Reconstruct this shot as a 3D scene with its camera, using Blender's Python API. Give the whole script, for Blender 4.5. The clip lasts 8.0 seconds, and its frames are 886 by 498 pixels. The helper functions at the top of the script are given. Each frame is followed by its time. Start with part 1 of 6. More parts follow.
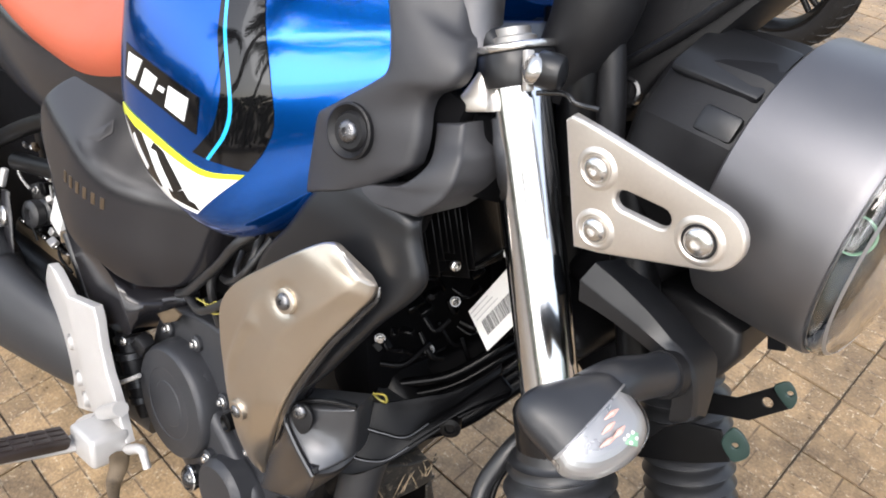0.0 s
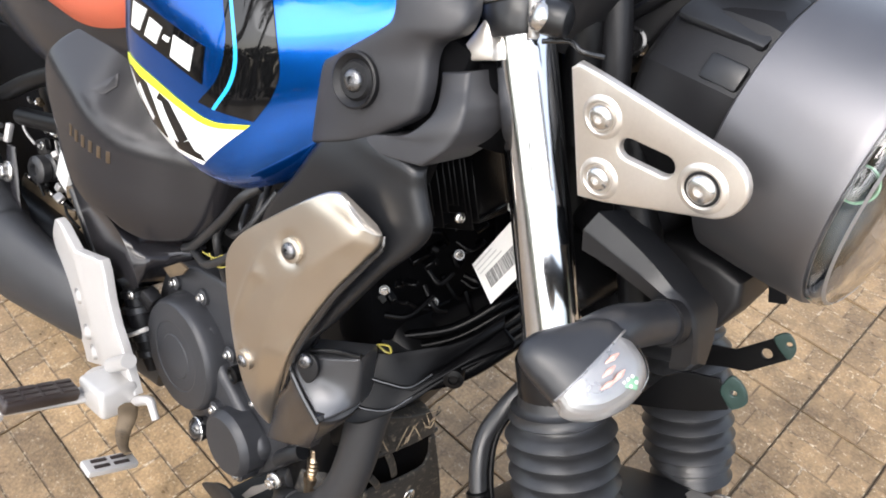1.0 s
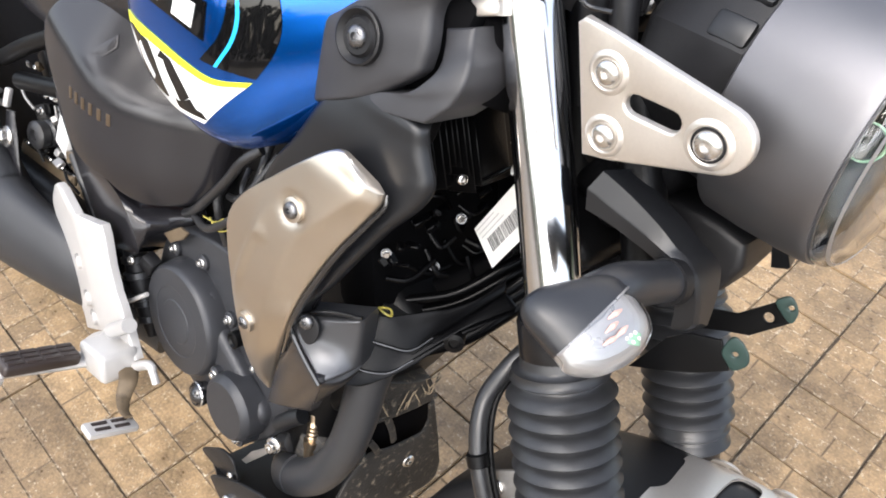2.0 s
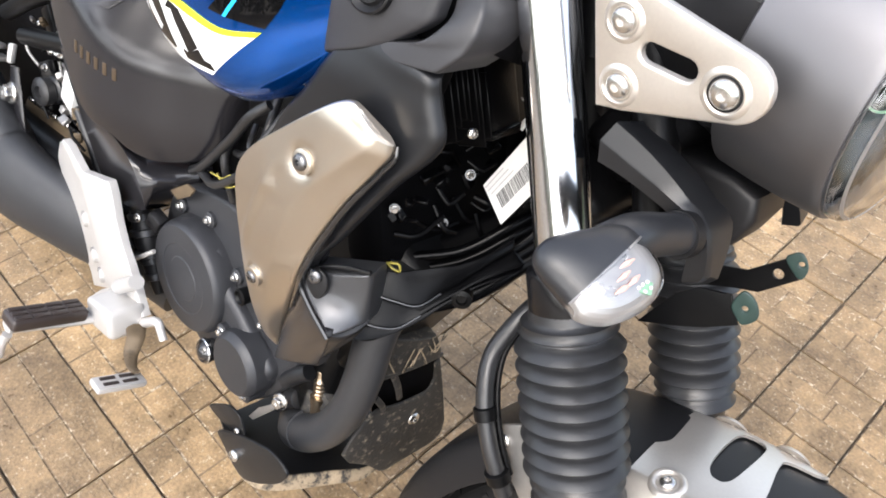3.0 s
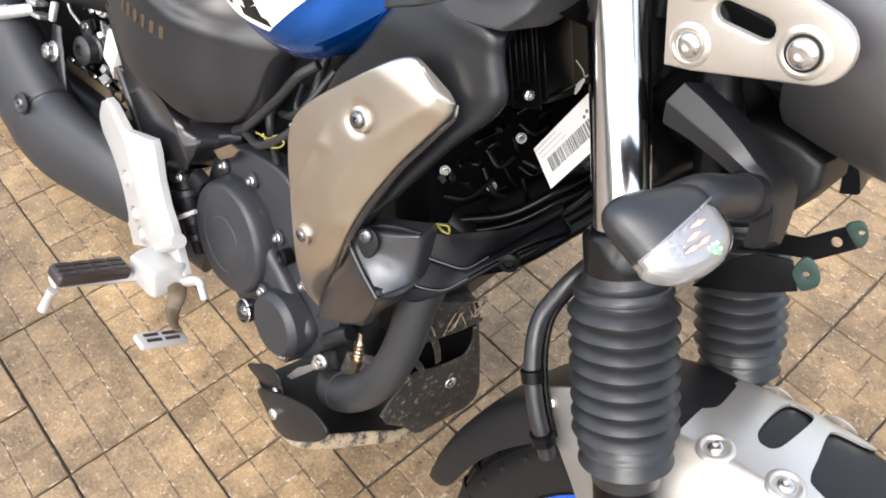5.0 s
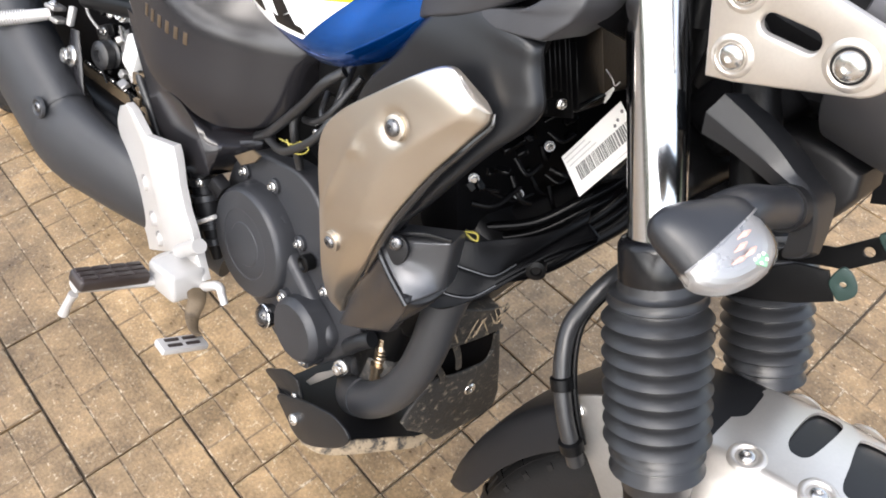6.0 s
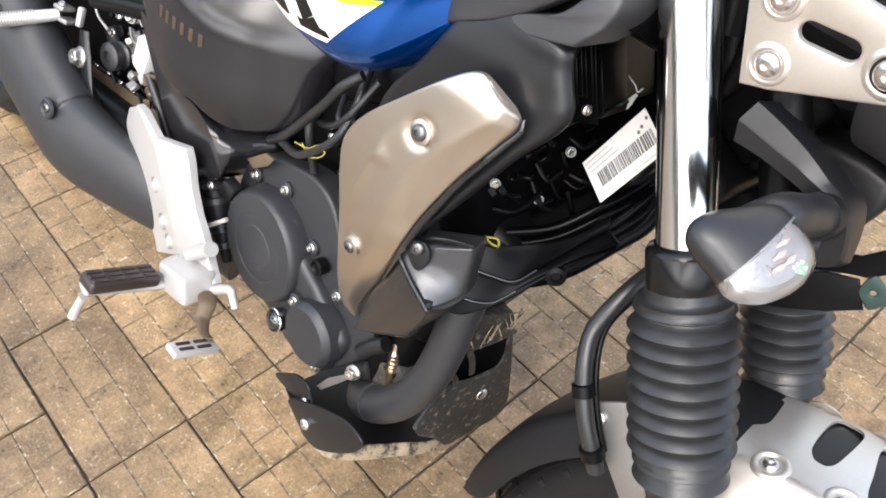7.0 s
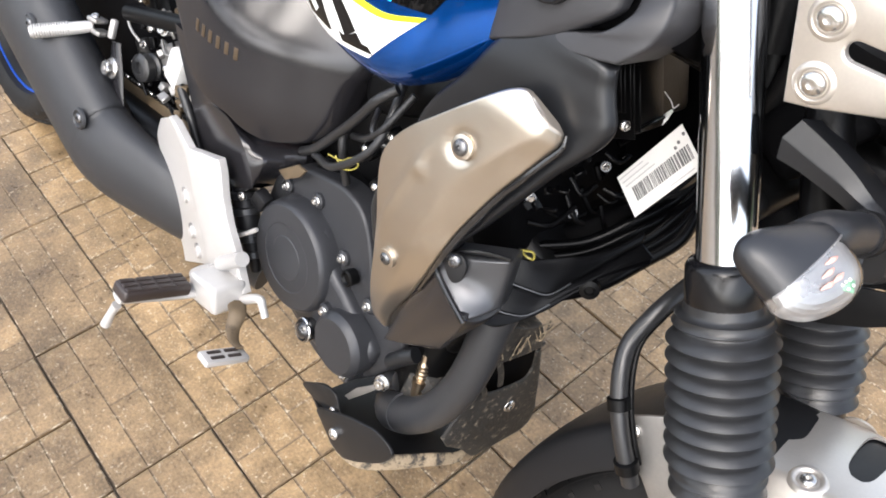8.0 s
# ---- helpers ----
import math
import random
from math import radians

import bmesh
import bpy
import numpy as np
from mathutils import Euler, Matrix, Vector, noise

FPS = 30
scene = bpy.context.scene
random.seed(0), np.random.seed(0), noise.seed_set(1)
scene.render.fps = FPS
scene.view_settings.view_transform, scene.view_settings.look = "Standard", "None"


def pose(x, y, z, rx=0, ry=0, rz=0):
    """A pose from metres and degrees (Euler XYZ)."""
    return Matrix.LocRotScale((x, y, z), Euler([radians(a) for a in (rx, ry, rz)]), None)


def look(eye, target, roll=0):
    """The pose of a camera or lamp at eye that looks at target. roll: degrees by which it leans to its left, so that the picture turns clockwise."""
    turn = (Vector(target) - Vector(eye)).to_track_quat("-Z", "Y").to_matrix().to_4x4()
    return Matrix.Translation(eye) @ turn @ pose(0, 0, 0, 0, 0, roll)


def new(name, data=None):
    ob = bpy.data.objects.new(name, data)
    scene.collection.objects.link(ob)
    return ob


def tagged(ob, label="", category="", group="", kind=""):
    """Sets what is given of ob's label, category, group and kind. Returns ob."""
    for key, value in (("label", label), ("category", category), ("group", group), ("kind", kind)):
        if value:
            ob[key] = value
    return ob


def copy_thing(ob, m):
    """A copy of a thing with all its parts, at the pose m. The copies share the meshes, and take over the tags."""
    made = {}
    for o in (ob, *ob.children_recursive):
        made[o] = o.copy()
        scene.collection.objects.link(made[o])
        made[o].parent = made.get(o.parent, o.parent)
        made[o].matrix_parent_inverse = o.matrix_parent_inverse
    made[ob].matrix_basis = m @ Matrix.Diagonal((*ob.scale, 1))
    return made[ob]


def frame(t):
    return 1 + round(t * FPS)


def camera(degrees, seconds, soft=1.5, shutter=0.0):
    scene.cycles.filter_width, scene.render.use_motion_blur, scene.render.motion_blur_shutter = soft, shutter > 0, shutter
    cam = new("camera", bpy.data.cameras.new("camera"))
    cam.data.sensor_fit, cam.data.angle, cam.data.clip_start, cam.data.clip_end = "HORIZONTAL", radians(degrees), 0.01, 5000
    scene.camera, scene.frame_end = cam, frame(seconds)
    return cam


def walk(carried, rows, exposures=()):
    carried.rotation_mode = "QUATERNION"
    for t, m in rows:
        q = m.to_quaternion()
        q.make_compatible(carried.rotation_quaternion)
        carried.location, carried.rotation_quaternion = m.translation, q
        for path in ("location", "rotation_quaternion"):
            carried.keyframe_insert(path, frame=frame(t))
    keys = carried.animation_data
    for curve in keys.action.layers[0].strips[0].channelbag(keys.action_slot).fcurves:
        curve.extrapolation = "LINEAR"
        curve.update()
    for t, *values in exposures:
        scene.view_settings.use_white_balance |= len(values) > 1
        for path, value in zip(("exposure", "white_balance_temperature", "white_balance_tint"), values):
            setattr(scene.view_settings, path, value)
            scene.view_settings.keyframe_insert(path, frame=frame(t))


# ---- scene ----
cam = camera(59.75, 8.0, soft=1.8)
PATH = [
    (0, (-0.0527, -0.1610, 1.1692), (-0.4812, 0.2721, 0.6508), 1.07),
    (0.5, (-0.0478, -0.1660, 1.1683), (-0.4671, 0.2572, 0.6343), 1.30),
    (1, (-0.0456, -0.1679, 1.1642), (-0.4596, 0.2454, 0.6186), 1.21),
    (1.5, (-0.0435, -0.1713, 1.1580), (-0.4523, 0.2365, 0.6043), 1.49),
    (3, (-0.0397, -0.1831, 1.1440), (-0.4269, 0.2030, 0.5600), 2.28),
    (3.5, (-0.0410, -0.1899, 1.1377), (-0.4209, 0.1843, 0.5413), 2.48),
    (4, (-0.0425, -0.1947, 1.1341), (-0.4188, 0.1788, 0.5350), 3.11),
    (4.5, (-0.0471, -0.2015, 1.1337), (-0.4227, 0.1689, 0.5323), 3.27),
    (5, (-0.0524, -0.2090, 1.1375), (-0.4361, 0.1508, 0.5347), 2.25),
    (6.5, (-0.0802, -0.2367, 1.1403), (-0.4649, 0.1297, 0.5422), 3.01),
    (7, (-0.0881, -0.2437, 1.1382), (-0.4709, 0.1260, 0.5409), 3.56),
    (7.5, (-0.0945, -0.2507, 1.1411), (-0.4824, 0.1152, 0.5447), 3.21),
    (8, (-0.1010, -0.2623, 1.1445), (-0.4964, 0.1038, 0.5531), 3.12),
]
walk(cam, [(t, look(eye, target, roll)) for t, eye, target, roll in PATH], exposures=((0.0, 1.76), (1.5, 1.92), (3.0, 2.05), (5.0, 2.02), (8.0, 1.98)))

# ---- light ----
world = bpy.data.worlds.new("sky")
scene.world = world
world.use_nodes = True
wn, wl = world.node_tree.nodes, world.node_tree.links
sky = wn.new("ShaderNodeTexSky")
sky.sky_type = "NISHITA"
sky.sun_disc = False
sky.sun_elevation, sky.sun_rotation = radians(46), radians(165)
sky.air_density, sky.dust_density, sky.ozone_density = 1.0, 4.0, 1.0
haze = wn.new("ShaderNodeHueSaturation")
haze.inputs["Saturation"].default_value = 0.55
wl.new(sky.outputs[0], haze.inputs["Color"])
wl.new(haze.outputs[0], wn["Background"].inputs["Color"])
wn["Background"].inputs["Strength"].default_value = 0.15
sun = new("sun", bpy.data.lights.new("sun", "SUN"))
sun.data.energy, sun.data.angle, sun.data.color = 1.0, radians(75), (0.985, 0.985, 1.0)
sun.matrix_world = look((0.8, -2.85, 3.1), (0, 0, 0))

# ---- materials ----


def material(name, color, rough=0.5, metal=0.0, vary=0.15, scale=60.0, bump=0.0, bump_scale=400.0, coat=0.0,
             dirt=None, dirt_amount=0.0, dirt_scale=9.0, per_object=0.0, per_block=0.0, spec=0.5, rough_vary=0.1, stain=0.0, stain_scale=3.0):
    """A painted, moulded or bare surface: two scales of noise in colour and gloss, fine relief, and optional dirt."""
    m = bpy.data.materials.new(name)
    m.use_nodes = True
    n, l = m.node_tree.nodes, m.node_tree.links
    b = n["Principled BSDF"]
    b.inputs["Metallic"].default_value = metal
    b.inputs["Coat Weight"].default_value = coat
    b.inputs["Coat Roughness"].default_value = 0.04
    b.inputs["Specular IOR Level"].default_value = spec
    place = n.new("ShaderNodeTexCoord").outputs["Object"]
    fine, wide = n.new("ShaderNodeTexNoise"), n.new("ShaderNodeTexNoise")
    for tex, s in ((fine, scale), (wide, scale / 9)):
        tex.inputs["Scale"].default_value = s
        tex.inputs["Detail"].default_value = 5
        l.new(place, tex.inputs["Vector"])
    both = n.new("ShaderNodeMath")
    both.operation = "ADD"
    l.new(fine.outputs["Fac"], both.inputs[0])
    l.new(wide.outputs["Fac"], both.inputs[1])
    span = n.new("ShaderNodeMapRange")
    span.inputs["From Min"].default_value, span.inputs["From Max"].default_value = 0.6, 1.4
    span.inputs["To Min"].default_value, span.inputs["To Max"].default_value = 1 - vary, 1 + vary
    l.new(both.outputs[0], span.inputs["Value"])
    value = span.outputs[0]
    if per_object:
        info, shift = n.new("ShaderNodeObjectInfo"), n.new("ShaderNodeMapRange")
        shift.inputs["To Min"].default_value, shift.inputs["To Max"].default_value = 1 - per_object, 1 + per_object
        l.new(info.outputs["Random"], shift.inputs["Value"])
        times = n.new("ShaderNodeMath")
        times.operation = "MULTIPLY"
        l.new(value, times.inputs[0])
        l.new(shift.outputs[0], times.inputs[1])
        value = times.outputs[0]
    if per_block:
        geo, shift = n.new("ShaderNodeNewGeometry"), n.new("ShaderNodeMapRange")
        shift.inputs["To Min"].default_value, shift.inputs["To Max"].default_value = 1 - per_block, 1 + per_block
        l.new(geo.outputs["Random Per Island"], shift.inputs["Value"])
        times = n.new("ShaderNodeMath")
        times.operation = "MULTIPLY"
        l.new(value, times.inputs[0])
        l.new(shift.outputs[0], times.inputs[1])
        value = times.outputs[0]
    tint = n.new("ShaderNodeVectorMath")
    tint.operation = "SCALE"
    tint.inputs[0].default_value = color
    l.new(value, tint.inputs["Scale"])
    out = tint.outputs[0]
    if dirt:
        spots = n.new("ShaderNodeTexNoise")
        spots.inputs["Scale"].default_value = dirt_scale
        spots.inputs["Detail"].default_value = 9
        spots.inputs["Roughness"].default_value = 0.7
        l.new(place, spots.inputs["Vector"])
        cut = n.new("ShaderNodeMapRange")
        cut.inputs["From Min"].default_value, cut.inputs["From Max"].default_value = 0.62 - 0.3 * dirt_amount, 0.75 - 0.3 * dirt_amount
        l.new(spots.outputs["Fac"], cut.inputs["Value"])
        mix = n.new("ShaderNodeMix")
        mix.data_type = "RGBA"
        l.new(cut.outputs[0], mix.inputs["Factor"])
        l.new(out, mix.inputs["A"])
        mix.inputs["B"].default_value = (*dirt, 1)
        out = mix.outputs["Result"]
    if stain:
        patch, deep = n.new("ShaderNodeTexNoise"), n.new("ShaderNodeMapRange")
        patch.inputs["Scale"].default_value, patch.inputs["Detail"].default_value, patch.inputs["Distortion"].default_value = stain_scale, 7, 0.6
        l.new(n.new("ShaderNodeNewGeometry").outputs["Position"], patch.inputs["Vector"])
        deep.inputs["From Min"].default_value, deep.inputs["From Max"].default_value = 0.38, 0.66
        deep.inputs["To Min"].default_value, deep.inputs["To Max"].default_value = 1 + 0.35 * stain, 1 - stain
        l.new(patch.outputs["Fac"], deep.inputs["Value"])
        dim = n.new("ShaderNodeVectorMath")
        dim.operation = "SCALE"
        l.new(out, dim.inputs[0])
        l.new(deep.outputs[0], dim.inputs["Scale"])
        out = dim.outputs[0]
    l.new(out, b.inputs["Base Color"])
    gloss = n.new("ShaderNodeMapRange")
    gloss.inputs["From Min"].default_value, gloss.inputs["From Max"].default_value = 0.6, 1.4
    gloss.inputs["To Min"].default_value, gloss.inputs["To Max"].default_value = rough * (1 - rough_vary), min(1, rough * (1 + rough_vary))
    l.new(both.outputs[0], gloss.inputs["Value"])
    l.new(gloss.outputs[0], b.inputs["Roughness"])
    if bump:
        relief, grain = n.new("ShaderNodeBump"), n.new("ShaderNodeTexNoise")
        grain.inputs["Scale"].default_value = bump_scale
        grain.inputs["Detail"].default_value = 4
        l.new(place, grain.inputs["Vector"])
        l.new(grain.outputs["Fac"], relief.inputs["Height"])
        relief.inputs["Strength"].default_value = bump
        relief.inputs["Distance"].default_value = 0.001
        l.new(relief.outputs[0], b.inputs["Normal"])
    return m


def clear(name, color=(1, 1, 1), rough=0.02, ior=1.49):
    m = bpy.data.materials.new(name)
    m.use_nodes = True
    b = m.node_tree.nodes["Principled BSDF"]
    b.inputs["Base Color"].default_value = (*color, 1)
    b.inputs["Transmission Weight"].default_value = 1
    b.inputs["Roughness"].default_value = rough
    b.inputs["IOR"].default_value = ior
    return m


BLUE = material("blue_metallic_paint", (0.0004, 0.102, 0.50), 0.15, 0.9, 0.02, 300, coat=0.7, rough_vary=0.02)
DECAL_BLACK = material("black_decal", (0.003, 0.003, 0.0035), 0.2, vary=0.2, spec=0.05, coat=0.9)
DECAL_WHITE = material("white_decal", (0.8, 0.8, 0.78), 0.25, vary=0.03, coat=1.0)
DECAL_YELLOW = material("yellow_decal", (0.75, 0.8, 0.02), 0.25, vary=0.04, coat=1.0)
DECAL_CYAN = material("cyan_decal", (0.02, 0.4, 0.8), 0.25, vary=0.04, coat=1.0)
GOLD = material("dull_gold_print", (0.069, 0.047, 0.027), 0.45, 0.3)
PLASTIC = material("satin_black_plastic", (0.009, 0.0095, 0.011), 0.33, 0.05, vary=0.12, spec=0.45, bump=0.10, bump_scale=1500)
TEXTURED = material("textured_charcoal_plastic", (0.027, 0.027, 0.030), 0.46, 0.05, vary=0.12, spec=0.5, bump=0.14, bump_scale=1300)
PLASTIC_DULL = material("matt_black_plastic", (0.008, 0.008, 0.009), 0.42, spec=0.28, vary=0.15, bump=0.2, bump_scale=1200)
COVER = material("dark_grey_satin_paint", (0.016, 0.0155, 0.018), 0.22, 0.15, vary=0.06, spec=0.6, bump=0.04, bump_scale=1800)
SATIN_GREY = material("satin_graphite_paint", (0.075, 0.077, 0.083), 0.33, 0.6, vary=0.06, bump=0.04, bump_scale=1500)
GLOSS_BLACK = material("gloss_black_paint", (0.012, 0.012, 0.013), 0.15, vary=0.1, coat=0.6)
COLLAR = material("black_moulded_collar", (0.005, 0.005, 0.006), 0.24, vary=0.1, spec=0.4)
CHAMPAGNE = material("champagne_silver_paint", (0.56, 0.505, 0.435), 0.31, 0.95, vary=0.025, scale=60, rough_vary=0.08)
STEEL = material("satin_silver_plate", (0.62, 0.58, 0.53), 0.36, 0.8, vary=0.05, scale=500)
GARNISH = material("silver_fender_metal", (0.56, 0.525, 0.485), 0.36, 0.75, vary=0.05, scale=400)
DULL_STEEL = material("dull_grey_steel", (0.30, 0.29, 0.28), 0.45, 0.75, vary=0.08, scale=300)
CHROME = material("chrome", (0.70, 0.71, 0.73), 0.13, 1.0, vary=0.01)
ZINC = material("zinc_bolt", (0.60, 0.585, 0.565), 0.24, 0.95, vary=0.08, scale=300)
SIGNAL_RUBBER = material("smooth_black_rubber", (0.016, 0.017, 0.020), 0.36, vary=0.1, spec=0.5, bump=0.08, bump_scale=1400, dirt=(0.12, 0.12, 0.12), dirt_amount=-0.42, dirt_scale=40)
RUBBER = material("black_rubber", (0.017, 0.0172, 0.0185), 0.34, vary=0.15, scale=150, bump=0.1, bump_scale=700,
                  dirt=(0.10, 0.095, 0.085), dirt_amount=-0.15, dirt_scale=30)
TYRE = material("tyre_rubber", (0.009, 0.009, 0.0095), 0.55, spec=0.22, vary=0.2, scale=90, bump=0.3, dirt=(0.08, 0.062, 0.043), dirt_amount=-0.05, dirt_scale=60)
HEADLAMP = material("matt_black_lamp_shell", (0.150, 0.148, 0.156), 0.43, 0.9, vary=0.04, spec=0.9, bump=0.08, bump_scale=2200)
ENGINE = material("charcoal_engine_paint", (0.029, 0.030, 0.034), 0.42, 0.25, vary=0.1, bump=0.12, bump_scale=900)
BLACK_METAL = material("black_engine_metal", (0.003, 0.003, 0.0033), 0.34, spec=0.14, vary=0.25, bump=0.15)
PIPE = material("black_exhaust_paint", (0.026, 0.027, 0.030), 0.47, 0.1, vary=0.1, bump=0.15, bump_scale=900,
                dirt=(0.35, 0.3, 0.24), dirt_amount=-0.3, dirt_scale=55)
MUDDY = material("mud_splashed_plastic", (0.022, 0.021, 0.020), 0.55, vary=0.3, bump=0.5, bump_scale=300,
                 dirt=(0.20, 0.17, 0.13), dirt_amount=0.24, dirt_scale=110)
MUD = material("dried_mud", (0.27, 0.21, 0.14), 0.8, vary=0.45, scale=120, bump=0.8, bump_scale=200, dirt=(0.022, 0.02, 0.018), dirt_amount=0.52, dirt_scale=60)
WHITE_ALLOY = material("pale_silver_alloy", (0.50, 0.485, 0.47), 0.42, 0.35, vary=0.05, bump=0.08)
BLUE_RIM = material("blue_wheel_paint", (0.01, 0.09, 0.55), 0.3, 0.3, coat=0.6)
ORANGE = material("orange_vinyl", (0.40, 0.085, 0.042), 0.5, vary=0.06, bump=0.25, bump_scale=700)
BRASS = material("brass_fitting", (0.45, 0.36, 0.26), 0.3, 1.0)
PAPER = material("white_paper", (0.8, 0.8, 0.79), 0.7, vary=0.02)
INK = material("black_ink", (0.16, 0.16, 0.165), 0.7)
PRINT = material("pale_grey_print", (0.55, 0.55, 0.56), 0.7)
GREEN = material("green_coated_steel", (0.011, 0.030, 0.026), 0.4, 0.1, vary=0.2)
YELLOW_WIRE = material("yellow_wire", (0.27, 0.23, 0.045), 0.5)
RUST = material("rusty_chain_guard", (0.10, 0.072, 0.043), 0.6, 0.2, vary=0.3, bump=0.3, dirt=(0.03, 0.025, 0.02), dirt_amount=0.2, dirt_scale=45)
LENS = clear("clear_plastic_lens", (1, 1, 1), 0.03)
LENS_CELL = clear("thin_clear_lens", (1, 1, 1), 0.02, 1.12)
SIGNAL_SILVER = material("bright_silver_reflector", (0.33, 0.328, 0.33), 0.28, 0.7, vary=0.05)
RED_GLOW = material("pinkish_bulb", (0.62, 0.36, 0.31), 0.4)
SIGNAL_BOARD = material("pale_green_board", (0.16, 0.30, 0.20), 0.4, vary=0.2)
# Near-black for inner parts; the shade among them is put into its colour.
SHADE_BLACK = material("shade_black", (0.0025, 0.0025, 0.003), 0.7, spec=0.05, vary=0.3, bump=0.3)
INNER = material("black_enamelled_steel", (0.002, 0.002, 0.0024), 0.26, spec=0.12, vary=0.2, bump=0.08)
REFLECTOR = material("mirrored_reflector", (0.09, 0.095, 0.095), 0.2, 1.0)
FROSTED = material("frosted_silver_reflector", (0.30, 0.297, 0.30), 0.28, 0.6, vary=0.05)
WHITE_PLASTIC = material("white_plastic", (0.6, 0.6, 0.59), 0.4)
JOINT = material("sandy_joint", (0.075, 0.058, 0.040), 0.9, vary=0.4, scale=200, bump=0.5, bump_scale=500)
DARK_SCREW = material("dark_plated_screw", (0.16, 0.16, 0.165), 0.28, 0.9, vary=0.15, scale=300)
PEG_RUBBER = material("brown_black_rubber", (0.030, 0.022, 0.020), 0.4, vary=0.2, bump=0.15)
GROUT = material("pale_cement_trace", (0.150, 0.102, 0.058), 0.75, vary=0.4, scale=120, bump=0.5, dirt=(0.56, 0.47, 0.34), dirt_amount=0.30, dirt_scale=60, stain=0.3, stain_scale=4.5)
PAVER = material("tan_paver", (0.240, 0.159, 0.081), 0.37, vary=0.55, scale=190, bump=0.9, bump_scale=260, per_object=0.17, per_block=0.17,
                 dirt=(0.58, 0.48, 0.34), dirt_amount=0.15, dirt_scale=125, rough_vary=0.35, stain=0.42, stain_scale=4.5)

# ---- mesh helpers ----


def part(name, bm, mat, parent=None, label="", smooth=True, angle=40):
    """Links a bmesh as one mesh object under a thing or a part."""
    bmesh.ops.recalc_face_normals(bm, faces=bm.faces)
    me = bpy.data.meshes.new(name)
    bm.to_mesh(me)
    bm.free()
    me.materials.append(mat)
    if smooth:
        me.shade_smooth()
        me.set_sharp_from_angle(angle=radians(angle))
    ob = new(name, me)
    if parent:
        ob.parent = parent
    return tagged(ob, label)


def thing(name, label, category, m=None, kind=""):
    ob = new(name)
    ob.empty_display_size = 0.05
    if m:
        ob.matrix_basis = m
    return tagged(ob, label, category, kind=kind)


def spline(points, n, closed=False):
    """n points of a smooth curve through the given ones."""
    p = [Vector(q) for q in points]
    k = len(p)
    if closed:
        at, last = (lambda i: p[i % k]), k
    else:
        at, last = (lambda i: p[i] if 0 <= i < k else (2 * p[0] - p[1] if i < 0 else 2 * p[-1] - p[-2])), k - 1
    out = []
    for j in range(n):
        s = last * j / (n if closed else n - 1)
        i = min(int(s), last - 1)
        t = s - i
        a, b, c, d = at(i - 1), at(i), at(i + 1), at(i + 2)
        out.append(0.5 * (2 * b + (c - a) * t + (2 * a - 5 * b + 4 * c - d) * t * t + (3 * b - a - 3 * c + d) * t ** 3))
    return out


def skin(rings, closed=True, caps=True):
    """A bmesh that joins rings of equal length."""
    bm = bmesh.new()
    rows = [[bm.verts.new(v) for v in ring] for ring in rings]
    k = len(rows[0])
    for a, b in zip(rows, rows[1:]):
        for i in range(k if closed else k - 1):
            j = (i + 1) % k
            bm.faces.new((a[i], a[j], b[j], b[i]))
    if caps and closed:
        bm.faces.new(rows[0][::-1])
        bm.faces.new(rows[-1])
    return bm


def sweep(points, radius, n=24, seg=14, flat=1.0, up=(0, 0, 1), smooth=True):
    """A tube along a curve. radius: one number, or one for each given point. flat: its second radius over the first."""
    path = spline(points, n) if smooth else [Vector(p) for p in points]
    n = len(path)
    radii = [radius] * n if not isinstance(radius, (list, tuple)) else [float(v) for v in np.interp(np.linspace(0, 1, n), np.linspace(0, 1, len(radius)), radius)]
    rings, side = [], None
    for i, c in enumerate(path):
        way = (path[min(i + 1, n - 1)] - path[max(i - 1, 0)]).normalized()
        side = (way.cross(Vector(up)) if side is None else side - way * side.dot(way)).normalized()
        top = side.cross(way)
        rings.append([c + radii[i] * (math.cos(u) * side + flat * math.sin(u) * top) for u in (2 * math.pi * k / seg for k in range(seg))])
    return skin(rings)


def frame_on(axis):
    """Rotation whose z points along axis."""
    return Vector(axis).to_track_quat("Z", "Y").to_matrix().to_4x4()


def lathe(profile, place=(0, 0, 0), axis=(0, 0, 1), seg=32):
    """Turns (radius, height) pairs round an axis."""
    m = Matrix.Translation(place) @ frame_on(axis)
    rings = [[m @ Vector((max(r, 1e-4) * math.cos(u), max(r, 1e-4) * math.sin(u), h)) for u in (2 * math.pi * k / seg for k in range(seg))] for r, h in profile]
    return skin(rings, caps=profile[0] != profile[-1])


def box(size, m=Matrix(), bevel=0.003, seg=2):
    bm = bmesh.new()
    bmesh.ops.create_cube(bm, size=1, matrix=Matrix.Diagonal((*size, 1)))
    if bevel:
        bmesh.ops.bevel(bm, geom=bm.edges[:], offset=bevel, segments=seg, profile=0.5, affect="EDGES")
    bmesh.ops.transform(bm, matrix=m, verts=bm.verts)
    return bm


def join(*some):
    """Several bmeshes of one part in one."""
    bm = bmesh.new()
    for other in some:
        me = bpy.data.meshes.new("piece")
        other.to_mesh(me)
        other.free()
        bm.from_mesh(me)
        bpy.data.meshes.remove(me)
    return bm


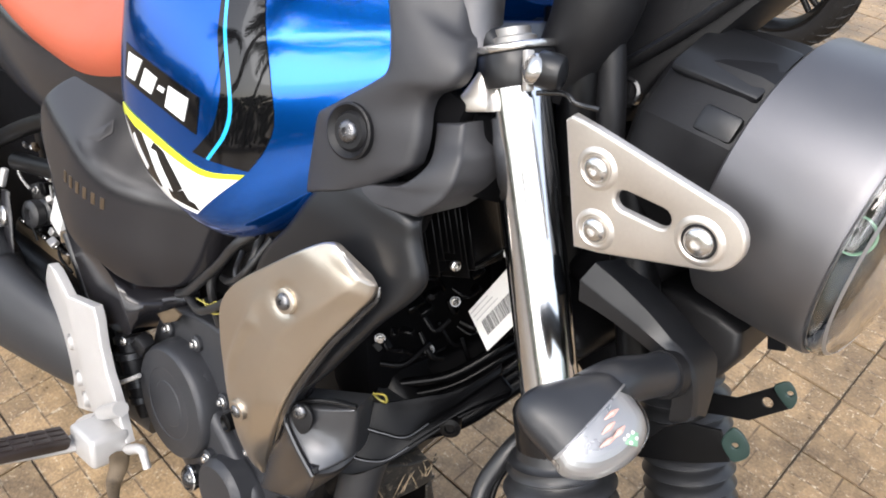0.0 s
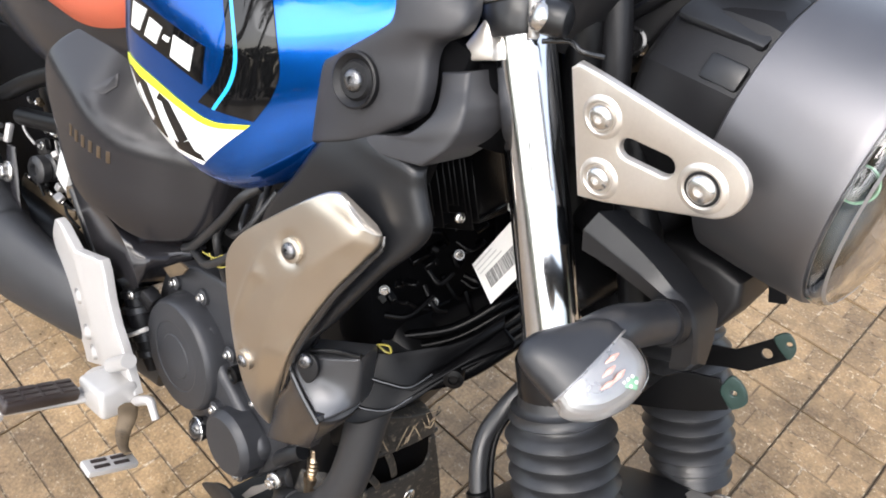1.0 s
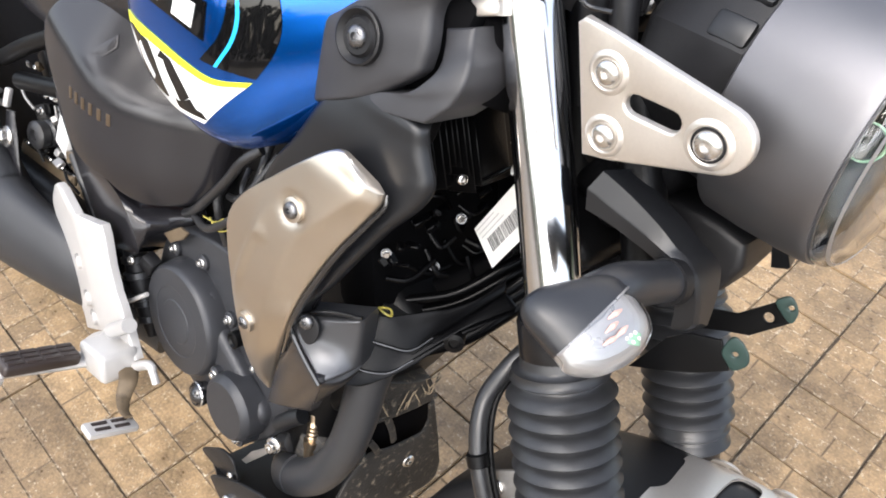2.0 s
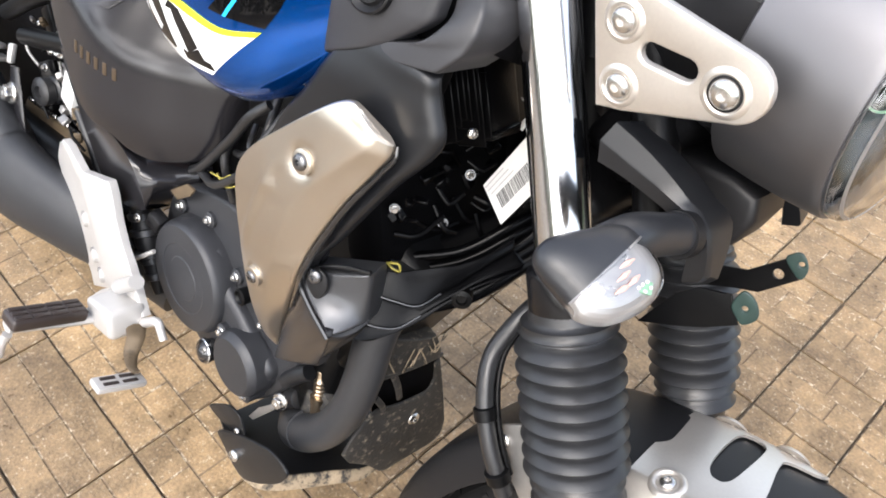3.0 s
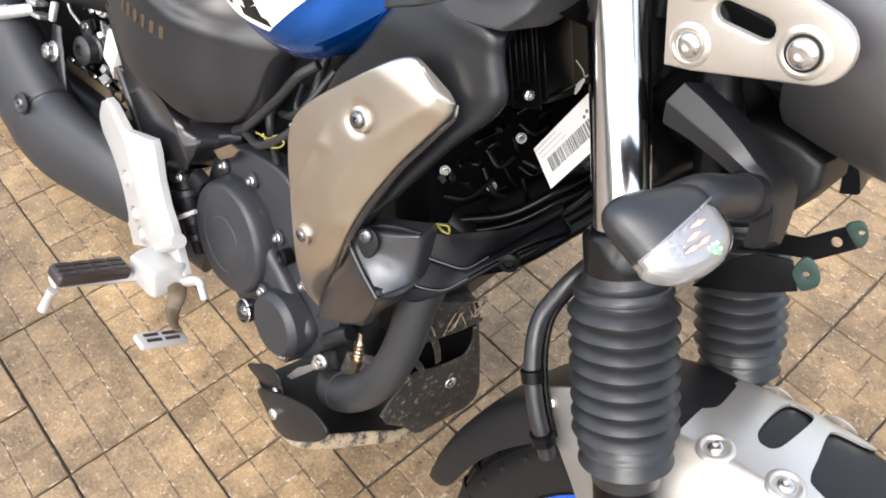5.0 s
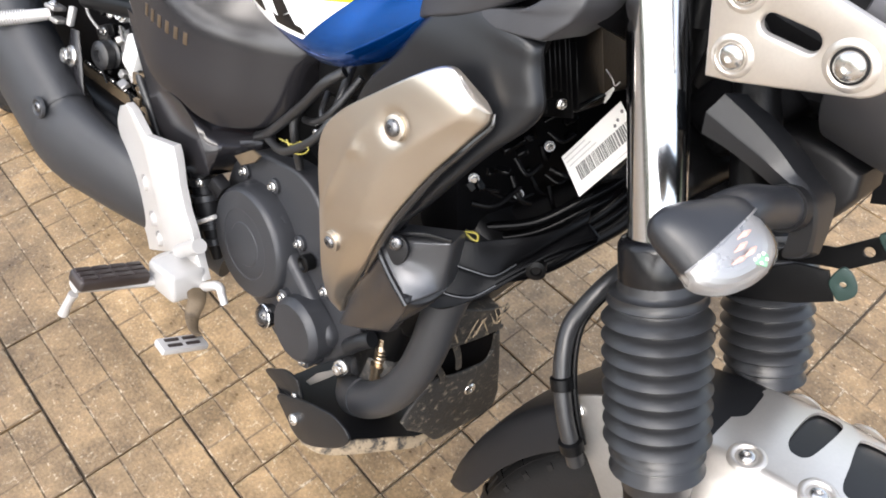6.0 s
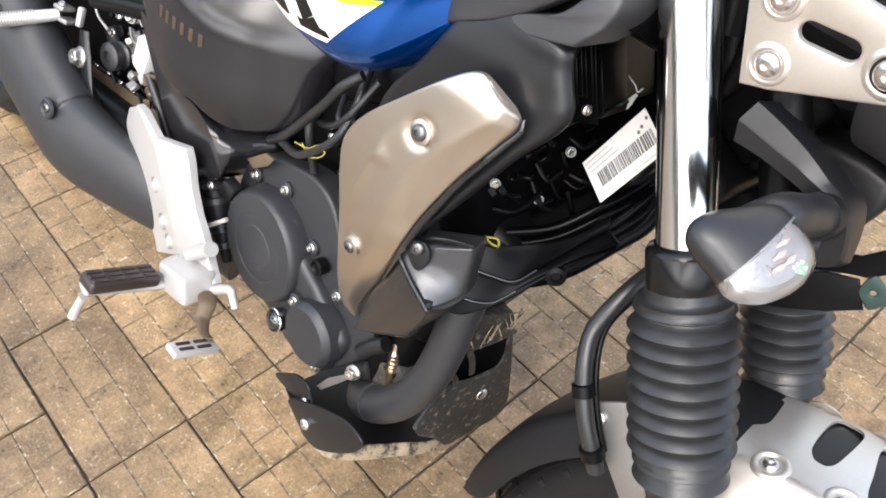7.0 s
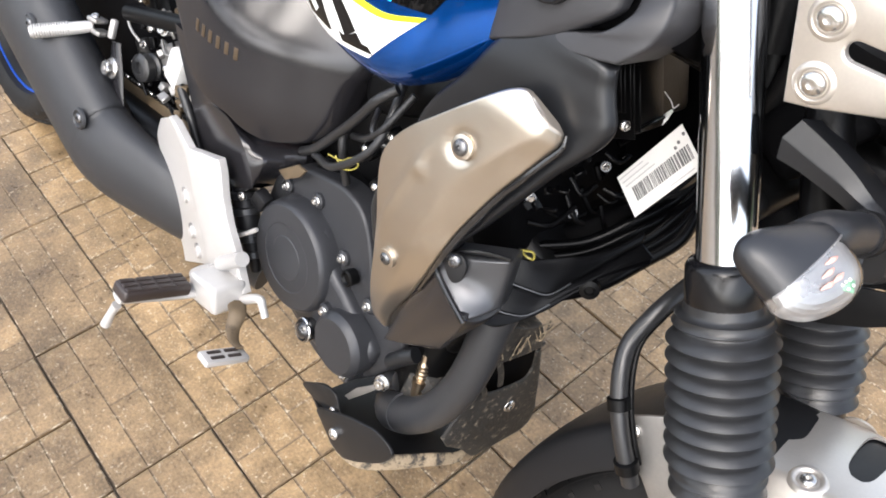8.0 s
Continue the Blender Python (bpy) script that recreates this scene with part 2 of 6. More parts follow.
def plate(outline, thick, m=Matrix(), bevel=0.002, n=0, holes=()):
    """A flat plate: an outline in its own x and y, thick along z, with holes through it (each a closed outline)."""
    bm = bmesh.new()
    loops = [spline([(x, y, 0) for x, y in outline], n, True) if n else [Vector((x, y, 0)) for x, y in outline]]
    loops += [[Vector((x, y, 0)) for x, y in hole] for hole in holes]
    edges = []
    for loop in loops:
        vs = [bm.verts.new(v) for v in loop]
        edges += [bm.edges.new((vs[i], vs[(i + 1) % len(vs)])) for i in range(len(vs))]
    if holes:
        bmesh.ops.triangle_fill(bm, edges=edges, use_beauty=True)
    else:
        bm.faces.new(vs)
    made = bmesh.ops.extrude_face_region(bm, geom=bm.faces[:])
    bmesh.ops.translate(bm, vec=(0, 0, thick), verts=[v for v in made["geom"] if isinstance(v, bmesh.types.BMVert)])
    if bevel:
        rim = [e for e in bm.edges if abs(e.verts[0].co.z - thick) < 1e-6 and abs(e.verts[1].co.z - thick) < 1e-6 and len(e.link_faces) == 2
               and abs(e.link_faces[0].normal.dot(e.link_faces[1].normal)) < 0.5]
        bmesh.ops.recalc_face_normals(bm, faces=bm.faces)
        rim = [e for e in bm.edges if all(abs(v.co.z - thick) < 1e-6 for v in e.verts) and e.calc_face_angle(0) > 0.8]
        bmesh.ops.bevel(bm, geom=rim, offset=bevel, segments=3, profile=0.5, affect="EDGES")
    bmesh.ops.transform(bm, matrix=m, verts=bm.verts)
    return bm


def bent(outline, holes, place, cuts_s, cuts_y):
    """A sheet cut from an outline with holes in (s, y), diced finely, then laid on place(s, y, depth 0 or 1)."""
    bm = bmesh.new()
    edges = []
    for loop in (outline, *holes):
        vs = [bm.verts.new((a, b, 0)) for a, b in loop]
        edges += [bm.edges.new((vs[i], vs[(i + 1) % len(vs)])) for i in range(len(vs))]
    bmesh.ops.triangle_fill(bm, edges=edges, use_beauty=True)
    for cuts, way in ((cuts_s, (1, 0, 0)), (cuts_y, (0, 1, 0))):
        for c in cuts:
            bmesh.ops.bisect_plane(bm, geom=bm.verts[:] + bm.edges[:] + bm.faces[:], plane_co=[c * w for w in way], plane_no=way, dist=1e-7)
    made = bmesh.ops.extrude_face_region(bm, geom=bm.faces[:])
    for v in [g for g in made["geom"] if isinstance(g, bmesh.types.BMVert)]:
        v.co.z = 1
    for v in bm.verts:
        v.co = place(v.co.x, v.co.y, v.co.z)
    return bm


def panel(rail_a, rail_b, bulge=0.006, thick=0.006, nu=40, nv=16, roll=0.006, out=(0, -1, 0), ends=True, dents=(), fade=0.0):
    """A moulded panel between two rails: bulged outwards, its rim rolled inwards, with a real thickness.
    dents: (x, z, radius, height) of round bosses or dimples; fade: the length over which the bulge dies out at the end."""
    us = [0.5 - 0.5 * math.cos(math.pi * i / (nu - 1)) for i in range(nu)]
    fine_a, fine_b, o = spline(rail_a, 801), spline(rail_b, 801), Vector(out)
    a, b = [fine_a[round(800 * u)] for u in us], [fine_b[round(800 * u)] for u in us]
    length = sum((a[k + 1] - a[k]).length for k in range(nu - 1))
    front, back = [], []
    for i in range(nu):
        u = us[i]
        fr, bk = [], []
        for j in range(nv):
            v = 0.5 - 0.5 * math.cos(math.pi * j / (nv - 1))
            p = a[i].lerp(b[i], v)
            width = max((b[i] - a[i]).length, 1e-4)
            rise = bulge * (1 - (2 * v - 1) ** 2)
            if fade:
                rise *= min(1.0, 0.12 + 0.88 * (1 - u) * length / fade)
            edge = min(v, 1 - v) * width
            if ends:
                edge = min(edge, min(u, 1 - u) * length)
            if edge < roll:
                rise -= roll * (1 - math.sqrt(max(0.0, 1 - (1 - edge / roll) ** 2)))
            for x, z, r, h in dents:
                d = math.hypot(p.x - x, p.z - z) / r
                if d < 1:
                    rise += h * (0.5 + 0.5 * math.cos(math.pi * d))
            fr.append(p + o * rise)
            bk.append(p - o * (thick + (roll if edge < roll else 0) * 0))
        front.append(fr)
        back.append(bk)
    return skin([f + bk[::-1] for f, bk in zip(front, back)])


def ridged(rail_a, rail_b, ridge, drop, bulge=0.004, thick=0.004, nu=110, nv=44, roll=0.0026, dents=(), crease=None):
    """A moulded panel with a soft ridge near rail_b. ridge, drop: the ridge's share of the width and its height, along the rails."""
    us = [0.5 - 0.5 * math.cos(math.pi * i / (nu - 1)) for i in range(nu)]
    fine_a, fine_b, o = spline(rail_a, 1201), spline(rail_b, 1201), Vector((0, -1, 0))
    a, b = [fine_a[round(1200 * u)] for u in us], [fine_b[round(1200 * u)] for u in us]
    length = sum((a[k + 1] - a[k]).length for k in range(nu - 1))
    front, back = [], []
    for i, u in enumerate(us):
        at, high = (float(np.interp(u, np.linspace(0, 1, len(q)), q)) for q in (ridge, drop))
        width = max((b[i] - a[i]).length, 1e-4)
        fr, bk = [], []
        for j in range(nv):
            v = 0.5 - 0.5 * math.cos(math.pi * j / (nv - 1))
            p = a[i].lerp(b[i], v)
            up, down = v / at, (1 - v) / (1 - at)
            soft = 0.16
            low = min(up, down) - soft * math.log(1 + math.exp(-abs(up - down) / soft)) * 0.7
            rise = (high * max(low, 0.0) + bulge * (1 - (2 * v - 1) ** 2)) * min(1.0, width / 0.03) * math.sin(math.pi / 2 * min(1.0, 0.25 + (1 - u) * length / 0.055))
            for x, z, r, h in dents:
                d = math.hypot(p.x - x, p.z - z) / r
                if d < 1:
                    rise += h * (0.5 + 0.5 * math.cos(math.pi * d))
            if crease:
                (x0, z0), (x1, z1), step = crease
                lx, lz = x1 - x0, z1 - z0
                run = ((p.x - x0) * lx + (p.z - z0) * lz) / (lx * lx + lz * lz)
                off = ((p.x - x0) * lz - (p.z - z0) * lx) / math.hypot(lx, lz)
                if -0.4 < run < 1.3:
                    fade = min(1.0, (run + 0.4) / 0.4, (1.3 - run) / 0.5)
                    rise += step * fade * math.exp(-((off - 0.001) / 0.0042) ** 2)
            edge = min(min(v, 1 - v) * width, min(u, 1 - u) * length)
            if edge < roll:
                rise -= roll * (1 - math.sqrt(max(0.0, 1 - (1 - edge / roll) ** 2)))
            fr.append(p + o * rise)
            bk.append(p - o * thick)
        front.append(fr)
        back.append(bk)
    return skin([f + k[::-1] for f, k in zip(front, back)])


def screw(place, axis, r, parent, mat=None, name="screw", tall=0.5):
    """A button-head screw with a hexagonal socket."""
    prof = [(r * 0.98, -0.3 * r), (r, 0), (r * 0.97, r * tall * 0.3), (r * 0.86, r * tall * 0.62), (r * 0.66, r * tall * 0.88), (r * 0.40, r * tall), (r * 0.34, r * tall), (r * 0.31, r * tall * 0.3), (0, r * tall * 0.25)]
    return part(name, lathe(prof, place, axis, 24), mat or ZINC, parent, angle=50)


def hex_bolt(place, axis, r, parent, mat=None, name="bolt"):
    """A flanged hexagon bolt."""
    m = Matrix.Translation(place) @ frame_on(axis)
    rings = []
    for rr, h, seg in ((1.35, -0.2, 0), (1.35, 0.12, 0), (1.25, 0.25, 0), (0.98, 0.3, 1), (0.98, 0.95, 1), (0.8, 1.1, 0), (0.35, 1.1, 0), (0.3, 0.9, 0)):
        ring = []
        for k in range(18):
            u = 2 * math.pi * k / 18
            f = math.cos(math.pi / 6) / math.cos((u % (math.pi / 3)) - math.pi / 6) if seg else 1
            ring.append(m @ Vector((r * rr * f * math.cos(u), r * rr * f * math.sin(u), r * h)))
        rings.append(ring)
    return part(name, skin(rings), mat or ZINC, parent, angle=35)


def cable(points, r, parent, mat=None, name="cable", n=28, label=""):
    return part(name, sweep(points, r, n, 10), mat or RUBBER, parent, label)


# ---- ground ----
TX, TY, X0, Y0 = 0.157, 0.1665, -0.802, -0.108
ground = part("ground", box((400, 400, 0.2), pose(0, 0, -0.107), 0), JOINT, label="dark sandy bed under the tan pavers")
tagged(ground, category="ground", kind="structure")
LEAN_ANGLE = -17.19
bike = thing("motorcycle", "blue and black naked motorcycle leaning on its side stand", "motorcycle", pose(0, 0, 0, LEAN_ANGLE))

# ---- front end: wheel, fork, fender ----
RAKE, HALF = 27.2, 0.0945
TAN = math.tan(radians(RAKE))
FORK_UP = Vector((-math.sin(radians(RAKE)), 0, math.cos(radians(RAKE))))


def on_fork(z, side):
    return Vector((-(z - 0.295) * TAN, side * HALF, z))


def ring_tyre(c, axis, big, wide):
    prof = [(big - 0.070, -wide * 0.40), (big - 0.045, -wide * 0.5), (big - 0.02, -wide * 0.44), (big - 0.004, -wide * 0.2), (big, 0),
            (big - 0.004, wide * 0.2), (big - 0.02, wide * 0.44), (big - 0.045, wide * 0.5), (big - 0.070, wide * 0.40), (big - 0.076, 0)]
    m = Matrix.Translation(c) @ frame_on(axis)
    rings = [[m @ Vector((r * math.cos(u), r * math.sin(u), h)) for u in (2 * math.pi * k / 72 for k in range(72))] for r, h in prof]
    return skin(rings + rings[:1], caps=False)


def wheel(parent, c, axis=(0, 1, 0), big=0.296, wide=0.10, rim_mat=None, name="front_wheel", spokes=5):
    hub = part(name, lathe([(0.0, -0.055), (0.03, -0.055), (0.035, -0.04), (0.05, -0.035), (0.05, 0.035), (0.035, 0.04), (0.03, 0.055), (0, 0.055)], c, axis), BLACK_METAL, parent,
               "motorcycle wheel with a black hub")
    part("tyre", ring_tyre(c, axis, big, wide), TYRE, hub, "dusty black tyre", angle=50)
    for h, r in ((0.16, big - 0.0015), (0.29, big - 0.0095), (0.40, big - 0.0185)):
        for side in (-1, 1):
            part("tread_rib", lathe([(r - 0.003, side * h * wide - 0.0035), (r + 0.0003, side * h * wide - 0.0025), (r + 0.0003, side * h * wide + 0.0025), (r - 0.003, side * h * wide + 0.0035), (r - 0.003, side * h * wide - 0.0035)], c, axis, 72), TYRE, hub)
    bars = []
    for side in (-1, 1):
        for k in range(44):
            rows = []
            for s in (0.0, 0.35, 0.7, 1.0):
                h, rr = side * wide * (0.07 + 0.40 * s), big - 0.0285 * s ** 2.4
                u = 2 * math.pi * (k + 0.5 * (side > 0)) / 44 + 0.10 * s
                rows.append([Vector((q * math.cos(u + w), q * math.sin(u + w), h)) for q, w in ((rr - 0.004, -0.016), (rr + 0.0022, -0.014), (rr + 0.0022, 0.014), (rr - 0.004, 0.016))])
            bars.append(skin(rows))
    tread = join(*bars)
    bmesh.ops.transform(tread, matrix=Matrix.Translation(c) @ frame_on(axis), verts=tread.verts)
    tagged(part("tread", tread, TYRE, hub, angle=30), kind="stuff")
    r = big - 0.080
    rim = lathe([(r, -0.04), (r + 0.012, -0.042), (r + 0.012, 0.042), (r, 0.04), (r - 0.018, 0.02), (r - 0.024, 0), (r - 0.018, -0.02), (r, -0.04)], c, axis, 64)
    part("rim", rim, BLACK_METAL, hub, "black alloy rim")
    for w in (-0.0405, 0.0405):
        part("rim_stripe", lathe([(r + 0.002, w - 0.0015), (r + 0.010, w - 0.0015), (r + 0.010, w + 0.0015), (r + 0.002, w + 0.0015), (r + 0.002, w - 0.0015)], c, axis, 64), rim_mat or BLUE_RIM, hub, "blue rim stripe")
    m = Matrix.Translation(c) @ frame_on(axis)
    for k in range(spokes):
        for w in (-0.09, 0.09):
            u = 2 * math.pi * k / spokes
            a, b = m @ Vector((0.045 * math.cos(u), 0.045 * math.sin(u), 0)), m @ Vector(((r - 0.01) * math.cos(u + w), (r - 0.01) * math.sin(u + w), 0))
            part("spoke", sweep([a, b], [0.014, 0.009], 6, 10, up=axis), BLACK_METAL, hub)
    return hub


AXLE = Vector((0.0, 0.0, 0.295))
wheel(bike, AXLE + Vector((0, 0, 0.013)), big=0.3065)


def fender_sag(y):
    y = abs(y)
    return 0.004 * (y / 0.055) ** 2 + 0.05 * max(0.0, (y - 0.055) / 0.025) ** 1.8


def fender_at(r, deg, y):
    """A point on the front fender: radius, angle from straight ahead and distance from the middle."""
    u = radians(deg)
    return AXLE + Vector(((r - fender_sag(y)) * math.cos(u), y, (r - fender_sag(y)) * math.sin(u)))


rings = []
for i in range(44):
    d = 35 + 141.8 * (1 - (1 - i / 43) ** 1.15)
    w = (0.083 - 0.0090 * min(1, max(0, (d - 112) / 22))) * math.sqrt(max(0.03, 1 - max(0, (d - 160) / 18.8) ** 3.6))
    ys = [-w + 2 * w * j / 28 for j in range(29)]
    r = 0.340 + 0.014 * math.sin(math.pi / 2 * min(1, max(0, (d - 108) / 27))) - 0.000475 * max(0, d - 135)
    rings.append([fender_at(r, d, y) for y in ys] + [fender_at(r - 0.004, d, y) for y in ys[::-1]])
fender = part("front_fender", skin(rings), PLASTIC_DULL, bike, "satin black plastic front fender")
DEG = 0.006
COVER_OUT = [(84, -0.0815), (112, -0.0815), (128, -0.079), (130, -0.066), (126, -0.056), (120, -0.038), (116.4, -0.0232), (114.5, -0.0172), (112.9, -0.0087), (112.4, -0.0013), (112.5, 0.0109), (112.8, 0.0255), (113.1, 0.037), (113.9, 0.0437), (117.6, 0.0468), (122.3, 0.050), (126, 0.054), (130, 0.066),
             (128, 0.079), (112, 0.0815), (96, 0.080), (94.5, 0.06), (95.6, 0.05), (99.3, 0.043), (99.8, 0.03), (98.9, -0.003), (98.2, -0.027), (96.9, -0.035), (92, -0.041), (84, -0.046)]
COVER_SLOT = [(105.4, -0.021), (104.4, -0.024), (103.4, -0.022), (102.7, -0.010), (102.3, 0.03), (102.7, 0.047), (104.5, 0.051), (106.1, 0.048), (106.6, 0.03), (106.3, -0.007)]
cover = part("fender_cover", bent([(p.x, p.y) for p in spline([(d * DEG, y, 0) for d, y in COVER_OUT], 110, True)], [[(p.x, p.y) for p in spline([(d * DEG, y, 0) for d, y in COVER_SLOT], 36, True)]],
                                  lambda a, y, t: fender_at(0.3445 - 0.0028 * t, a / DEG, y), [DEG * (84 + 1.5 * k) for k in range(36)], [-0.08 + 0.004 * k for k in range(41)]),
             GARNISH, fender, "satin silver metal cover with a slot", angle=35)
for d, y in ((108.6, -0.0515), (99.6, -0.0495), (108.6, 0.062), (99.6, 0.062), (126, -0.0765), (126, 0.0765)):
    p = fender_at(0.3446, d, y)
    nrm = (p - AXLE).normalized() + Vector((0, (fender_sag(y + 1e-3) - fender_sag(y - 1e-3)) / 2e-3, 0))
    part("boss", lathe([(0.0150, -0.0012), (0.0138, 0.0010), (0.0120, 0.0021), (0.0104, 0.0019), (0.0092, 0.0008), (0.0084, -0.0002), (0.0, -0.0002)], p, nrm, 32), GARNISH, fender)
    screw(p + nrm.normalized() * 0.0003, nrm, 0.0066, fender)
# Darker steel than the cover: the stay's shade is put into it.
part("fender_stay", plate([(-0.237, 0.579), (-0.226, 0.590), (-0.213, 0.602), (-0.190, 0.575), (-0.150, 0.520), (-0.166, 0.500), (-0.184, 0.517), (-0.203, 0.533), (-0.214, 0.540), (-0.225, 0.556)], 0.003, Matrix(((1, 0, 0, 0), (0, 0, -1, -0.0825), (0, 1, 0, 0), (0, 0, 0, 1))), 0.001), DULL_STEEL, fender, "steel fender stay, coloured darker for shade")
screw((-0.228, -0.0862, 0.569), (0, -1, 0.2), 0.0062, fender)

for side in (-1, 1):
    leg = part("fork_leg", lathe([(0.0205, 0.0), (0.0205, 0.27)], on_fork(0.722, side), FORK_UP, 40), CHROME, bike, "fork leg with a polished chrome tube")
    part("collar", lathe([(0.0255, -0.012), (0.0275, -0.008), (0.0275, 0.020), (0.0255, 0.024), (0.0215, 0.026), (0.0205, 0.022)], on_fork(0.722, side) + FORK_UP * 0.010, FORK_UP, 40),
         COLLAR, leg, "gloss black dust collar")
    prof, z, count = [(0.027, 0.0), (0.0285, -0.008), (0.029, -0.010)], -0.010, 11
    pitch = 0.0137
    for k in range(count):
        grow = 1.0 if 0 < k < count - 2 else 0.9
        lo = 0.0300 if k < count - 1 else 0.028
        out = 0.0402 * grow
        prof += [(lo + 0.0042, z - 0.14 * pitch), (out - 0.0022, z - 0.42 * pitch), (out - 0.0005, z - 0.57 * pitch), (out, z - 0.62 * pitch), (out - 0.0007, z - 0.66 * pitch), (lo + 0.0042, z - 0.74 * pitch), (lo + 0.0046, z - 0.79 * pitch), (lo + 0.0034, z - 0.84 * pitch), (lo, z - 0.93 * pitch), (lo, z - pitch)]
        z -= pitch
    prof += [(0.027, z - 0.004), (0.0265, z - 0.012)]
    part("gaiter", lathe(prof, on_fork(0.717, side) + FORK_UP * 0.0128, FORK_UP, 48), RUBBER, leg, "ribbed black rubber fork gaiter", angle=70)
    part("slider", lathe([(0.0245, 0.0), (0.0255, -0.01), (0.0255, -0.22), (0.022, -0.30), (0.018, -0.33), (0.0, -0.335)], on_fork(0.585, side), FORK_UP, 32), BLACK_METAL, leg, "black lower fork slider")
    top = on_fork(0.955, side)
    part("clamp", lathe([(0.0207, -0.0140), (0.0250, -0.0140), (0.0258, -0.0128), (0.0258, 0.0062), (0.0250, 0.0075), (0.0207, 0.0075)], top, FORK_UP, 36), PLASTIC, leg, "black upper fork clamp")
    part("top_plate", lathe([(0.0, 0.0076), (0.0268, 0.0076), (0.0275, 0.0086), (0.0275, 0.0112), (0.0262, 0.0122), (0.0, 0.0122)], top, FORK_UP, 32), ZINC, leg, "bare alloy clamp top")
    part("fork_cap", lathe([(0.0150, 0.0121), (0.0150, 0.0165), (0.0135, 0.0175), (0.0120, 0.0175), (0.0115, 0.0225), (0.0, 0.0230)], top, FORK_UP, 32), DULL_STEEL, leg, "grey steel fork cap", angle=30)
    ear = Vector((-0.3050, side * 0.1170, 0.9650))
    part("clamp_ear", lathe([(0.0, -0.002), (0.0100, -0.002), (0.0110, -0.0005), (0.0110, 0.0100), (0.0100, 0.0130), (0.0070, 0.0148), (0.0, 0.0152)], ear, (1, -side * 0.35, 0.10), 28), PLASTIC, leg, "rounded black clamp boss")
    part("clamp_slit", box((0.0046, 0.0060, 0.0240), Matrix.Translation((-0.3125, side * 0.1185, 0.9615)) @ pose(0, 0, 0, 0, -RAKE, side * 20), 0.0008), STEEL, leg, "bare alloy clamp split")
    screw(ear + Vector((-0.0020, side * 0.0060, 0.0)), (-0.62, side * 0.75, 0.22), 0.0092, leg)

# ---- lamp brackets, head lamp ----
LAMP_YAW, LAMP_TILT = -3.4, 0.6
LAMP = pose(-0.1910, 0.008, 0.9305, 0, LAMP_TILT, LAMP_YAW)      # its x looks ahead


def lamp_turn(profile, seg=64):
    """Turned about the lamp's own axis: (radius, distance ahead)."""
    bm = lathe(profile, (0, 0, 0), (1, 0, 0), seg)
    bmesh.ops.transform(bm, matrix=LAMP, verts=bm.verts)
    return bm


lamp = part("head_lamp", lamp_turn([(0.087, 0.004), (0.0890, 0.0), (0.0905, 0.0015), (0.0912, 0.026), (0.0906, 0.052), (0.0894, 0.068), (0.0888, 0.0725), (0.0878, 0.0745),
                                    (0.0862, 0.0745), (0.0855, 0.070), (0.086, 0.03), (0.087, 0.004)]), HEADLAMP, bike, "round matt black head lamp shell")
part("lamp_back", lamp_turn([(0.0, -0.080), (0.052, -0.080), (0.062, -0.078), (0.072, -0.070), (0.0765, -0.062), (0.080, -0.040), (0.082, -0.014), (0.080, -0.004), (0.076, 0.0), (0.076, 0.02), (0.06, 0.03), (0.0, 0.03)], 11), PLASTIC_DULL, lamp, "faceted black plastic lamp housing", angle=20)
part("reflector", lamp_turn([(0.0, 0.030), (0.03, 0.031), (0.034, 0.035), (0.055, 0.042), (0.073, 0.060), (0.085, 0.068), (0.085, 0.066), (0.075, 0.056), (0.055, 0.037), (0.0, 0.025)]), REFLECTOR, lamp, "mirrored lamp reflector")
part("light_ring", lamp_turn([(0.0815, 0.0680), (0.083, 0.0759), (0.0846, 0.0759), (0.0852, 0.0700), (0.0842, 0.0680), (0.0815, 0.0680)]), SATIN_GREY, lamp, "pale day light ring")
part("lamp_glass", lamp_turn([(0.0858, 0.0710), (0.0862, 0.0773), (0.0852, 0.0817), (0.081, 0.0853), (0.072, 0.0877), (0.05, 0.0894), (0.0, 0.0905), (0.0, 0.0894), (0.05, 0.0883), (0.071, 0.0867), (0.0795, 0.0844), (0.0836, 0.0811), (0.0846, 0.0773), (0.0842, 0.0710), (0.0858, 0.0710)]), LENS, lamp, "clear lamp glass").visible_shadow = False
part("glass_band", lamp_turn([(0.0802, 0.0850), (0.0820, 0.0838), (0.0826, 0.0842), (0.0808, 0.0856), (0.0802, 0.0850)]), FROSTED, lamp, "frosted band on the lamp glass")
part("board", lathe([(0.0100, 0.0), (0.0112, 0.0), (0.0112, 0.0020), (0.0100, 0.0020), (0.0100, 0.0)], (-0.123, -0.051, 0.934), (0.55, -0.8, 0.25), 30), SIGNAL_BOARD, lamp, "green circuit board ring")
part("lamp_foot", plate([(-0.225, 0.838), (-0.178, 0.842), (-0.158, 0.838), (-0.153, 0.822), (-0.160, 0.798), (-0.186, 0.803)], 0.05, Matrix(((1, 0, 0, 0), (0, 0, -1, 0.02), (0, 1, 0, 0), (0, 0, 0, 1))), 0.006), PLASTIC_DULL, lamp, "black lamp foot bracket")
for name, x, turn, r, size in (("housing_tab", -0.018, 66, 0.0790, (0.026, 0.017, 0.006)), ("housing_ridge", -0.036, 34, 0.0750, (0.060, 0.048, 0.007))):
    m = LAMP @ pose(x, -r * math.sin(radians(turn)), r * math.cos(radians(turn)), turn, 0, 0)
    part(name, box(size, m, 0.003), PLASTIC, lamp)

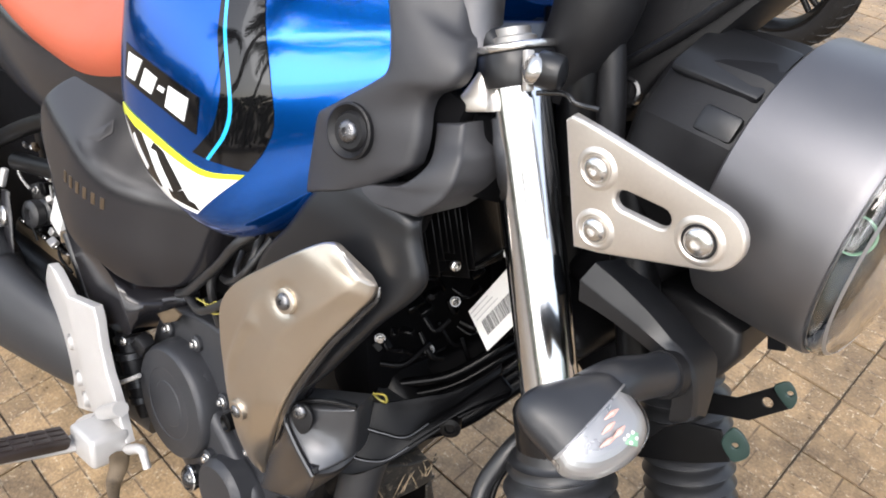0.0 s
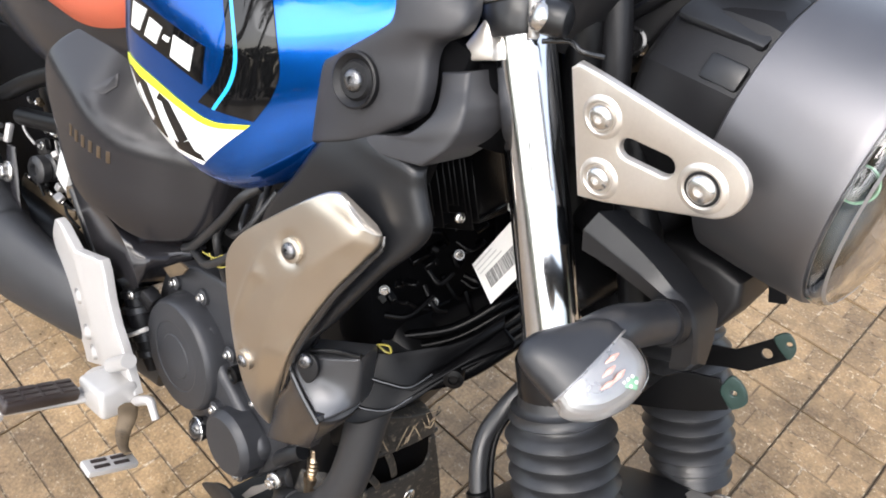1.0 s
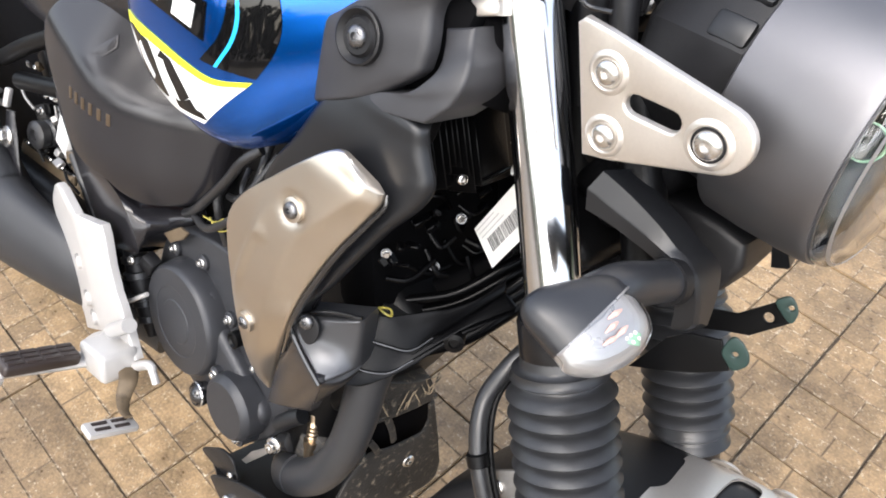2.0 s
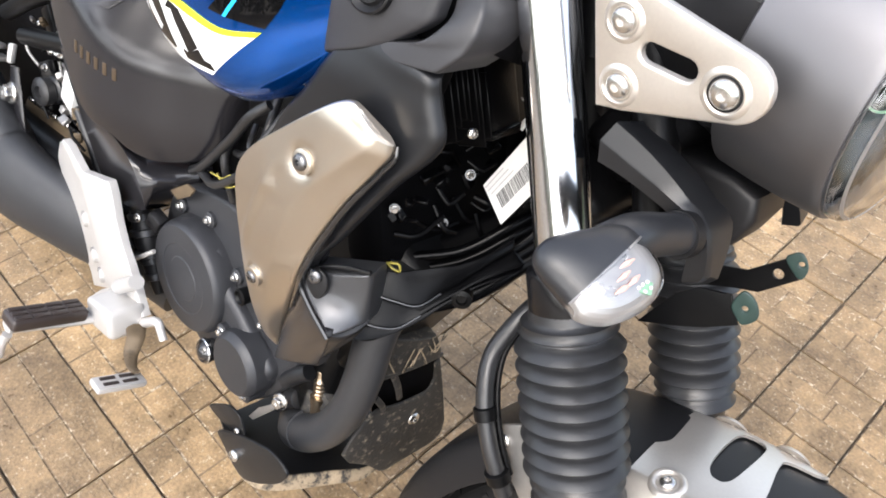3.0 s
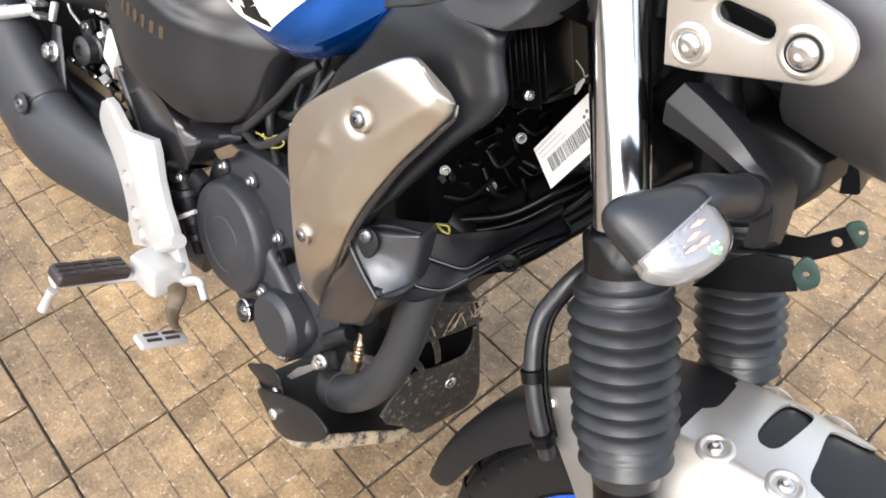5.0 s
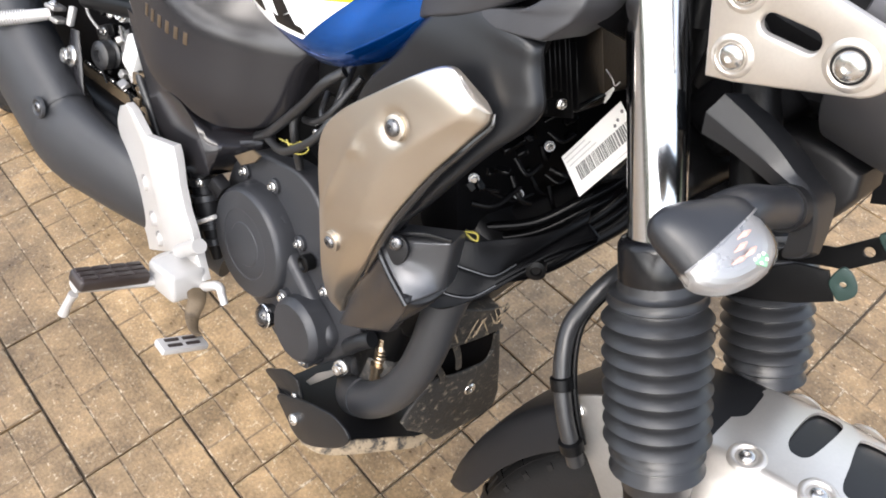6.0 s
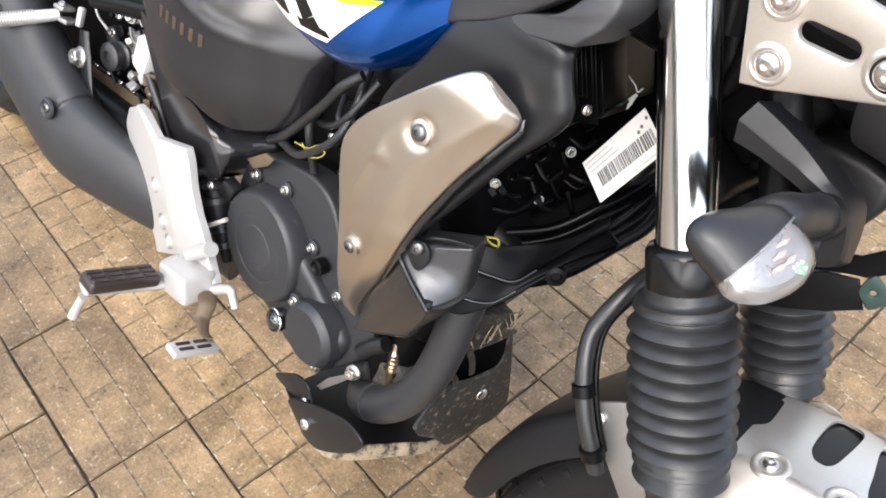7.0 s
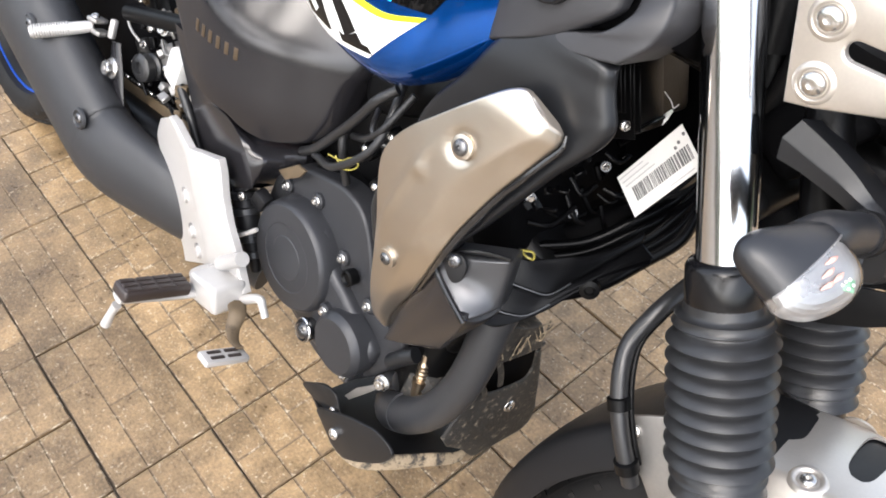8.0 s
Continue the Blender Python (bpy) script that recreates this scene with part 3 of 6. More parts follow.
for side in (-1, 1):
    # plate in the plane of its three bolts
    b1, b2, b3 = Vector((-0.2485, 0.1155 * side, 0.9265)), Vector((-0.2405, 0.1085 * side, 0.8895)), Vector((-0.1795, 0.1105 * side, 0.9145))
    ex = (b3 - b2).normalized()
    nz = ex.cross(b1 - b2).normalized()
    if nz.y * side < 0:
        nz = -nz
    ey = nz.cross(ex)
    m = Matrix((ex, ey, nz)).transposed().to_4x4()
    m.translation = b2 - nz * 0.003
    flip = 1 if side < 0 else -1
    q3 = (b3 - b2).dot(ex)
    q1 = ((b1 - b2).dot(ex), (b1 - b2).dot(ey) * flip)
    outline = [(-0.0180, -0.0135), (0.0, -0.0158)] + [(q3 + 0.0028 + 0.0226 * math.cos(u), 0.0026 + 0.0205 * math.sin(u)) for u in np.linspace(-1.45, 1.0, 11)]
    outline += [(q1[0] + 0.003, q1[1] + 0.0235), (q1[0] - 0.012, q1[1] + 0.0315), (q1[0] - 0.0178, q1[1] + 0.0285)]
    slot = []
    c0, c1 = Vector((0.0220, 0.0193)), Vector((0.0436, 0.0110))
    w = (c1 - c0).normalized()
    base = math.atan2(w.y, w.x)
    for c, a0 in ((c1, base - math.pi / 2), (c0, base + math.pi / 2)):
        slot += [(c.x + 0.0064 * math.cos(a0 + math.pi * k / 7), c.y + 0.0064 * math.sin(a0 + math.pi * k / 7)) for k in range(8)]
    bm = plate([(x, y * flip) for x, y in outline], 0.0055, m, 0.002, holes=[[(x, y * flip) for x, y in slot]])
    bracket = part("lamp_bracket", bm, STEEL, bike, "satin silver lamp bracket plate with a slot", angle=55)
    for b, r in ((b1, 0.0068), (b2, 0.0068), (b3, 0.0076)):
        part("boss", lathe([(r * 2.0, -0.0002), (r * 1.85, 0.0010), (r * 1.65, 0.0019), (r * 1.5, 0.0020), (r * 1.36, 0.0012), (r * 1.28, 0.0003), (0, 0.0003)], b + nz * 0.0024, nz, 36), STEEL, bracket)
        screw(b + nz * 0.0030, nz, r * 1.18, bracket, tall=0.5)
    part("rubber_washer", lathe([(0.0088, 0.0), (0.0102, 0.0), (0.0102, 0.0006), (0.0088, 0.0008), (0.0088, 0.0)], b3 + nz * 0.0030, nz, 28), PLASTIC_DULL, bracket, "black rubber washer")

part("lamp_cradle", box((0.05, 0.13, 0.075), pose(-0.246, 0.012, 0.845, 0, 27, 0), 0.01, 3), SHADE_BLACK, bike, "black lamp cradle between the fork tubes")

ARM_LOW = [(-0.240, -0.099, 0.835), (-0.222, -0.097, 0.834), (-0.202, -0.093, 0.830), (-0.186, -0.090, 0.826), (-0.176, -0.088, 0.823), (-0.170, -0.087, 0.815), (-0.165, -0.086, 0.804), (-0.162, -0.085, 0.790)]
ARM_RIDGE = [(-0.243, -0.101, 0.849), (-0.220, -0.098, 0.844), (-0.199, -0.094, 0.839), (-0.180, -0.091, 0.834), (-0.169, -0.088, 0.832), (-0.161, -0.087, 0.826), (-0.154, -0.087, 0.814), (-0.150, -0.087, 0.801)]
ARM_HIGH = [(-0.239, -0.097, 0.863), (-0.218, -0.094, 0.857), (-0.196, -0.090, 0.848), (-0.178, -0.086, 0.838), (-0.169, -0.084, 0.834), (-0.160, -0.083, 0.826), (-0.153, -0.083, 0.814), (-0.148, -0.083, 0.800)]
# black inner stay behind the fork tube and the slanted lower arm
for side in (-1, 1):
    part("inner_stay", sweep([(-0.262, side * 0.045, 0.90), (-0.24, side * 0.05, 0.865), (-0.22, side * 0.054, 0.83), (-0.20, side * 0.054, 0.79)], 0.016, 16, 14), BLACK_METAL, bike, "black lamp stay tube")
    rings = []
    for k, (low, ridge, high) in enumerate(zip(*(spline(rail, 26) for rail in (ARM_LOW, ARM_RIDGE, ARM_HIGH)))):
        deep = 0.034 if k < 17 else 0.034 - 0.0026 * (k - 17)
        ring = [low + Vector((0.002, deep - 0.004, -0.003)), low + Vector((0, 0.002, -0.0006)), low, ridge.lerp(low, 0.06), ridge, ridge.lerp(high, 0.12), high, high + Vector((0, 0.002, 0.0004)), high + Vector((0.002, deep, -0.004))]
        rings.append([Vector((p.x, -side * p.y, p.z)) for p in ring])
    for size, drop in ((0.86, 0.0028), (0.62, 0.0048), (0.3, 0.0058)):
        mid = sum(rings[25], Vector()) / 9
        rings.append([mid + (p - mid) * size + Vector((-0.2 * drop, 0, -drop)) for p in rings[25]])
    part("lower_arm", skin(rings), PLASTIC, bike, "slanted dark grey plastic lamp arm", angle=30)

# ---- turn signals ----


def signal(side):
    """Turn signal: a rubber cup on a stem, and a clear faceted lens on the cup's slanting end."""
    tip = Vector((-0.171, -0.200, 0.803))
    el, en, em = Vector((-0.0743, 0.8595, 0.5057)), Vector((0.9152, 0.2602, -0.3076)), Vector((0.3960, -0.4400, 0.8060))

    def at(l, n, m=0.0):
        """In millimetres along the seam, out of it, and up from it."""
        p = tip + (el * l + en * n + em * m) * 1e-3
        return p if side < 0 else Vector((p.x, -p.y, p.z))

    def pillow(outline, levels, count=64):
        """Rings of one rounded outline at several (height, share of its size)."""
        line = spline([(l, n, 0) for l, n in outline], count, True)
        mid = sum(line, Vector()) / count
        return [[at(*(mid + (p - mid) * max(size, 0.004)).xy, m) for p in line] for m, size in levels]

    def half(levels, keep, edge):
        """The rounded body's part on one side of the seam."""
        bm = skin(pillow(body, levels, 80))
        cut = bmesh.ops.bisect_plane(bm, geom=bm.verts[:] + bm.edges[:] + bm.faces[:], plane_co=at(0, edge, 0), plane_no=(at(-0.09, 1, 0) - at(0, 0, 0)) * keep, clear_inner=True)["geom_cut"]
        along, above = at(1, 0, 0) - at(0, 0, 0), (at(0, 0, 1) - at(0, 0, 0)) * 1e3
        line = sorted((v.co.copy() for v in cut if isinstance(v, bmesh.types.BMVert) and (v.co - at(0, 0, 0.2)).dot(above) > 0), key=lambda p: p.dot(along))
        bmesh.ops.holes_fill(bm, edges=bm.edges[:])
        return bm, line

    body = [(0.4, -1.8), (2.1, -13.8), (3.9, -25.9), (7.0, -33.4), (13.3, -37.1), (21.7, -36.7), (30.5, -32.4), (41.5, -24.8), (52.9, -17.3), (60.9, -8.3), (60.6, 2.0), (59.0, 11.0), (56.0, 20.1), (49.7, 26.5), (40.3, 28.9), (28.2, 27.7), (17.6, 23.9), (8.3, 18.3), (1.2, 10.0), (-1.2, 3.7)]
    levels = [(-15, 0.72), (-12, 0.86), (-8, 0.95), (-3.5, 1.0), (0, 1.0), (2.6, 0.98), (4.8, 0.94), (6.8, 0.87), (8.6, 0.78), (10.0, 0.67), (11.2, 0.53), (12.0, 0.38), (12.5, 0.22), (12.7, 0.08), (12.7, 0.0)]
    shell, seam = half(levels, -1, -5.0)
    sig = part("turn_signal", shell, SIGNAL_RUBBER, bike, "black turn signal with a clear lens", angle=60)
    mirror = lambda p: Vector(p) if side < 0 else Vector((p[0], -p[1], p[2]))
    part("stem", sweep([mirror(p) for p in ((-0.185, -0.161, 0.822), (-0.181, -0.142, 0.828), (-0.177, -0.115, 0.824), (-0.173, -0.088, 0.819))], [0.0150, 0.0140, 0.0132, 0.0130], 24, 24), SIGNAL_RUBBER, sig, "short rubber signal stem")
    part("stem_collar", sweep([mirror(p) for p in ((-0.174, -0.096, 0.820), (-0.173, -0.088, 0.819))], [0.0150, 0.0155], 6, 24), PLASTIC_DULL, sig)
    part("signal_lens", half([(m - 0.4, 0.985 * size) for m, size in levels], 1, -5.6)[0], LENS_CELL, sig, "clear signal lens", angle=60).visible_shadow = False
    part("signal_reflector", half([(m - 2.4, 0.93 * size) for m, size in levels], 1, -5.3)[0], SIGNAL_SILVER, sig, "faceted silver reflector", angle=4)
    part("lens_rim", sweep(seam, 0.0007, 40, 8), FROSTED, sig, "pale lens rim")
    for l, n, turn in ((38, 3.5, 0.5), (31, 6.5, 0.3), (25, 10.5, 0.6), (33, 12.0, 0.2)):
        part("bulb", sweep([at(l - 5.0, n - 2.4 * turn, 9.8), at(l, n, 11.2), at(l + 5.0, n + 2.6 * turn, 9.4)], [0.0005, 0.0017, 0.0005], 14, 8), RED_GLOW, sig, "pinkish signal bulb")
    part("circuit", box((0.0085, 0.0075, 0.001), Matrix.Translation(at(36, 19, 6.6)) @ frame_on(at(0, 0, 10) - at(0, 0, 0)), 0.0008), SIGNAL_BOARD, sig, "small green circuit board")
    for l, n in ((33, 19.5), (36, 20), (39, 21), (34, 23.5), (38, 24.5)):
        part("solder_pad", lathe([(0.0011, 0), (0.0009, 0.0006), (0, 0.0008)], at(l, n - 3, 7.4), at(0, 0, 10) - at(0, 0, 0), 10), WHITE_PLASTIC, sig)


for side in (-1, 1):
    signal(side)

# ---- plate brackets in front ----
for y, bar, hole, flap, eye in ((0.03, [(-0.1937, 0.7216), (-0.1827, 0.7439), (-0.1717, 0.7535), (-0.1540, 0.7620), (-0.1345, 0.7866), (-0.1200, 0.7765), (-0.1395, 0.7511), (-0.1552, 0.7436)], (-0.1339, 0.7725), [(-0.1343, 0.7868), (-0.1324, 0.7932), (-0.1271, 0.7964), (-0.1209, 0.7918), (-0.1176, 0.7851), (-0.1198, 0.7774)], (-0.1237, 0.7888)),
                                (-0.048, [(-0.1865, 0.7195), (-0.1712, 0.7580), (-0.1585, 0.7716), (-0.1383, 0.7806), (-0.1252, 0.7639), (-0.1429, 0.7479), (-0.1626, 0.7340)], None, [(-0.1347, 0.7762), (-0.1329, 0.7886), (-0.1265, 0.7887), (-0.1192, 0.7825), (-0.1167, 0.7749), (-0.1225, 0.7667), (-0.1283, 0.7695)], (-0.1264, 0.7783))):
    flat = Matrix(((1, 0, 0, 0), (0, 0, -1, y), (0, 1, 0, 0), (0, 0, 0, 1)))
    round_hole = lambda c, r, k=12: [(c[0] + r * math.cos(u), c[1] + r * math.sin(u)) for u in np.linspace(0, 2 * math.pi, k, endpoint=False)]
    strip = part("plate_bracket", plate(bar, 0.002, flat, 0.0006, holes=[round_hole(hole, 0.0040)] if hole else ()), BLACK_METAL, bike, "bent black steel plate bracket with a hole", angle=30)
    turned = Matrix.Translation((flap[0][0], y - 0.004, 0)) @ pose(0, 0, 0, 0, 0, 14) @ Matrix.Translation((-flap[0][0], -y, 0)) @ flat
    part("bracket_tip", plate(flap, 0.002, turned, 0.0008, n=30, holes=[round_hole(eye, 0.0021)]), GREEN, strip, "green coated bracket tip", angle=30)

# ---- brake hose ----
hose = [(-0.2675, -0.02, 0.6821), (-0.2687, -0.05, 0.6688), (-0.2704, -0.065, 0.6534), (-0.2715, -0.078, 0.6312), (-0.2627, -0.09, 0.6132), (-0.248, -0.098, 0.5908), (-0.2314, -0.1, 0.5666), (-0.216, -0.098, 0.545), (-0.2065, -0.094, 0.5285)]
cable(hose, 0.0078, bike, RUBBER, "brake_hose", 44, "thick black front brake hose")
cable([Vector(p) + Vector((0.0062, 0.0075, 0.003)) for p in hose[1:-1]], 0.0026, bike, BLACK_METAL, "sensor_wire", 40)
for p, q, r in ((hose[5], hose[6], 0.0098), (hose[7], hose[8], 0.0105)):
    p, q = Vector(p), Vector(q)
    part("hose_clamp", lathe([(0.0080, -0.006), (r, -0.005), (r, 0.005), (0.0080, 0.006)], p, q - p, 20), BLACK_METAL, bike)

# ---- tank ----
TANK_X = (-0.74, -0.70, -0.67, -0.65, -0.635, -0.61, -0.585, -0.56, -0.53, -0.50, -0.465, -0.415, -0.36, -0.32)
TANK_LOW = (0.86, 0.832, 0.806, 0.789, 0.774, 0.758, 0.749, 0.745, 0.742, 0.755, 0.784, 0.835, 0.90, 0.945)
TANK_W = (0.13, 0.168, 0.190, 0.198, 0.201, 0.201, 0.200, 0.198, 0.194, 0.184, 0.162, 0.132, 0.105, 0.09)


def eased(xs, ys, soft):
    """A smooth function through roughly the given values."""
    grid = np.linspace(xs[0], xs[-1], 401)
    val = np.interp(grid, xs, ys)
    k = np.hanning(soft)
    val = np.convolve(np.pad(val, soft // 2, mode="reflect", reflect_type="odd"), k / k.sum(), mode="valid")
    return lambda x: float(np.interp(x, grid, val))


tank_low, tank_wide = eased(TANK_X, TANK_LOW, 61), eased(TANK_X, TANK_W, 71)
tank_bow = eased((0, 0.03, 0.08, 0.16, 0.28, 0.45, 0.6, 0.75, 0.9, 1), (0.86, 0.945, 0.982, 1.0, 1.004, 0.995, 0.96, 0.88, 0.72, 0.5), 41)


def tank_half(x, z):
    """Half the tank's width at x and z."""
    low = tank_low(x)
    t = min(max((z - low) / (1.03 - low), 0), 1)
    return tank_wide(x) * tank_bow(t)


rings = []
for x in np.linspace(-0.74, -0.392, 76):
    x = float(x)
    low = tank_low(x)
    zs = [low + (1.03 - low) * (1 - math.cos(math.pi * k / 36)) / 2 for k in range(37)]
    right = [Vector((x, -tank_half(x, z), z)) for z in zs]
    left = [Vector((x, tank_half(x, z), z)) for z in zs[::-1]]
    rings.append(right + left)
tank = part("fuel_tank", skin(rings), BLUE, bike, "glossy metallic blue fuel tank with black and white graphics", angle=60)


def decal(name, a, b, mat, lift=0.0008, nu=24, nv=6, label="", smooth=True):
    """A thin film on the tank's right flank between two lines of (x, z)."""
    f = (lambda q: spline([(x, 0, z) for x, z in q], nu)) if smooth else (lambda q: [Vector((float(np.interp(t, np.linspace(0, 1, len(q)), [p[0] for p in q])), 0, float(np.interp(t, np.linspace(0, 1, len(q)), [p[1] for p in q])))) for t in np.linspace(0, 1, nu)])
    la, lb = f(a), f(b)
    rows = []
    for i in range(nu):
        row = []
        for j in range(nv + 1):
            p = la[i].lerp(lb[i], j / nv)
            row.append(Vector((p.x, -tank_half(p.x, p.z) - lift, p.z)))
        rows.append(row)
    return part(name, skin([r + [v + Vector((0, lift * 0.7, 0)) for v in r[::-1]] for r in rows]), mat, tank, label, angle=60)


NARROW = [(-0.524, 0.8195), (-0.512, 0.845), (-0.511, 0.870), (-0.5225, 0.902), (-0.537, 0.936), (-0.556, 0.982)]
WIDE = [(x + 0.0032, z) for x, z in NARROW]
decal("white_graphic", [(-0.642, 0.811), (-0.592, 0.8085), (-0.556, 0.8055), (-0.525, 0.8045), (-0.496, 0.813)], [(-0.640, 0.805), (-0.628, 0.787), (-0.605, 0.771), (-0.578, 0.763), (-0.533, 0.767)], DECAL_WHITE, label="white graphic panel with a black number")
decal("yellow_line", [(-0.642, 0.820), (-0.590, 0.8159), (-0.556, 0.8117), (-0.524, 0.8095), (-0.492, 0.8185)], [(-0.642, 0.811), (-0.592, 0.8085), (-0.556, 0.8055), (-0.525, 0.8045), (-0.496, 0.813)], DECAL_YELLOW, 0.0012, 24, 2, label="thin yellow stripe")
decal("narrow_stripe", [(-0.538, 0.8195), (-0.522, 0.845), (-0.519, 0.875), (-0.528, 0.90), (-0.541, 0.935), (-0.560, 0.98)], NARROW, DECAL_BLACK, 0.0009, 24, 3, "narrow black stripe")
decal("thin_line", NARROW, WIDE, DECAL_CYAN, 0.0009, 24, 2, "thin light blue line")
decal("wide_stripe", WIDE, [(-0.490, 0.822), (-0.480, 0.845), (-0.478, 0.870), (-0.490, 0.910), (-0.506, 0.945), (-0.525, 0.985)], DECAL_BLACK, 0.0009, 24, 6, "wide glossy black stripe")

# Number on the white panel: a slanted nought with a slit, and a one with its foot.
decal("digit", [(-0.6367, 0.8113), (-0.6286, 0.8067), (-0.6208, 0.7989), (-0.6145, 0.7850), (-0.6057, 0.7755), (-0.5792, 0.7706)], [(-0.6310, 0.8132), (-0.6155, 0.8096), (-0.6044, 0.8082), (-0.5944, 0.7971), (-0.5877, 0.7865), (-0.5768, 0.7717)], DECAL_BLACK, 0.0014, 21, 4, "black number nought", False)
decal("digit_slit", [(-0.6185, 0.8010), (-0.6120, 0.7905), (-0.5975, 0.7785)], [(-0.6160, 0.8040), (-0.6065, 0.7935), (-0.5945, 0.7825)], DECAL_WHITE, 0.0019, 11, 2, "", False)
decal("digit", [(-0.5896, 0.8011), (-0.5815, 0.8016), (-0.5768, 0.7953), (-0.5662, 0.7834), (-0.5590, 0.7739)], [(-0.5858, 0.8076), (-0.5724, 0.8055), (-0.5677, 0.8016), (-0.5561, 0.7920), (-0.5476, 0.7833)], DECAL_BLACK, 0.0014, 17, 4, "black number one", False)
decal("digit_foot", [(-0.5666, 0.7750), (-0.5624, 0.7685), (-0.5458, 0.7702), (-0.5290, 0.7719)], [(-0.5598, 0.7740), (-0.5470, 0.7825), (-0.5403, 0.7764), (-0.5337, 0.7764)], DECAL_BLACK, 0.0015, 13, 3, "", False)

# Model badge: slanted pale bars in place of its lettering, on a black shadow.
decal("badge_shadow", [(-0.6390, 0.8720), (-0.5861, 0.8680), (-0.5370, 0.8635)], [(-0.6365, 0.8430), (-0.5806, 0.8393), (-0.5361, 0.8343)], DECAL_BLACK, 0.0006, 12, 4)
for a, b in (([(-0.6312, 0.8666), (-0.6095, 0.8669)], [(-0.6317, 0.8468), (-0.6182, 0.8472)]), ([(-0.6048, 0.8624), (-0.5873, 0.8605)], [(-0.6101, 0.8462), (-0.5932, 0.8453)]),
             ([(-0.5841, 0.8560), (-0.5764, 0.8560)], [(-0.5858, 0.8522), (-0.5780, 0.8518)]), ([(-0.5720, 0.8600), (-0.5480, 0.8585)], [(-0.5740, 0.8424), (-0.5500, 0.8397)])):
    decal("badge_bar", a, b, DECAL_WHITE, 0.0013, 6, 4, "plain white badge bar", False)

# ---- tank side cover with its grommet ----
cover_r = part("tank_cover", panel([(-0.453, -0.152, 0.818), (-0.459, -0.153, 0.845), (-0.459, -0.153, 0.876), (-0.441, -0.152, 0.893), (-0.408, -0.151, 0.921), (-0.398, -0.150, 0.934), (-0.405, -0.147, 0.955), (-0.425, -0.140, 0.990), (-0.44, -0.13, 1.03)],
                                    [(-0.400, -0.150, 0.845), (-0.366, -0.147, 0.875), (-0.361, -0.146, 0.888), (-0.362, -0.145, 0.902), (-0.366, -0.143, 0.917), (-0.363, -0.142, 0.928), (-0.349, -0.140, 0.939), (-0.347, -0.137, 0.951), (-0.355, -0.130, 0.963), (-0.366, -0.122, 0.973), (-0.385, -0.110, 1.03)],
                                    0.005, 0.012, 72, 18, 0.004), TEXTURED, bike, "satin charcoal plastic tank side cover")
gp, ga = Vector((-0.4125, -0.1575, 0.885)), Vector((0.12, -1, 0.12))
part("grommet", lathe([(0.0195, -0.008), (0.0195, 0.0016), (0.0180, 0.0024), (0.0165, 0.001), (0.0140, -0.001), (0.0120, 0.0014), (0.0105, 0.0014), (0.0, 0.001)], gp, ga, 36), PLASTIC_DULL, cover_r, "recessed black rubber grommet")
screw(gp + ga.normalized() * 0.0014, ga, 0.0080, cover_r, DARK_SCREW)

# ---- shroud and champagne panel ----
shroud = part("side_shroud", panel([(-0.535, -0.075, 0.425), (-0.520, -0.105, 0.50), (-0.492, -0.140, 0.60), (-0.490, -0.152, 0.66), (-0.500, -0.156, 0.715), (-0.488, -0.158, 0.752), (-0.466, -0.158, 0.785), (-0.452, -0.157, 0.812), (-0.440, -0.150, 0.840), (-0.432, -0.138, 0.870)],
                                   [(-0.508, -0.085, 0.429), (-0.461, -0.125, 0.548), (-0.415, -0.161, 0.649), (-0.393, -0.159, 0.689), (-0.371, -0.158, 0.730), (-0.3569, -0.1530, 0.7580), (-0.3441, -0.1490, 0.7780), (-0.3370, -0.1470, 0.7898), (-0.3327, -0.1460, 0.8004), (-0.3321, -0.1460, 0.8076), (-0.3341, -0.1460, 0.8142), (-0.3383, -0.1470, 0.8223), (-0.3433, -0.1480, 0.8330), (-0.3470, -0.1490, 0.8450), (-0.3540, -0.1380, 0.8491)],
                                   0.004, 0.007, 60, 24, 0.009), PLASTIC, bike, "satin black plastic side shroud")
part("shroud_arm", panel([(-0.448, -0.153, 0.826), (-0.395, -0.150, 0.852), (-0.3672, -0.150, 0.8641), (-0.3545, -0.146, 0.8790), (-0.3540, -0.139, 0.8880), (-0.3598, -0.132, 0.8974), (-0.3653, -0.128, 0.9074)],
                         [(-0.3452, -0.1500, 0.8513), (-0.3340, -0.1470, 0.8654), (-0.3296, -0.1440, 0.8748), (-0.3277, -0.1420, 0.8833), (-0.3288, -0.1390, 0.8922), (-0.3309, -0.1370, 0.8988), (-0.3375, -0.1310, 0.9068), (-0.3421, -0.1280, 0.9169)],
                         0.002, 0.05, 44, 20, 0.003), TEXTURED, shroud, "charcoal plastic shroud arm", angle=50)
# The gap's shade is built as a near-black box.
part("arm_gap_shade", box((0.075, 0.016, 0.110), pose(-0.392, -0.118, 0.880, 0, 10, 0), 0.004), SHADE_BLACK, shroud, "shade-black box filling the gap behind the shroud arm")
part("arm_stop", box((0.018, 0.030, 0.014), pose(-0.374, -0.108, 0.914, 0, -20, 0), 0.003), PLASTIC_DULL, shroud)
part("shroud_inner", panel([(-0.347, -0.115, 0.921), (-0.336, -0.118, 0.888), (-0.335, -0.12, 0.868)], [(-0.325, -0.06, 0.925), (-0.32, -0.06, 0.89), (-0.33, -0.06, 0.85)], 0.003, 0.008, 12, 8, 0.003, (0.7, -0.7, 0)), SHADE_BLACK, shroud)
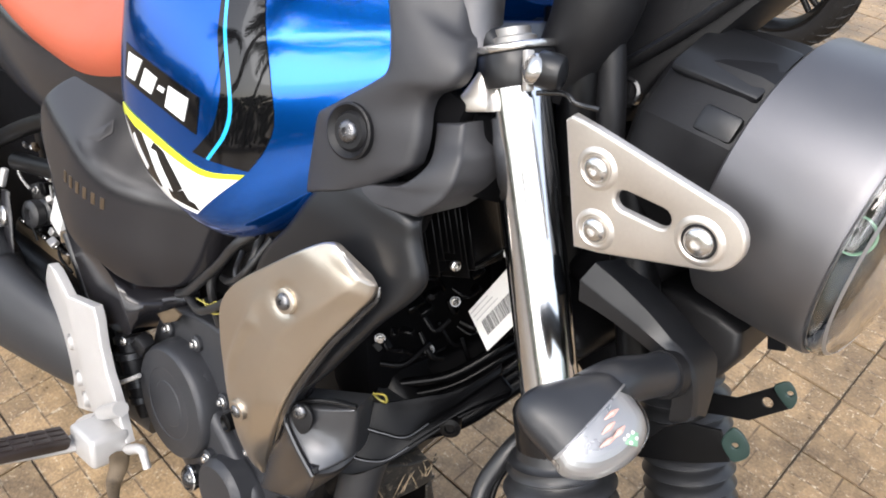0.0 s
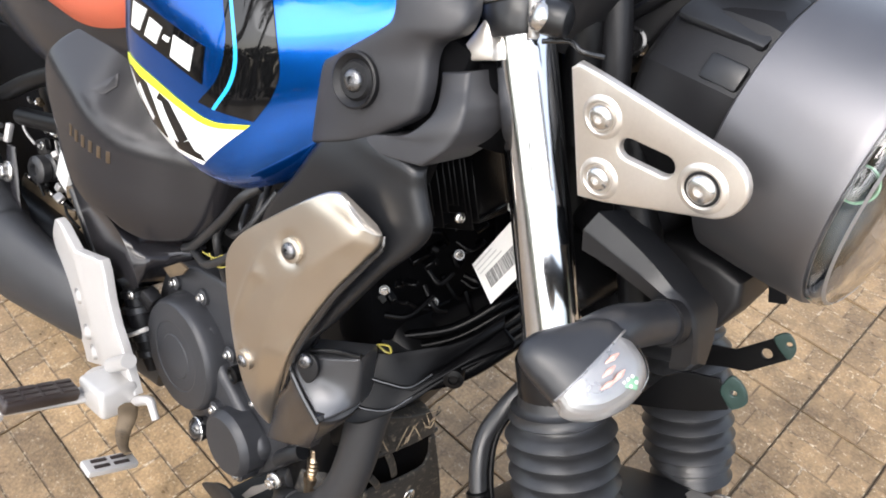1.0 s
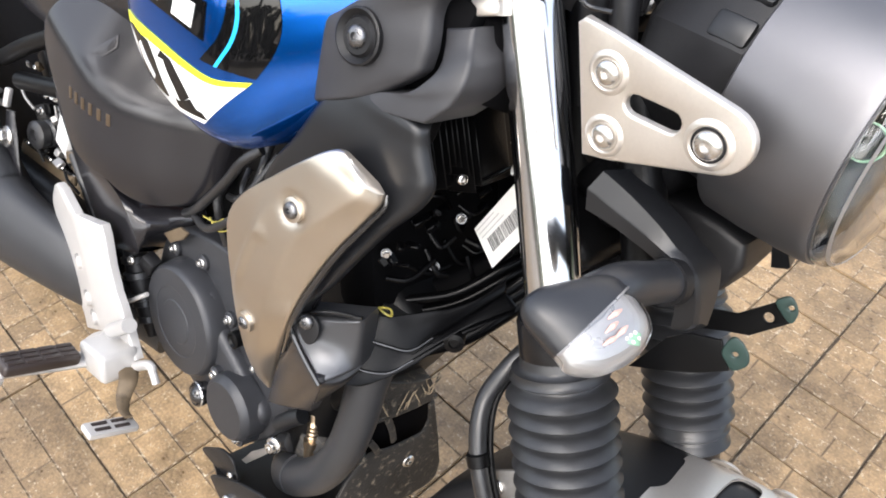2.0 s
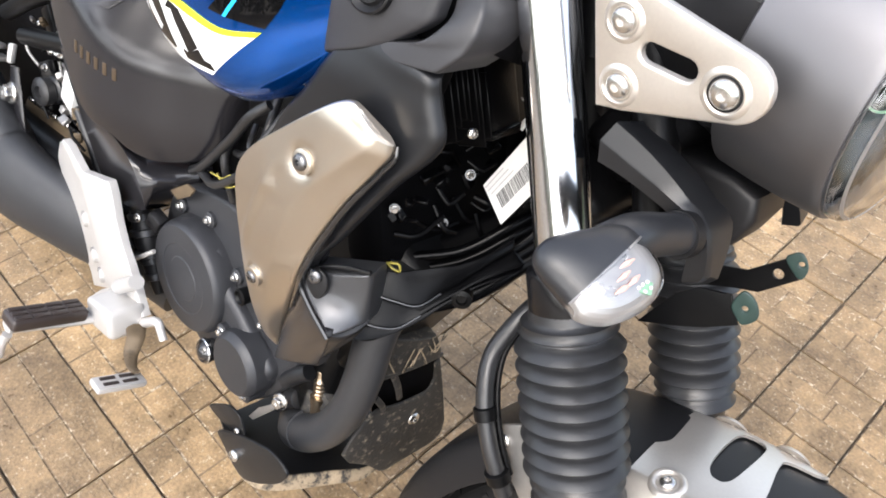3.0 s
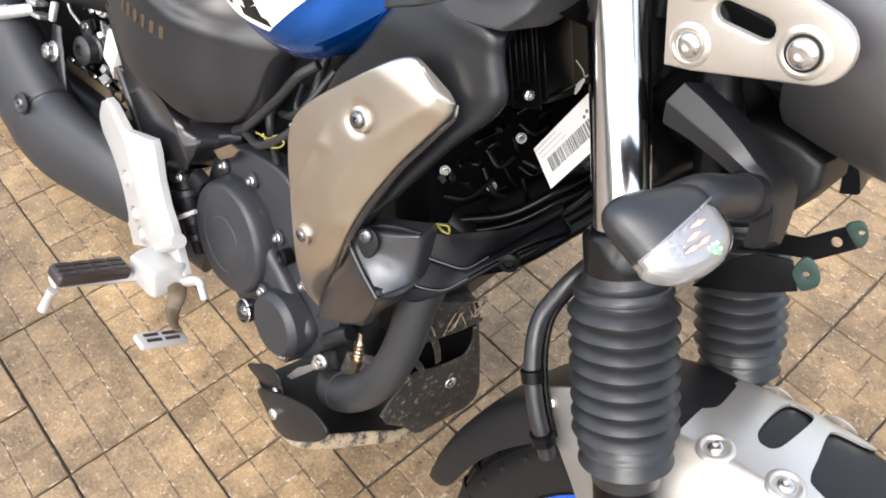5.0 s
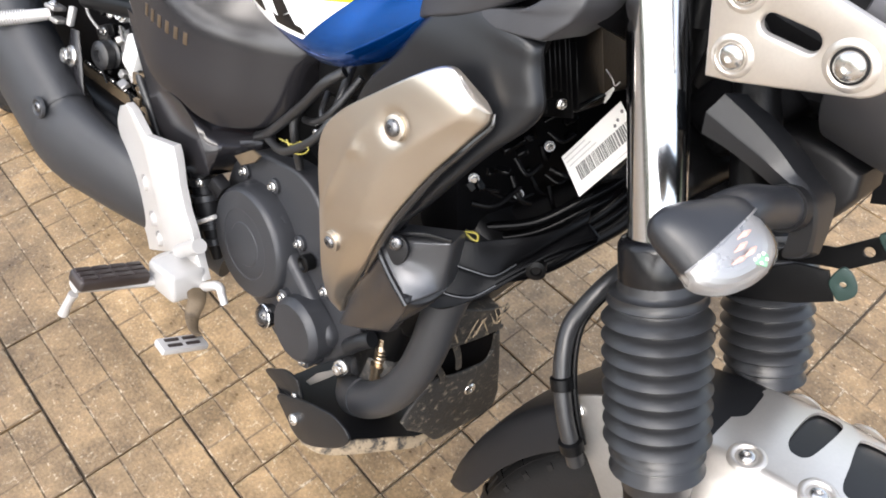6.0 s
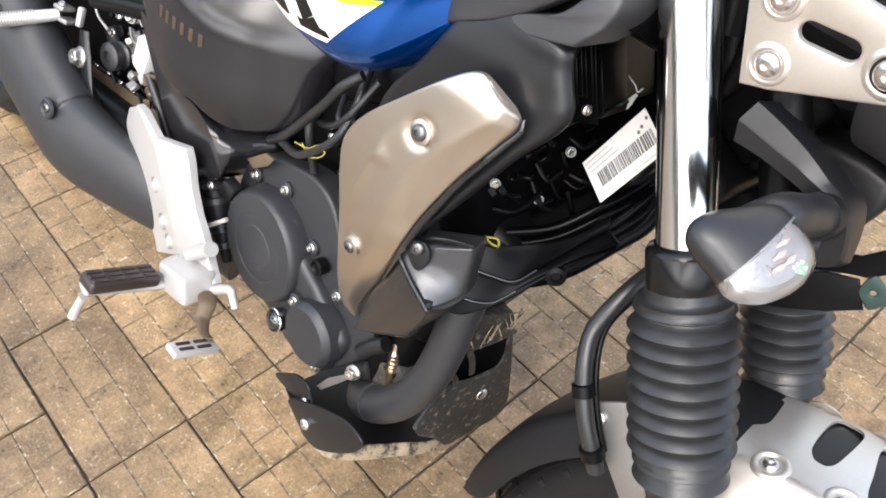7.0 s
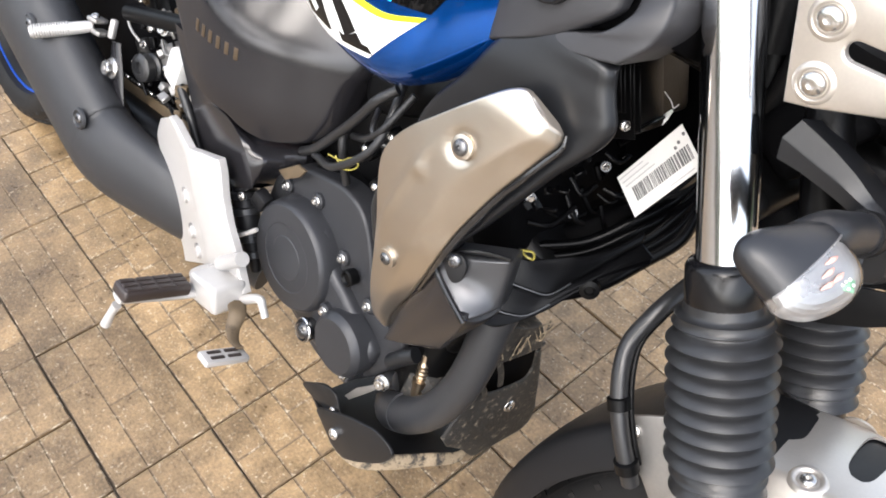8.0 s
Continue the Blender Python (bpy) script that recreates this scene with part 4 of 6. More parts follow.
part("shroud_foot", panel([(-0.419, -0.150, 0.654), (-0.438, -0.146, 0.621), (-0.452, -0.142, 0.587), (-0.468, -0.132, 0.542), (-0.487, -0.118, 0.488), (-0.506, -0.105, 0.437)],
                          [(-0.421, -0.150, 0.642), (-0.429, -0.156, 0.621), (-0.412, -0.159, 0.609), (-0.394, -0.161, 0.603), (-0.377, -0.162, 0.597), (-0.410, -0.135, 0.522)], 0.003, 0.012, 30, 14, 0.004), COVER, shroud, "glossy dark lower end of the shroud")
silver = part("silver_panel", ridged([(-0.517, -0.095, 0.442), (-0.534, -0.102, 0.455), (-0.520, -0.132, 0.514), (-0.498, -0.165, 0.590), (-0.493, -0.178, 0.635), (-0.498, -0.182, 0.668), (-0.498, -0.185, 0.700), (-0.480, -0.187, 0.731), (-0.446, -0.186, 0.766), (-0.417, -0.184, 0.794), (-0.400, -0.179, 0.809), (-0.389, -0.176, 0.814), (-0.381, -0.174, 0.812)],
                                      [(-0.515, -0.093, 0.444), (-0.502, -0.105, 0.481), (-0.449, -0.151, 0.574), (-0.421, -0.171, 0.637), (-0.409, -0.172, 0.673), (-0.395, -0.171, 0.707), (-0.383, -0.170, 0.733), (-0.373, -0.168, 0.752), (-0.364, -0.165, 0.770), (-0.357, -0.163, 0.784), (-0.357, -0.162, 0.792), (-0.359, -0.162, 0.795), (-0.364, -0.163, 0.799)],
                                      (0.5, 0.55, 0.6, 0.66, 0.68, 0.70, 0.72, 0.74, 0.77, 0.80, 0.82, 0.82, 0.82), (0.0, 0.001, 0.002, 0.004, 0.006, 0.008, 0.0085, 0.008, 0.007, 0.0058, 0.0045, 0.0035, 0.0025),
                                      dents=((-0.419, 0.751, 0.019, -0.0065), (-0.449, 0.713, 0.011, 0.0022), (-0.471, 0.603, 0.014, -0.0035)), crease=((-0.4535, 0.716), (-0.481, 0.637), 0.0028)), CHAMPAGNE, bike, "champagne silver painted side panel")
# Black strip laid along the panel to draw its shadow gap.
part("panel_gap_shade", sweep([(-0.446, -0.147, 0.574), (-0.418, -0.167, 0.637), (-0.406, -0.168, 0.673), (-0.392, -0.167, 0.707), (-0.380, -0.166, 0.733), (-0.370, -0.164, 0.752), (-0.361, -0.161, 0.770), (-0.354, -0.159, 0.784), (-0.355, -0.158, 0.794)], [0.0012, 0.0030, 0.0030, 0.0030, 0.0028, 0.0026, 0.0024, 0.002, 0.001], 40, 8), GLOSS_BLACK, silver, "black strip for the shadow gap beside the panel")
part("boss", lathe([(0.0100, -0.004), (0.0098, -0.0006), (0.0085, 0.0), (0.0, 0.0)], (-0.418, -0.1868, 0.752), (0.1, -1, 0.1), 28), CHAMPAGNE, silver)
screw((-0.418, -0.1872, 0.752), (0.1, -1, 0.1), 0.0068, silver, DARK_SCREW)
part("boss", lathe([(0.0100, -0.004), (0.0098, 0.0004), (0.0085, 0.001), (0.0, 0.0)], (-0.4695, -0.1760, 0.603), (0.05, -1, -0.15), 24), CHAMPAGNE, silver)
screw((-0.4695, -0.1765, 0.603), (0.05, -1, -0.15), 0.0062, silver, DARK_SCREW)

# lower black cover: a wedge, its flat face coloured lighter as the light falls
lower = part("lower_cover", panel([(-0.429, -0.153, 0.633), (-0.429, -0.157, 0.626), (-0.425, -0.158, 0.618), (-0.403, -0.161, 0.608), (-0.377, -0.163, 0.599)],
                                   [(-0.373, -0.133, 0.658), (-0.372, -0.131, 0.650), (-0.371, -0.130, 0.631), (-0.370, -0.129, 0.617), (-0.369, -0.128, 0.607)], 0.004, 0.03, 30, 20, 0.005, (0.35, -0.9, 0.1)), SATIN_GREY, bike, "black lower side cover, flat face coloured lit grey", angle=50)
# Edge and underside get darker plastic for the shade they lie in.
part("cover_brow", panel([(-0.428, -0.153, 0.635), (-0.417, -0.150, 0.645), (-0.396, -0.142, 0.657), (-0.375, -0.133, 0.662)], [(-0.427, -0.155, 0.631), (-0.414, -0.152, 0.643), (-0.394, -0.143, 0.652), (-0.373, -0.133, 0.657)], 0.002, 0.02, 20, 8, 0.002, (0.35, -0.7, 0.6)), PLASTIC, lower, "upper edge of the cover, coloured dark for shade")
part("cover_underside", panel([(-0.378, -0.162, 0.597), (-0.372, -0.152, 0.597), (-0.368, -0.140, 0.601), (-0.368, -0.128, 0.606)], [(-0.401, -0.140, 0.542), (-0.391, -0.138, 0.559), (-0.385, -0.132, 0.570), (-0.385, -0.120, 0.573)], 0.001, 0.02, 16, 8, 0.002, (0.4, -0.6, -0.5)), PLASTIC, lower, "underside of the cover, coloured dark for shade")
part("cover_seam", sweep([(-0.422, -0.154, 0.640), (-0.428, -0.158, 0.625), (-0.425, -0.159, 0.618), (-0.403, -0.162, 0.608), (-0.376, -0.164, 0.598)], 0.0024, 20, 8), GLOSS_BLACK, lower)
m = frame_on((0.4, -1, 0.15))
m.translation = (-0.408, -0.156, 0.635)
part("screw_recess", plate([(-0.011, 0.008), (-0.004, 0.012), (0.004, 0.011), (0.010, 0.003), (0.009, -0.009), (0.003, -0.015), (-0.004, -0.011), (-0.011, -0.001)], 0.003, m, 0.0012, 32), PLASTIC_DULL, lower, "dark screw recess")
screw((-0.409, -0.160, 0.641), (0.4, -1, 0.15), 0.0066, lower, DARK_SCREW)

# ---- seat, tail and side cover ----
part("seat", panel([(-1.25, -0.13, 0.80), (-1.04, -0.15, 0.785), (-0.94, -0.15, 0.781), (-0.86, -0.15, 0.787), (-0.76, -0.155, 0.822), (-0.735, -0.15, 0.85)],
                   [(-1.25, 0.0, 0.87), (-1.04, 0.0, 0.87), (-0.94, 0.0, 0.865), (-0.86, 0.0, 0.87), (-0.76, 0.0, 0.91), (-0.715, 0.0, 0.945)], 0.03, 0.03, 40, 16, 0.02, (0, -0.6, 0.8)), ORANGE, bike, "orange vinyl rider seat")
tail = part("tail_cover", panel([(-1.40, -0.11, 0.80), (-1.20, -0.13, 0.785), (-1.04, -0.135, 0.77), (-0.93, -0.125, 0.775), (-0.85, -0.118, 0.785), (-0.745, -0.11, 0.815)],
                                [(-1.40, -0.10, 0.70), (-1.20, -0.105, 0.66), (-1.04, -0.112, 0.655), (-0.93, -0.105, 0.665), (-0.85, -0.090, 0.70), (-0.72, -0.08, 0.735)], 0.01, 0.02, 40, 12, 0.008), COVER, bike, "dark grey tail side cover")
def barrel_face(x, z):
    """Where the side cover's rounded flank lies across the bike."""
    high = max(0, z - 0.645 - 0.35 * max(0, -0.79 - x))
    return -0.150 + 3.2 * max(0, x + 0.865) ** 2 + 1.5 * max(0, -0.90 - x) ** 2 + 3 * max(0, 0.60 - z) ** 2 + 9 * min(high, 0.032) ** 2 + 0.576 * max(0, high - 0.032)


rings = []
for a, b in zip(*(spline(rail, 72) for rail in ([(-0.772, -0.109, 0.534), (-0.799, -0.125, 0.540), (-0.823, -0.138, 0.553), (-0.854, -0.144, 0.555), (-0.877, -0.146, 0.566), (-0.892, -0.150, 0.592), (-0.909, -0.150, 0.619), (-0.938, -0.148, 0.654), (-0.947, -0.147, 0.683), (-0.928, -0.141, 0.723), (-0.904, -0.123, 0.748)],
                                              [(-0.768, -0.107, 0.536), (-0.739, -0.090, 0.545), (-0.715, -0.073, 0.560), (-0.702, -0.064, 0.584), (-0.698, -0.061, 0.614), (-0.694, -0.056, 0.638), (-0.685, -0.045, 0.665), (-0.688, -0.047, 0.700), (-0.695, -0.050, 0.735), (-0.72, -0.06, 0.765), (-0.76, -0.09, 0.785)]))):
    row, wide = [], max((b - a).length, 1e-4)
    for j in range(41):
        v = 0.5 - 0.5 * math.cos(math.pi * j / 40)
        p = a.lerp(b, v)
        edge = min(v, 1 - v) * wide
        dip = 0.012 * (1 - math.sqrt(max(0.0, 1 - (1 - min(edge / 0.012, 1.0)) ** 2)))
        row.append(Vector((p.x, barrel_face(p.x, p.z) + dip, p.z)))
    rings.append(row + [q + Vector((0, 0.015, 0)) for q in row[::-1]])
side = part("side_cover", skin(rings), COVER, bike, "dark grey satin side cover with dull gold marks", angle=50)
rings = []
for left, ridge, fold, deep in zip(*(spline(rail, 44) for rail in ([(-0.789, -0.108, 0.452), (-0.830, -0.105, 0.431), (-0.874, -0.104, 0.420), (-0.898, -0.108, 0.447), (-0.917, -0.115, 0.490), (-0.929, -0.124, 0.537), (-0.941, -0.130, 0.574), (-0.947, -0.134, 0.604)],
                                                               [(-0.769, -0.114, 0.469), (-0.772, -0.118, 0.488), (-0.777, -0.120, 0.500), (-0.799, -0.123, 0.526), (-0.823, -0.127, 0.541), (-0.853, -0.130, 0.546), (-0.883, -0.132, 0.565), (-0.904, -0.134, 0.606)],
                                                               [(-0.770, -0.110, 0.475), (-0.762, -0.109, 0.498), (-0.761, -0.108, 0.511), (-0.772, -0.106, 0.515), (-0.794, -0.104, 0.521), (-0.824, -0.104, 0.523), (-0.857, -0.106, 0.529), (-0.900, -0.110, 0.538)],
                                                               [(-0.792, -0.085, 0.447), (-0.776, -0.070, 0.471), (-0.747, -0.062, 0.501), (-0.745, -0.060, 0.522), (-0.768, -0.060, 0.528), (-0.808, -0.060, 0.524), (-0.847, -0.070, 0.537), (-0.886, -0.080, 0.549)]))):
    rings.append([left + Vector((0, 0.03, 0)), left + Vector((0, 0.003, 0)), left + Vector((0.001, 0, 0)), left.lerp(ridge, 0.5) + Vector((0, -0.002, 0)), ridge.lerp(left, 0.08), ridge.lerp(fold, 0.08), ridge.lerp(fold, 0.5) + Vector((0, -0.001, 0)), fold.lerp(ridge, 0.08),
                  fold.lerp(deep, 0.06), fold.lerp(deep, 0.5), deep, deep + Vector((0, 0.02, 0))])
part("side_spout", skin(rings), COVER, side, "faceted lower spout of the side cover", angle=24)
for k in range(6):
    x, z = -0.866 + 0.0128 * k, 0.640 - 0.0012 * k
    part("mark_bar", box((0.0056, 0.0010, 0.0145), pose(x, barrel_face(x, z) - 0.0002, z, 0, 0, math.degrees(6.4 * max(0, x + 0.865))), 0.0003), GOLD, side)
m = frame_on((0.430, -1, 0.576))
m.translation = (-0.829, -0.1275, 0.707)
part("emblem", plate([(-0.020, -0.012), (0.002, -0.010), (0.014, 0.004), (0.010, 0.018), (0.004, 0.012)], 0.0010, m, 0.0004), COVER, side, "small raised triangular emblem")

# ---- engine ----
SIDE = lambda y: Matrix(((1, 0, 0, 0), (0, 0, -1, y), (0, 1, 0, 0), (0, 0, 0, 1)))
engine = part("engine", join(box((0.30, 0.15, 0.20), pose(-0.60, 0.01, 0.42, 0, 8, 0), 0.03, 3), box((0.14, 0.14, 0.20), pose(-0.47, 0.01, 0.55, 0, 25, 0), 0.02, 3)), BLACK_METAL, bike, "black single cylinder engine")
case = part("clutch_case", plate([(-0.772, 0.485), (-0.745, 0.508), (-0.694, 0.527), (-0.645, 0.537), (-0.608, 0.524), (-0.585, 0.492), (-0.566, 0.455), (-0.530, 0.436), (-0.500, 0.420), (-0.498, 0.390), (-0.532, 0.335), (-0.578, 0.288), (-0.629, 0.282), (-0.678, 0.298), (-0.747, 0.325), (-0.785, 0.372), (-0.788, 0.430)], 0.030,
                                   Matrix(((1, 0, 0, 0), (0, 0, -1, -0.045), (0, 1, 0, 0), (0, 0, 0, 1))), 0.005, 72), ENGINE, engine, "charcoal engine side case with a bolted flange")
part("case_cover", plate([(-0.740, 0.470), (-0.715, 0.481), (-0.690, 0.482), (-0.655, 0.474), (-0.638, 0.455), (-0.622, 0.436), (-0.596, 0.423), (-0.572, 0.410), (-0.545, 0.398), (-0.528, 0.383), (-0.535, 0.355), (-0.560, 0.328), (-0.585, 0.318), (-0.627, 0.312), (-0.675, 0.325), (-0.730, 0.350), (-0.755, 0.390), (-0.757, 0.430)], 0.016,
                         Matrix(((1, 0, 0, 0), (0, 0, -1, -0.0752), (0, 1, 0, 0), (0, 0, 0, 1))), 0.010, 72), ENGINE, engine, "rounded charcoal clutch casting")
part("clutch_cover", lathe([(0.0757, -0.020), (0.0747, -0.004), (0.0727, 0.008), (0.0702, 0.0125), (0.0677, 0.0145), (0.0460, 0.0155), (0.0446, 0.0148), (0.0293, 0.0148), (0.0279, 0.0158), (0.0, 0.016)], (-0.6944, -0.088, 0.4095), (0, -1, 0), 72), ENGINE, engine, "round charcoal clutch cover", angle=25)
part("filter_cover", lathe([(0.043, -0.01), (0.042, 0.012), (0.0385, 0.018), (0.035, 0.0205), (0.0, 0.021)], (-0.573, -0.089, 0.367), (0, -1, 0), 44), ENGINE, engine, "small round oil filter cover", angle=25)
for p in ((-0.747, -0.079, 0.479), (-0.686, -0.079, 0.496), (-0.622, -0.079, 0.456), (-0.563, -0.079, 0.428), (-0.589, -0.098, 0.391), (-0.612, -0.098, 0.387), (-0.505, -0.079, 0.390), (-0.554, -0.098, 0.330)):
    p = Vector(p)
    part("boss", lathe([(0.0105, -0.03), (0.0100, 0.0), (0.0085, 0.0012), (0.0, 0.0012)], p, (0, -1, 0), 20), ENGINE, engine)
    hex_bolt(p + Vector((0, -0.0012, 0)), (0, -1, 0), 0.0046, engine)
part("plug", lathe([(0.010, -0.01), (0.0105, 0.002), (0.008, 0.003), (0.006, 0.0), (0.0, 0.0)], (-0.597, -0.088, 0.448), (0, -1, 0), 24), BLACK_METAL, engine)
window = part("oil_window", lathe([(0.013, -0.03), (0.0150, -0.004), (0.0150, 0.003), (0.0135, 0.005), (0.0120, 0.003), (0.010, 0.006), (0.006, 0.009), (0.0, 0.010)], (-0.633, -0.104, 0.340), (-0.1, -1, 0.1), 34), GLOSS_BLACK, engine, "glossy black oil filler cap")
part("cap_ring", lathe([(0.0151, -0.003), (0.0165, -0.002), (0.0165, 0.002), (0.0151, 0.003), (0.0151, -0.003)], (-0.633, -0.104, 0.340), (-0.1, -1, 0.1), 34), CHROME, window)

# cylinder with fins that run along its axis
CYL = pose(-0.437, 0.0, 0.800, 0, -26, 0)
cyl = part("cylinder_head", box((0.07, 0.16, 0.11), CYL, 0.008), BLACK_METAL, engine, "black finned cylinder head")
part("fin_block", box((0.05, 0.12, 0.095), CYL @ pose(0.012, -0.080, -0.010), 0.006), SHADE_BLACK, cyl)
for y, low, high in ((-0.1160, -0.040, 0.000), (-0.1100, -0.040, 0.004), (-0.1040, -0.040, 0.008), (-0.0975, -0.040, 0.008), (-0.0880, -0.052, 0.010), (-0.0810, -0.041, 0.010), (-0.0745, -0.036, 0.010), (-0.0688, -0.038, 0.010), (-0.0612, -0.046, 0.022), (-0.0556, -0.061, 0.022), (-0.0467, -0.056, -0.003)):
    part("fin", box((0.030, 0.0014, high - low), CYL @ pose(0.045, y, (high + low) / 2, 3, 0, 0), 0.0005, 1), BLACK_METAL, cyl)
part("cover_plate", box((0.030, 0.040, 0.085), CYL @ pose(0.040, -0.022, -0.016, 3, 0, 0), 0.004), BLACK_METAL, cyl, "black cover plate")
part("cover_rib", box((0.012, 0.040, 0.003), CYL @ pose(0.052, -0.024, -0.052, 8, 0, 0), 0.001, 1), BLACK_METAL, cyl)
for p, r in (((0.060, -0.0686, -0.0474), 0.0046), ((0.060, -0.0651, 0.0068), 0.0040)):
    screw(CYL @ Vector(p), (0.8, -0.5, 0.3), r, cyl)
for p in ((-0.411, -0.080, 0.685), (-0.392, -0.032, 0.668), (-0.387, -0.020, 0.720)):
    hex_bolt(p, (0.75, -0.6, 0.1), 0.0030, engine, name="flange_bolt")
    part("washer", lathe([(0.0046, -0.003), (0.0046, 0.0), (0.003, 0.0)], p, (0.6, -0.7, 0.3), 20), DARK_SCREW, engine)

part("film_scrap", sweep([(-0.371, 0.010, 0.768), (-0.370, 0.010, 0.775), (-0.367, 0.010, 0.784)], [0.0018, 0.0030, 0.0012], 10, 8, 0.15, (0, 1, 0)), PAPER, cyl, "scrap of pale film")
part("film_scrap", sweep([(-0.381, 0.010, 0.794), (-0.372, 0.010, 0.790), (-0.367, 0.010, 0.786), (-0.364, 0.010, 0.791)], 0.0006, 16, 6), PAPER, cyl)

# dark shield between engine and front wheel, with its folded edges
FOLD_A = [(-0.400, -0.104, 0.637), (-0.384, -0.091, 0.639), (-0.373, -0.074, 0.643), (-0.362, -0.057, 0.648), (-0.353, -0.042, 0.652), (-0.344, -0.021, 0.662), (-0.338, 0.005, 0.678)]
FOLD_B = [(-0.390, -0.112, 0.620), (-0.370, -0.096, 0.618), (-0.356, -0.082, 0.618), (-0.350, -0.063, 0.629), (-0.345, -0.045, 0.639), (-0.339, -0.023, 0.653), (-0.332, 0.002, 0.668)]
FOLD_C = [(-0.382, -0.121, 0.596), (-0.370, -0.112, 0.595), (-0.359, -0.098, 0.597), (-0.352, -0.080, 0.609), (-0.344, -0.055, 0.625), (-0.335, -0.030, 0.640), (-0.318, 0.006, 0.658)]
FOLD_D = [(-0.380, -0.130, 0.580), (-0.371, -0.118, 0.578), (-0.362, -0.100, 0.586), (-0.352, -0.078, 0.599), (-0.345, -0.055, 0.616), (-0.336, -0.030, 0.632), (-0.318, 0.006, 0.652)]
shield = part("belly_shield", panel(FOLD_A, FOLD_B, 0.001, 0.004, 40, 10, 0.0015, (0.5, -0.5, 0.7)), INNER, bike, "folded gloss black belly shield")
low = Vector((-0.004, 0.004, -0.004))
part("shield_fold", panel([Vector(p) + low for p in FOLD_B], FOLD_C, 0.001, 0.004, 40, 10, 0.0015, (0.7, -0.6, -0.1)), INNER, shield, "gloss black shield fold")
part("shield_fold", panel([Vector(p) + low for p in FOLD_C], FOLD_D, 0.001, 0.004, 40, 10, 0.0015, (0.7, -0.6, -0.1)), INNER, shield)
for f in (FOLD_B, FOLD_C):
    part("fold_edge", sweep([Vector(p) + Vector((0.001, -0.001, 0)) for p in f[:4]], 0.0007, 24, 6), SATIN_GREY, shield, "thin grey line along the fold")
part("tube_lug", lathe([(0.0095, -0.02), (0.0095, 0.003), (0.005, 0.004), (0.004, 0.002), (0.0, 0.002)], (-0.340, -0.043, 0.622), (0.6, -0.8, 0.1), 22), BLACK_METAL, shield, "black bolted lug")
for pts in ([(-0.389, -0.0985, 0.648), (-0.384, -0.094, 0.643), (-0.378, -0.092, 0.644), (-0.380, -0.094, 0.651), (-0.389, -0.0985, 0.648)],):
    part("paint_mark", sweep(pts, 0.0011, 24, 6), YELLOW_WIRE, shield, "hand painted yellow mark")
UPPER = [(-0.417, -0.042, 0.621), (-0.386, -0.004, 0.645), (-0.364, 0.032, 0.672), (-0.357, 0.060, 0.692), (-0.350, 0.082, 0.712), (-0.346, 0.100, 0.735)]
LOWER = [(-0.379, -0.048, 0.586), (-0.352, -0.011, 0.606), (-0.335, 0.030, 0.638), (-0.326, 0.058, 0.662), (-0.332, 0.076, 0.688), (-0.340, 0.090, 0.712)]
part("front_frame", panel([Vector(p) - Vector((0.02, 0, 0.01)) for p in UPPER], [Vector(p) - Vector((0.02, 0, 0.01)) for p in LOWER], 0.004, 0.02, 30, 10, 0.004, (0.7, -0.5, 0.2)), SHADE_BLACK, shield, "black front frame plate")
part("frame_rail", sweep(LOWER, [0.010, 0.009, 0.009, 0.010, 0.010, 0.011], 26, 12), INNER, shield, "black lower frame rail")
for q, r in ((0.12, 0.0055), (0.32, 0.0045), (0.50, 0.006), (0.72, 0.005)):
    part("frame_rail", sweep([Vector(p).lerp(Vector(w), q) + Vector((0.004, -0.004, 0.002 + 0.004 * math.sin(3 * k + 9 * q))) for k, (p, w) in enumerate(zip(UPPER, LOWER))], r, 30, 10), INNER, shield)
# Two blocks fill the engine bay, its shade put into their black.
part("engine_front", box((0.06, 0.26, 0.32), pose(-0.485, 0.05, 0.745, 0, -20, 0), 0.02), SHADE_BLACK, shield, "black engine front under the fins")
part("belly_core", box((0.09, 0.15, 0.14), pose(-0.475, 0.02, 0.60, 0, 25, 0), 0.02), SHADE_BLACK, shield, "black engine front behind the shield")
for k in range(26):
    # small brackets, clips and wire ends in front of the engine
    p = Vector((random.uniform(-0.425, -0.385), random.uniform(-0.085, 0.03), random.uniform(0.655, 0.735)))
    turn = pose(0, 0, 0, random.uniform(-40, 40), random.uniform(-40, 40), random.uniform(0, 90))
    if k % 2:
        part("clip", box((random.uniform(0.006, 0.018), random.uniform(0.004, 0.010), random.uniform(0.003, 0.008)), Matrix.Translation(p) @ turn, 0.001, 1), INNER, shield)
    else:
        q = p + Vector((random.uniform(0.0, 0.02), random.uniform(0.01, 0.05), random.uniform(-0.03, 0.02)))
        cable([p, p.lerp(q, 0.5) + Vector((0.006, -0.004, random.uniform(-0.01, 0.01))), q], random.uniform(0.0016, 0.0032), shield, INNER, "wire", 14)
part("down_tube", sweep([(-0.30, 0.05, 0.86), (-0.345, 0.06, 0.74), (-0.39, 0.065, 0.62), (-0.44, 0.07, 0.50), (-0.50, 0.07, 0.38)], 0.016, 20, 14), GLOSS_BLACK, bike, "black frame down tube")
part("head_tube", sweep([(-0.355, 0, 0.99), (-0.285, 0, 0.80)], 0.035, 6, 20), BLACK_METAL, bike, "black steering head")
part("lower_yoke", box((0.06, 0.17, 0.03), pose(-0.262, 0, 0.795, 0, 27, 0), 0.012, 3), BLACK_METAL, bike, "black lower fork yoke")
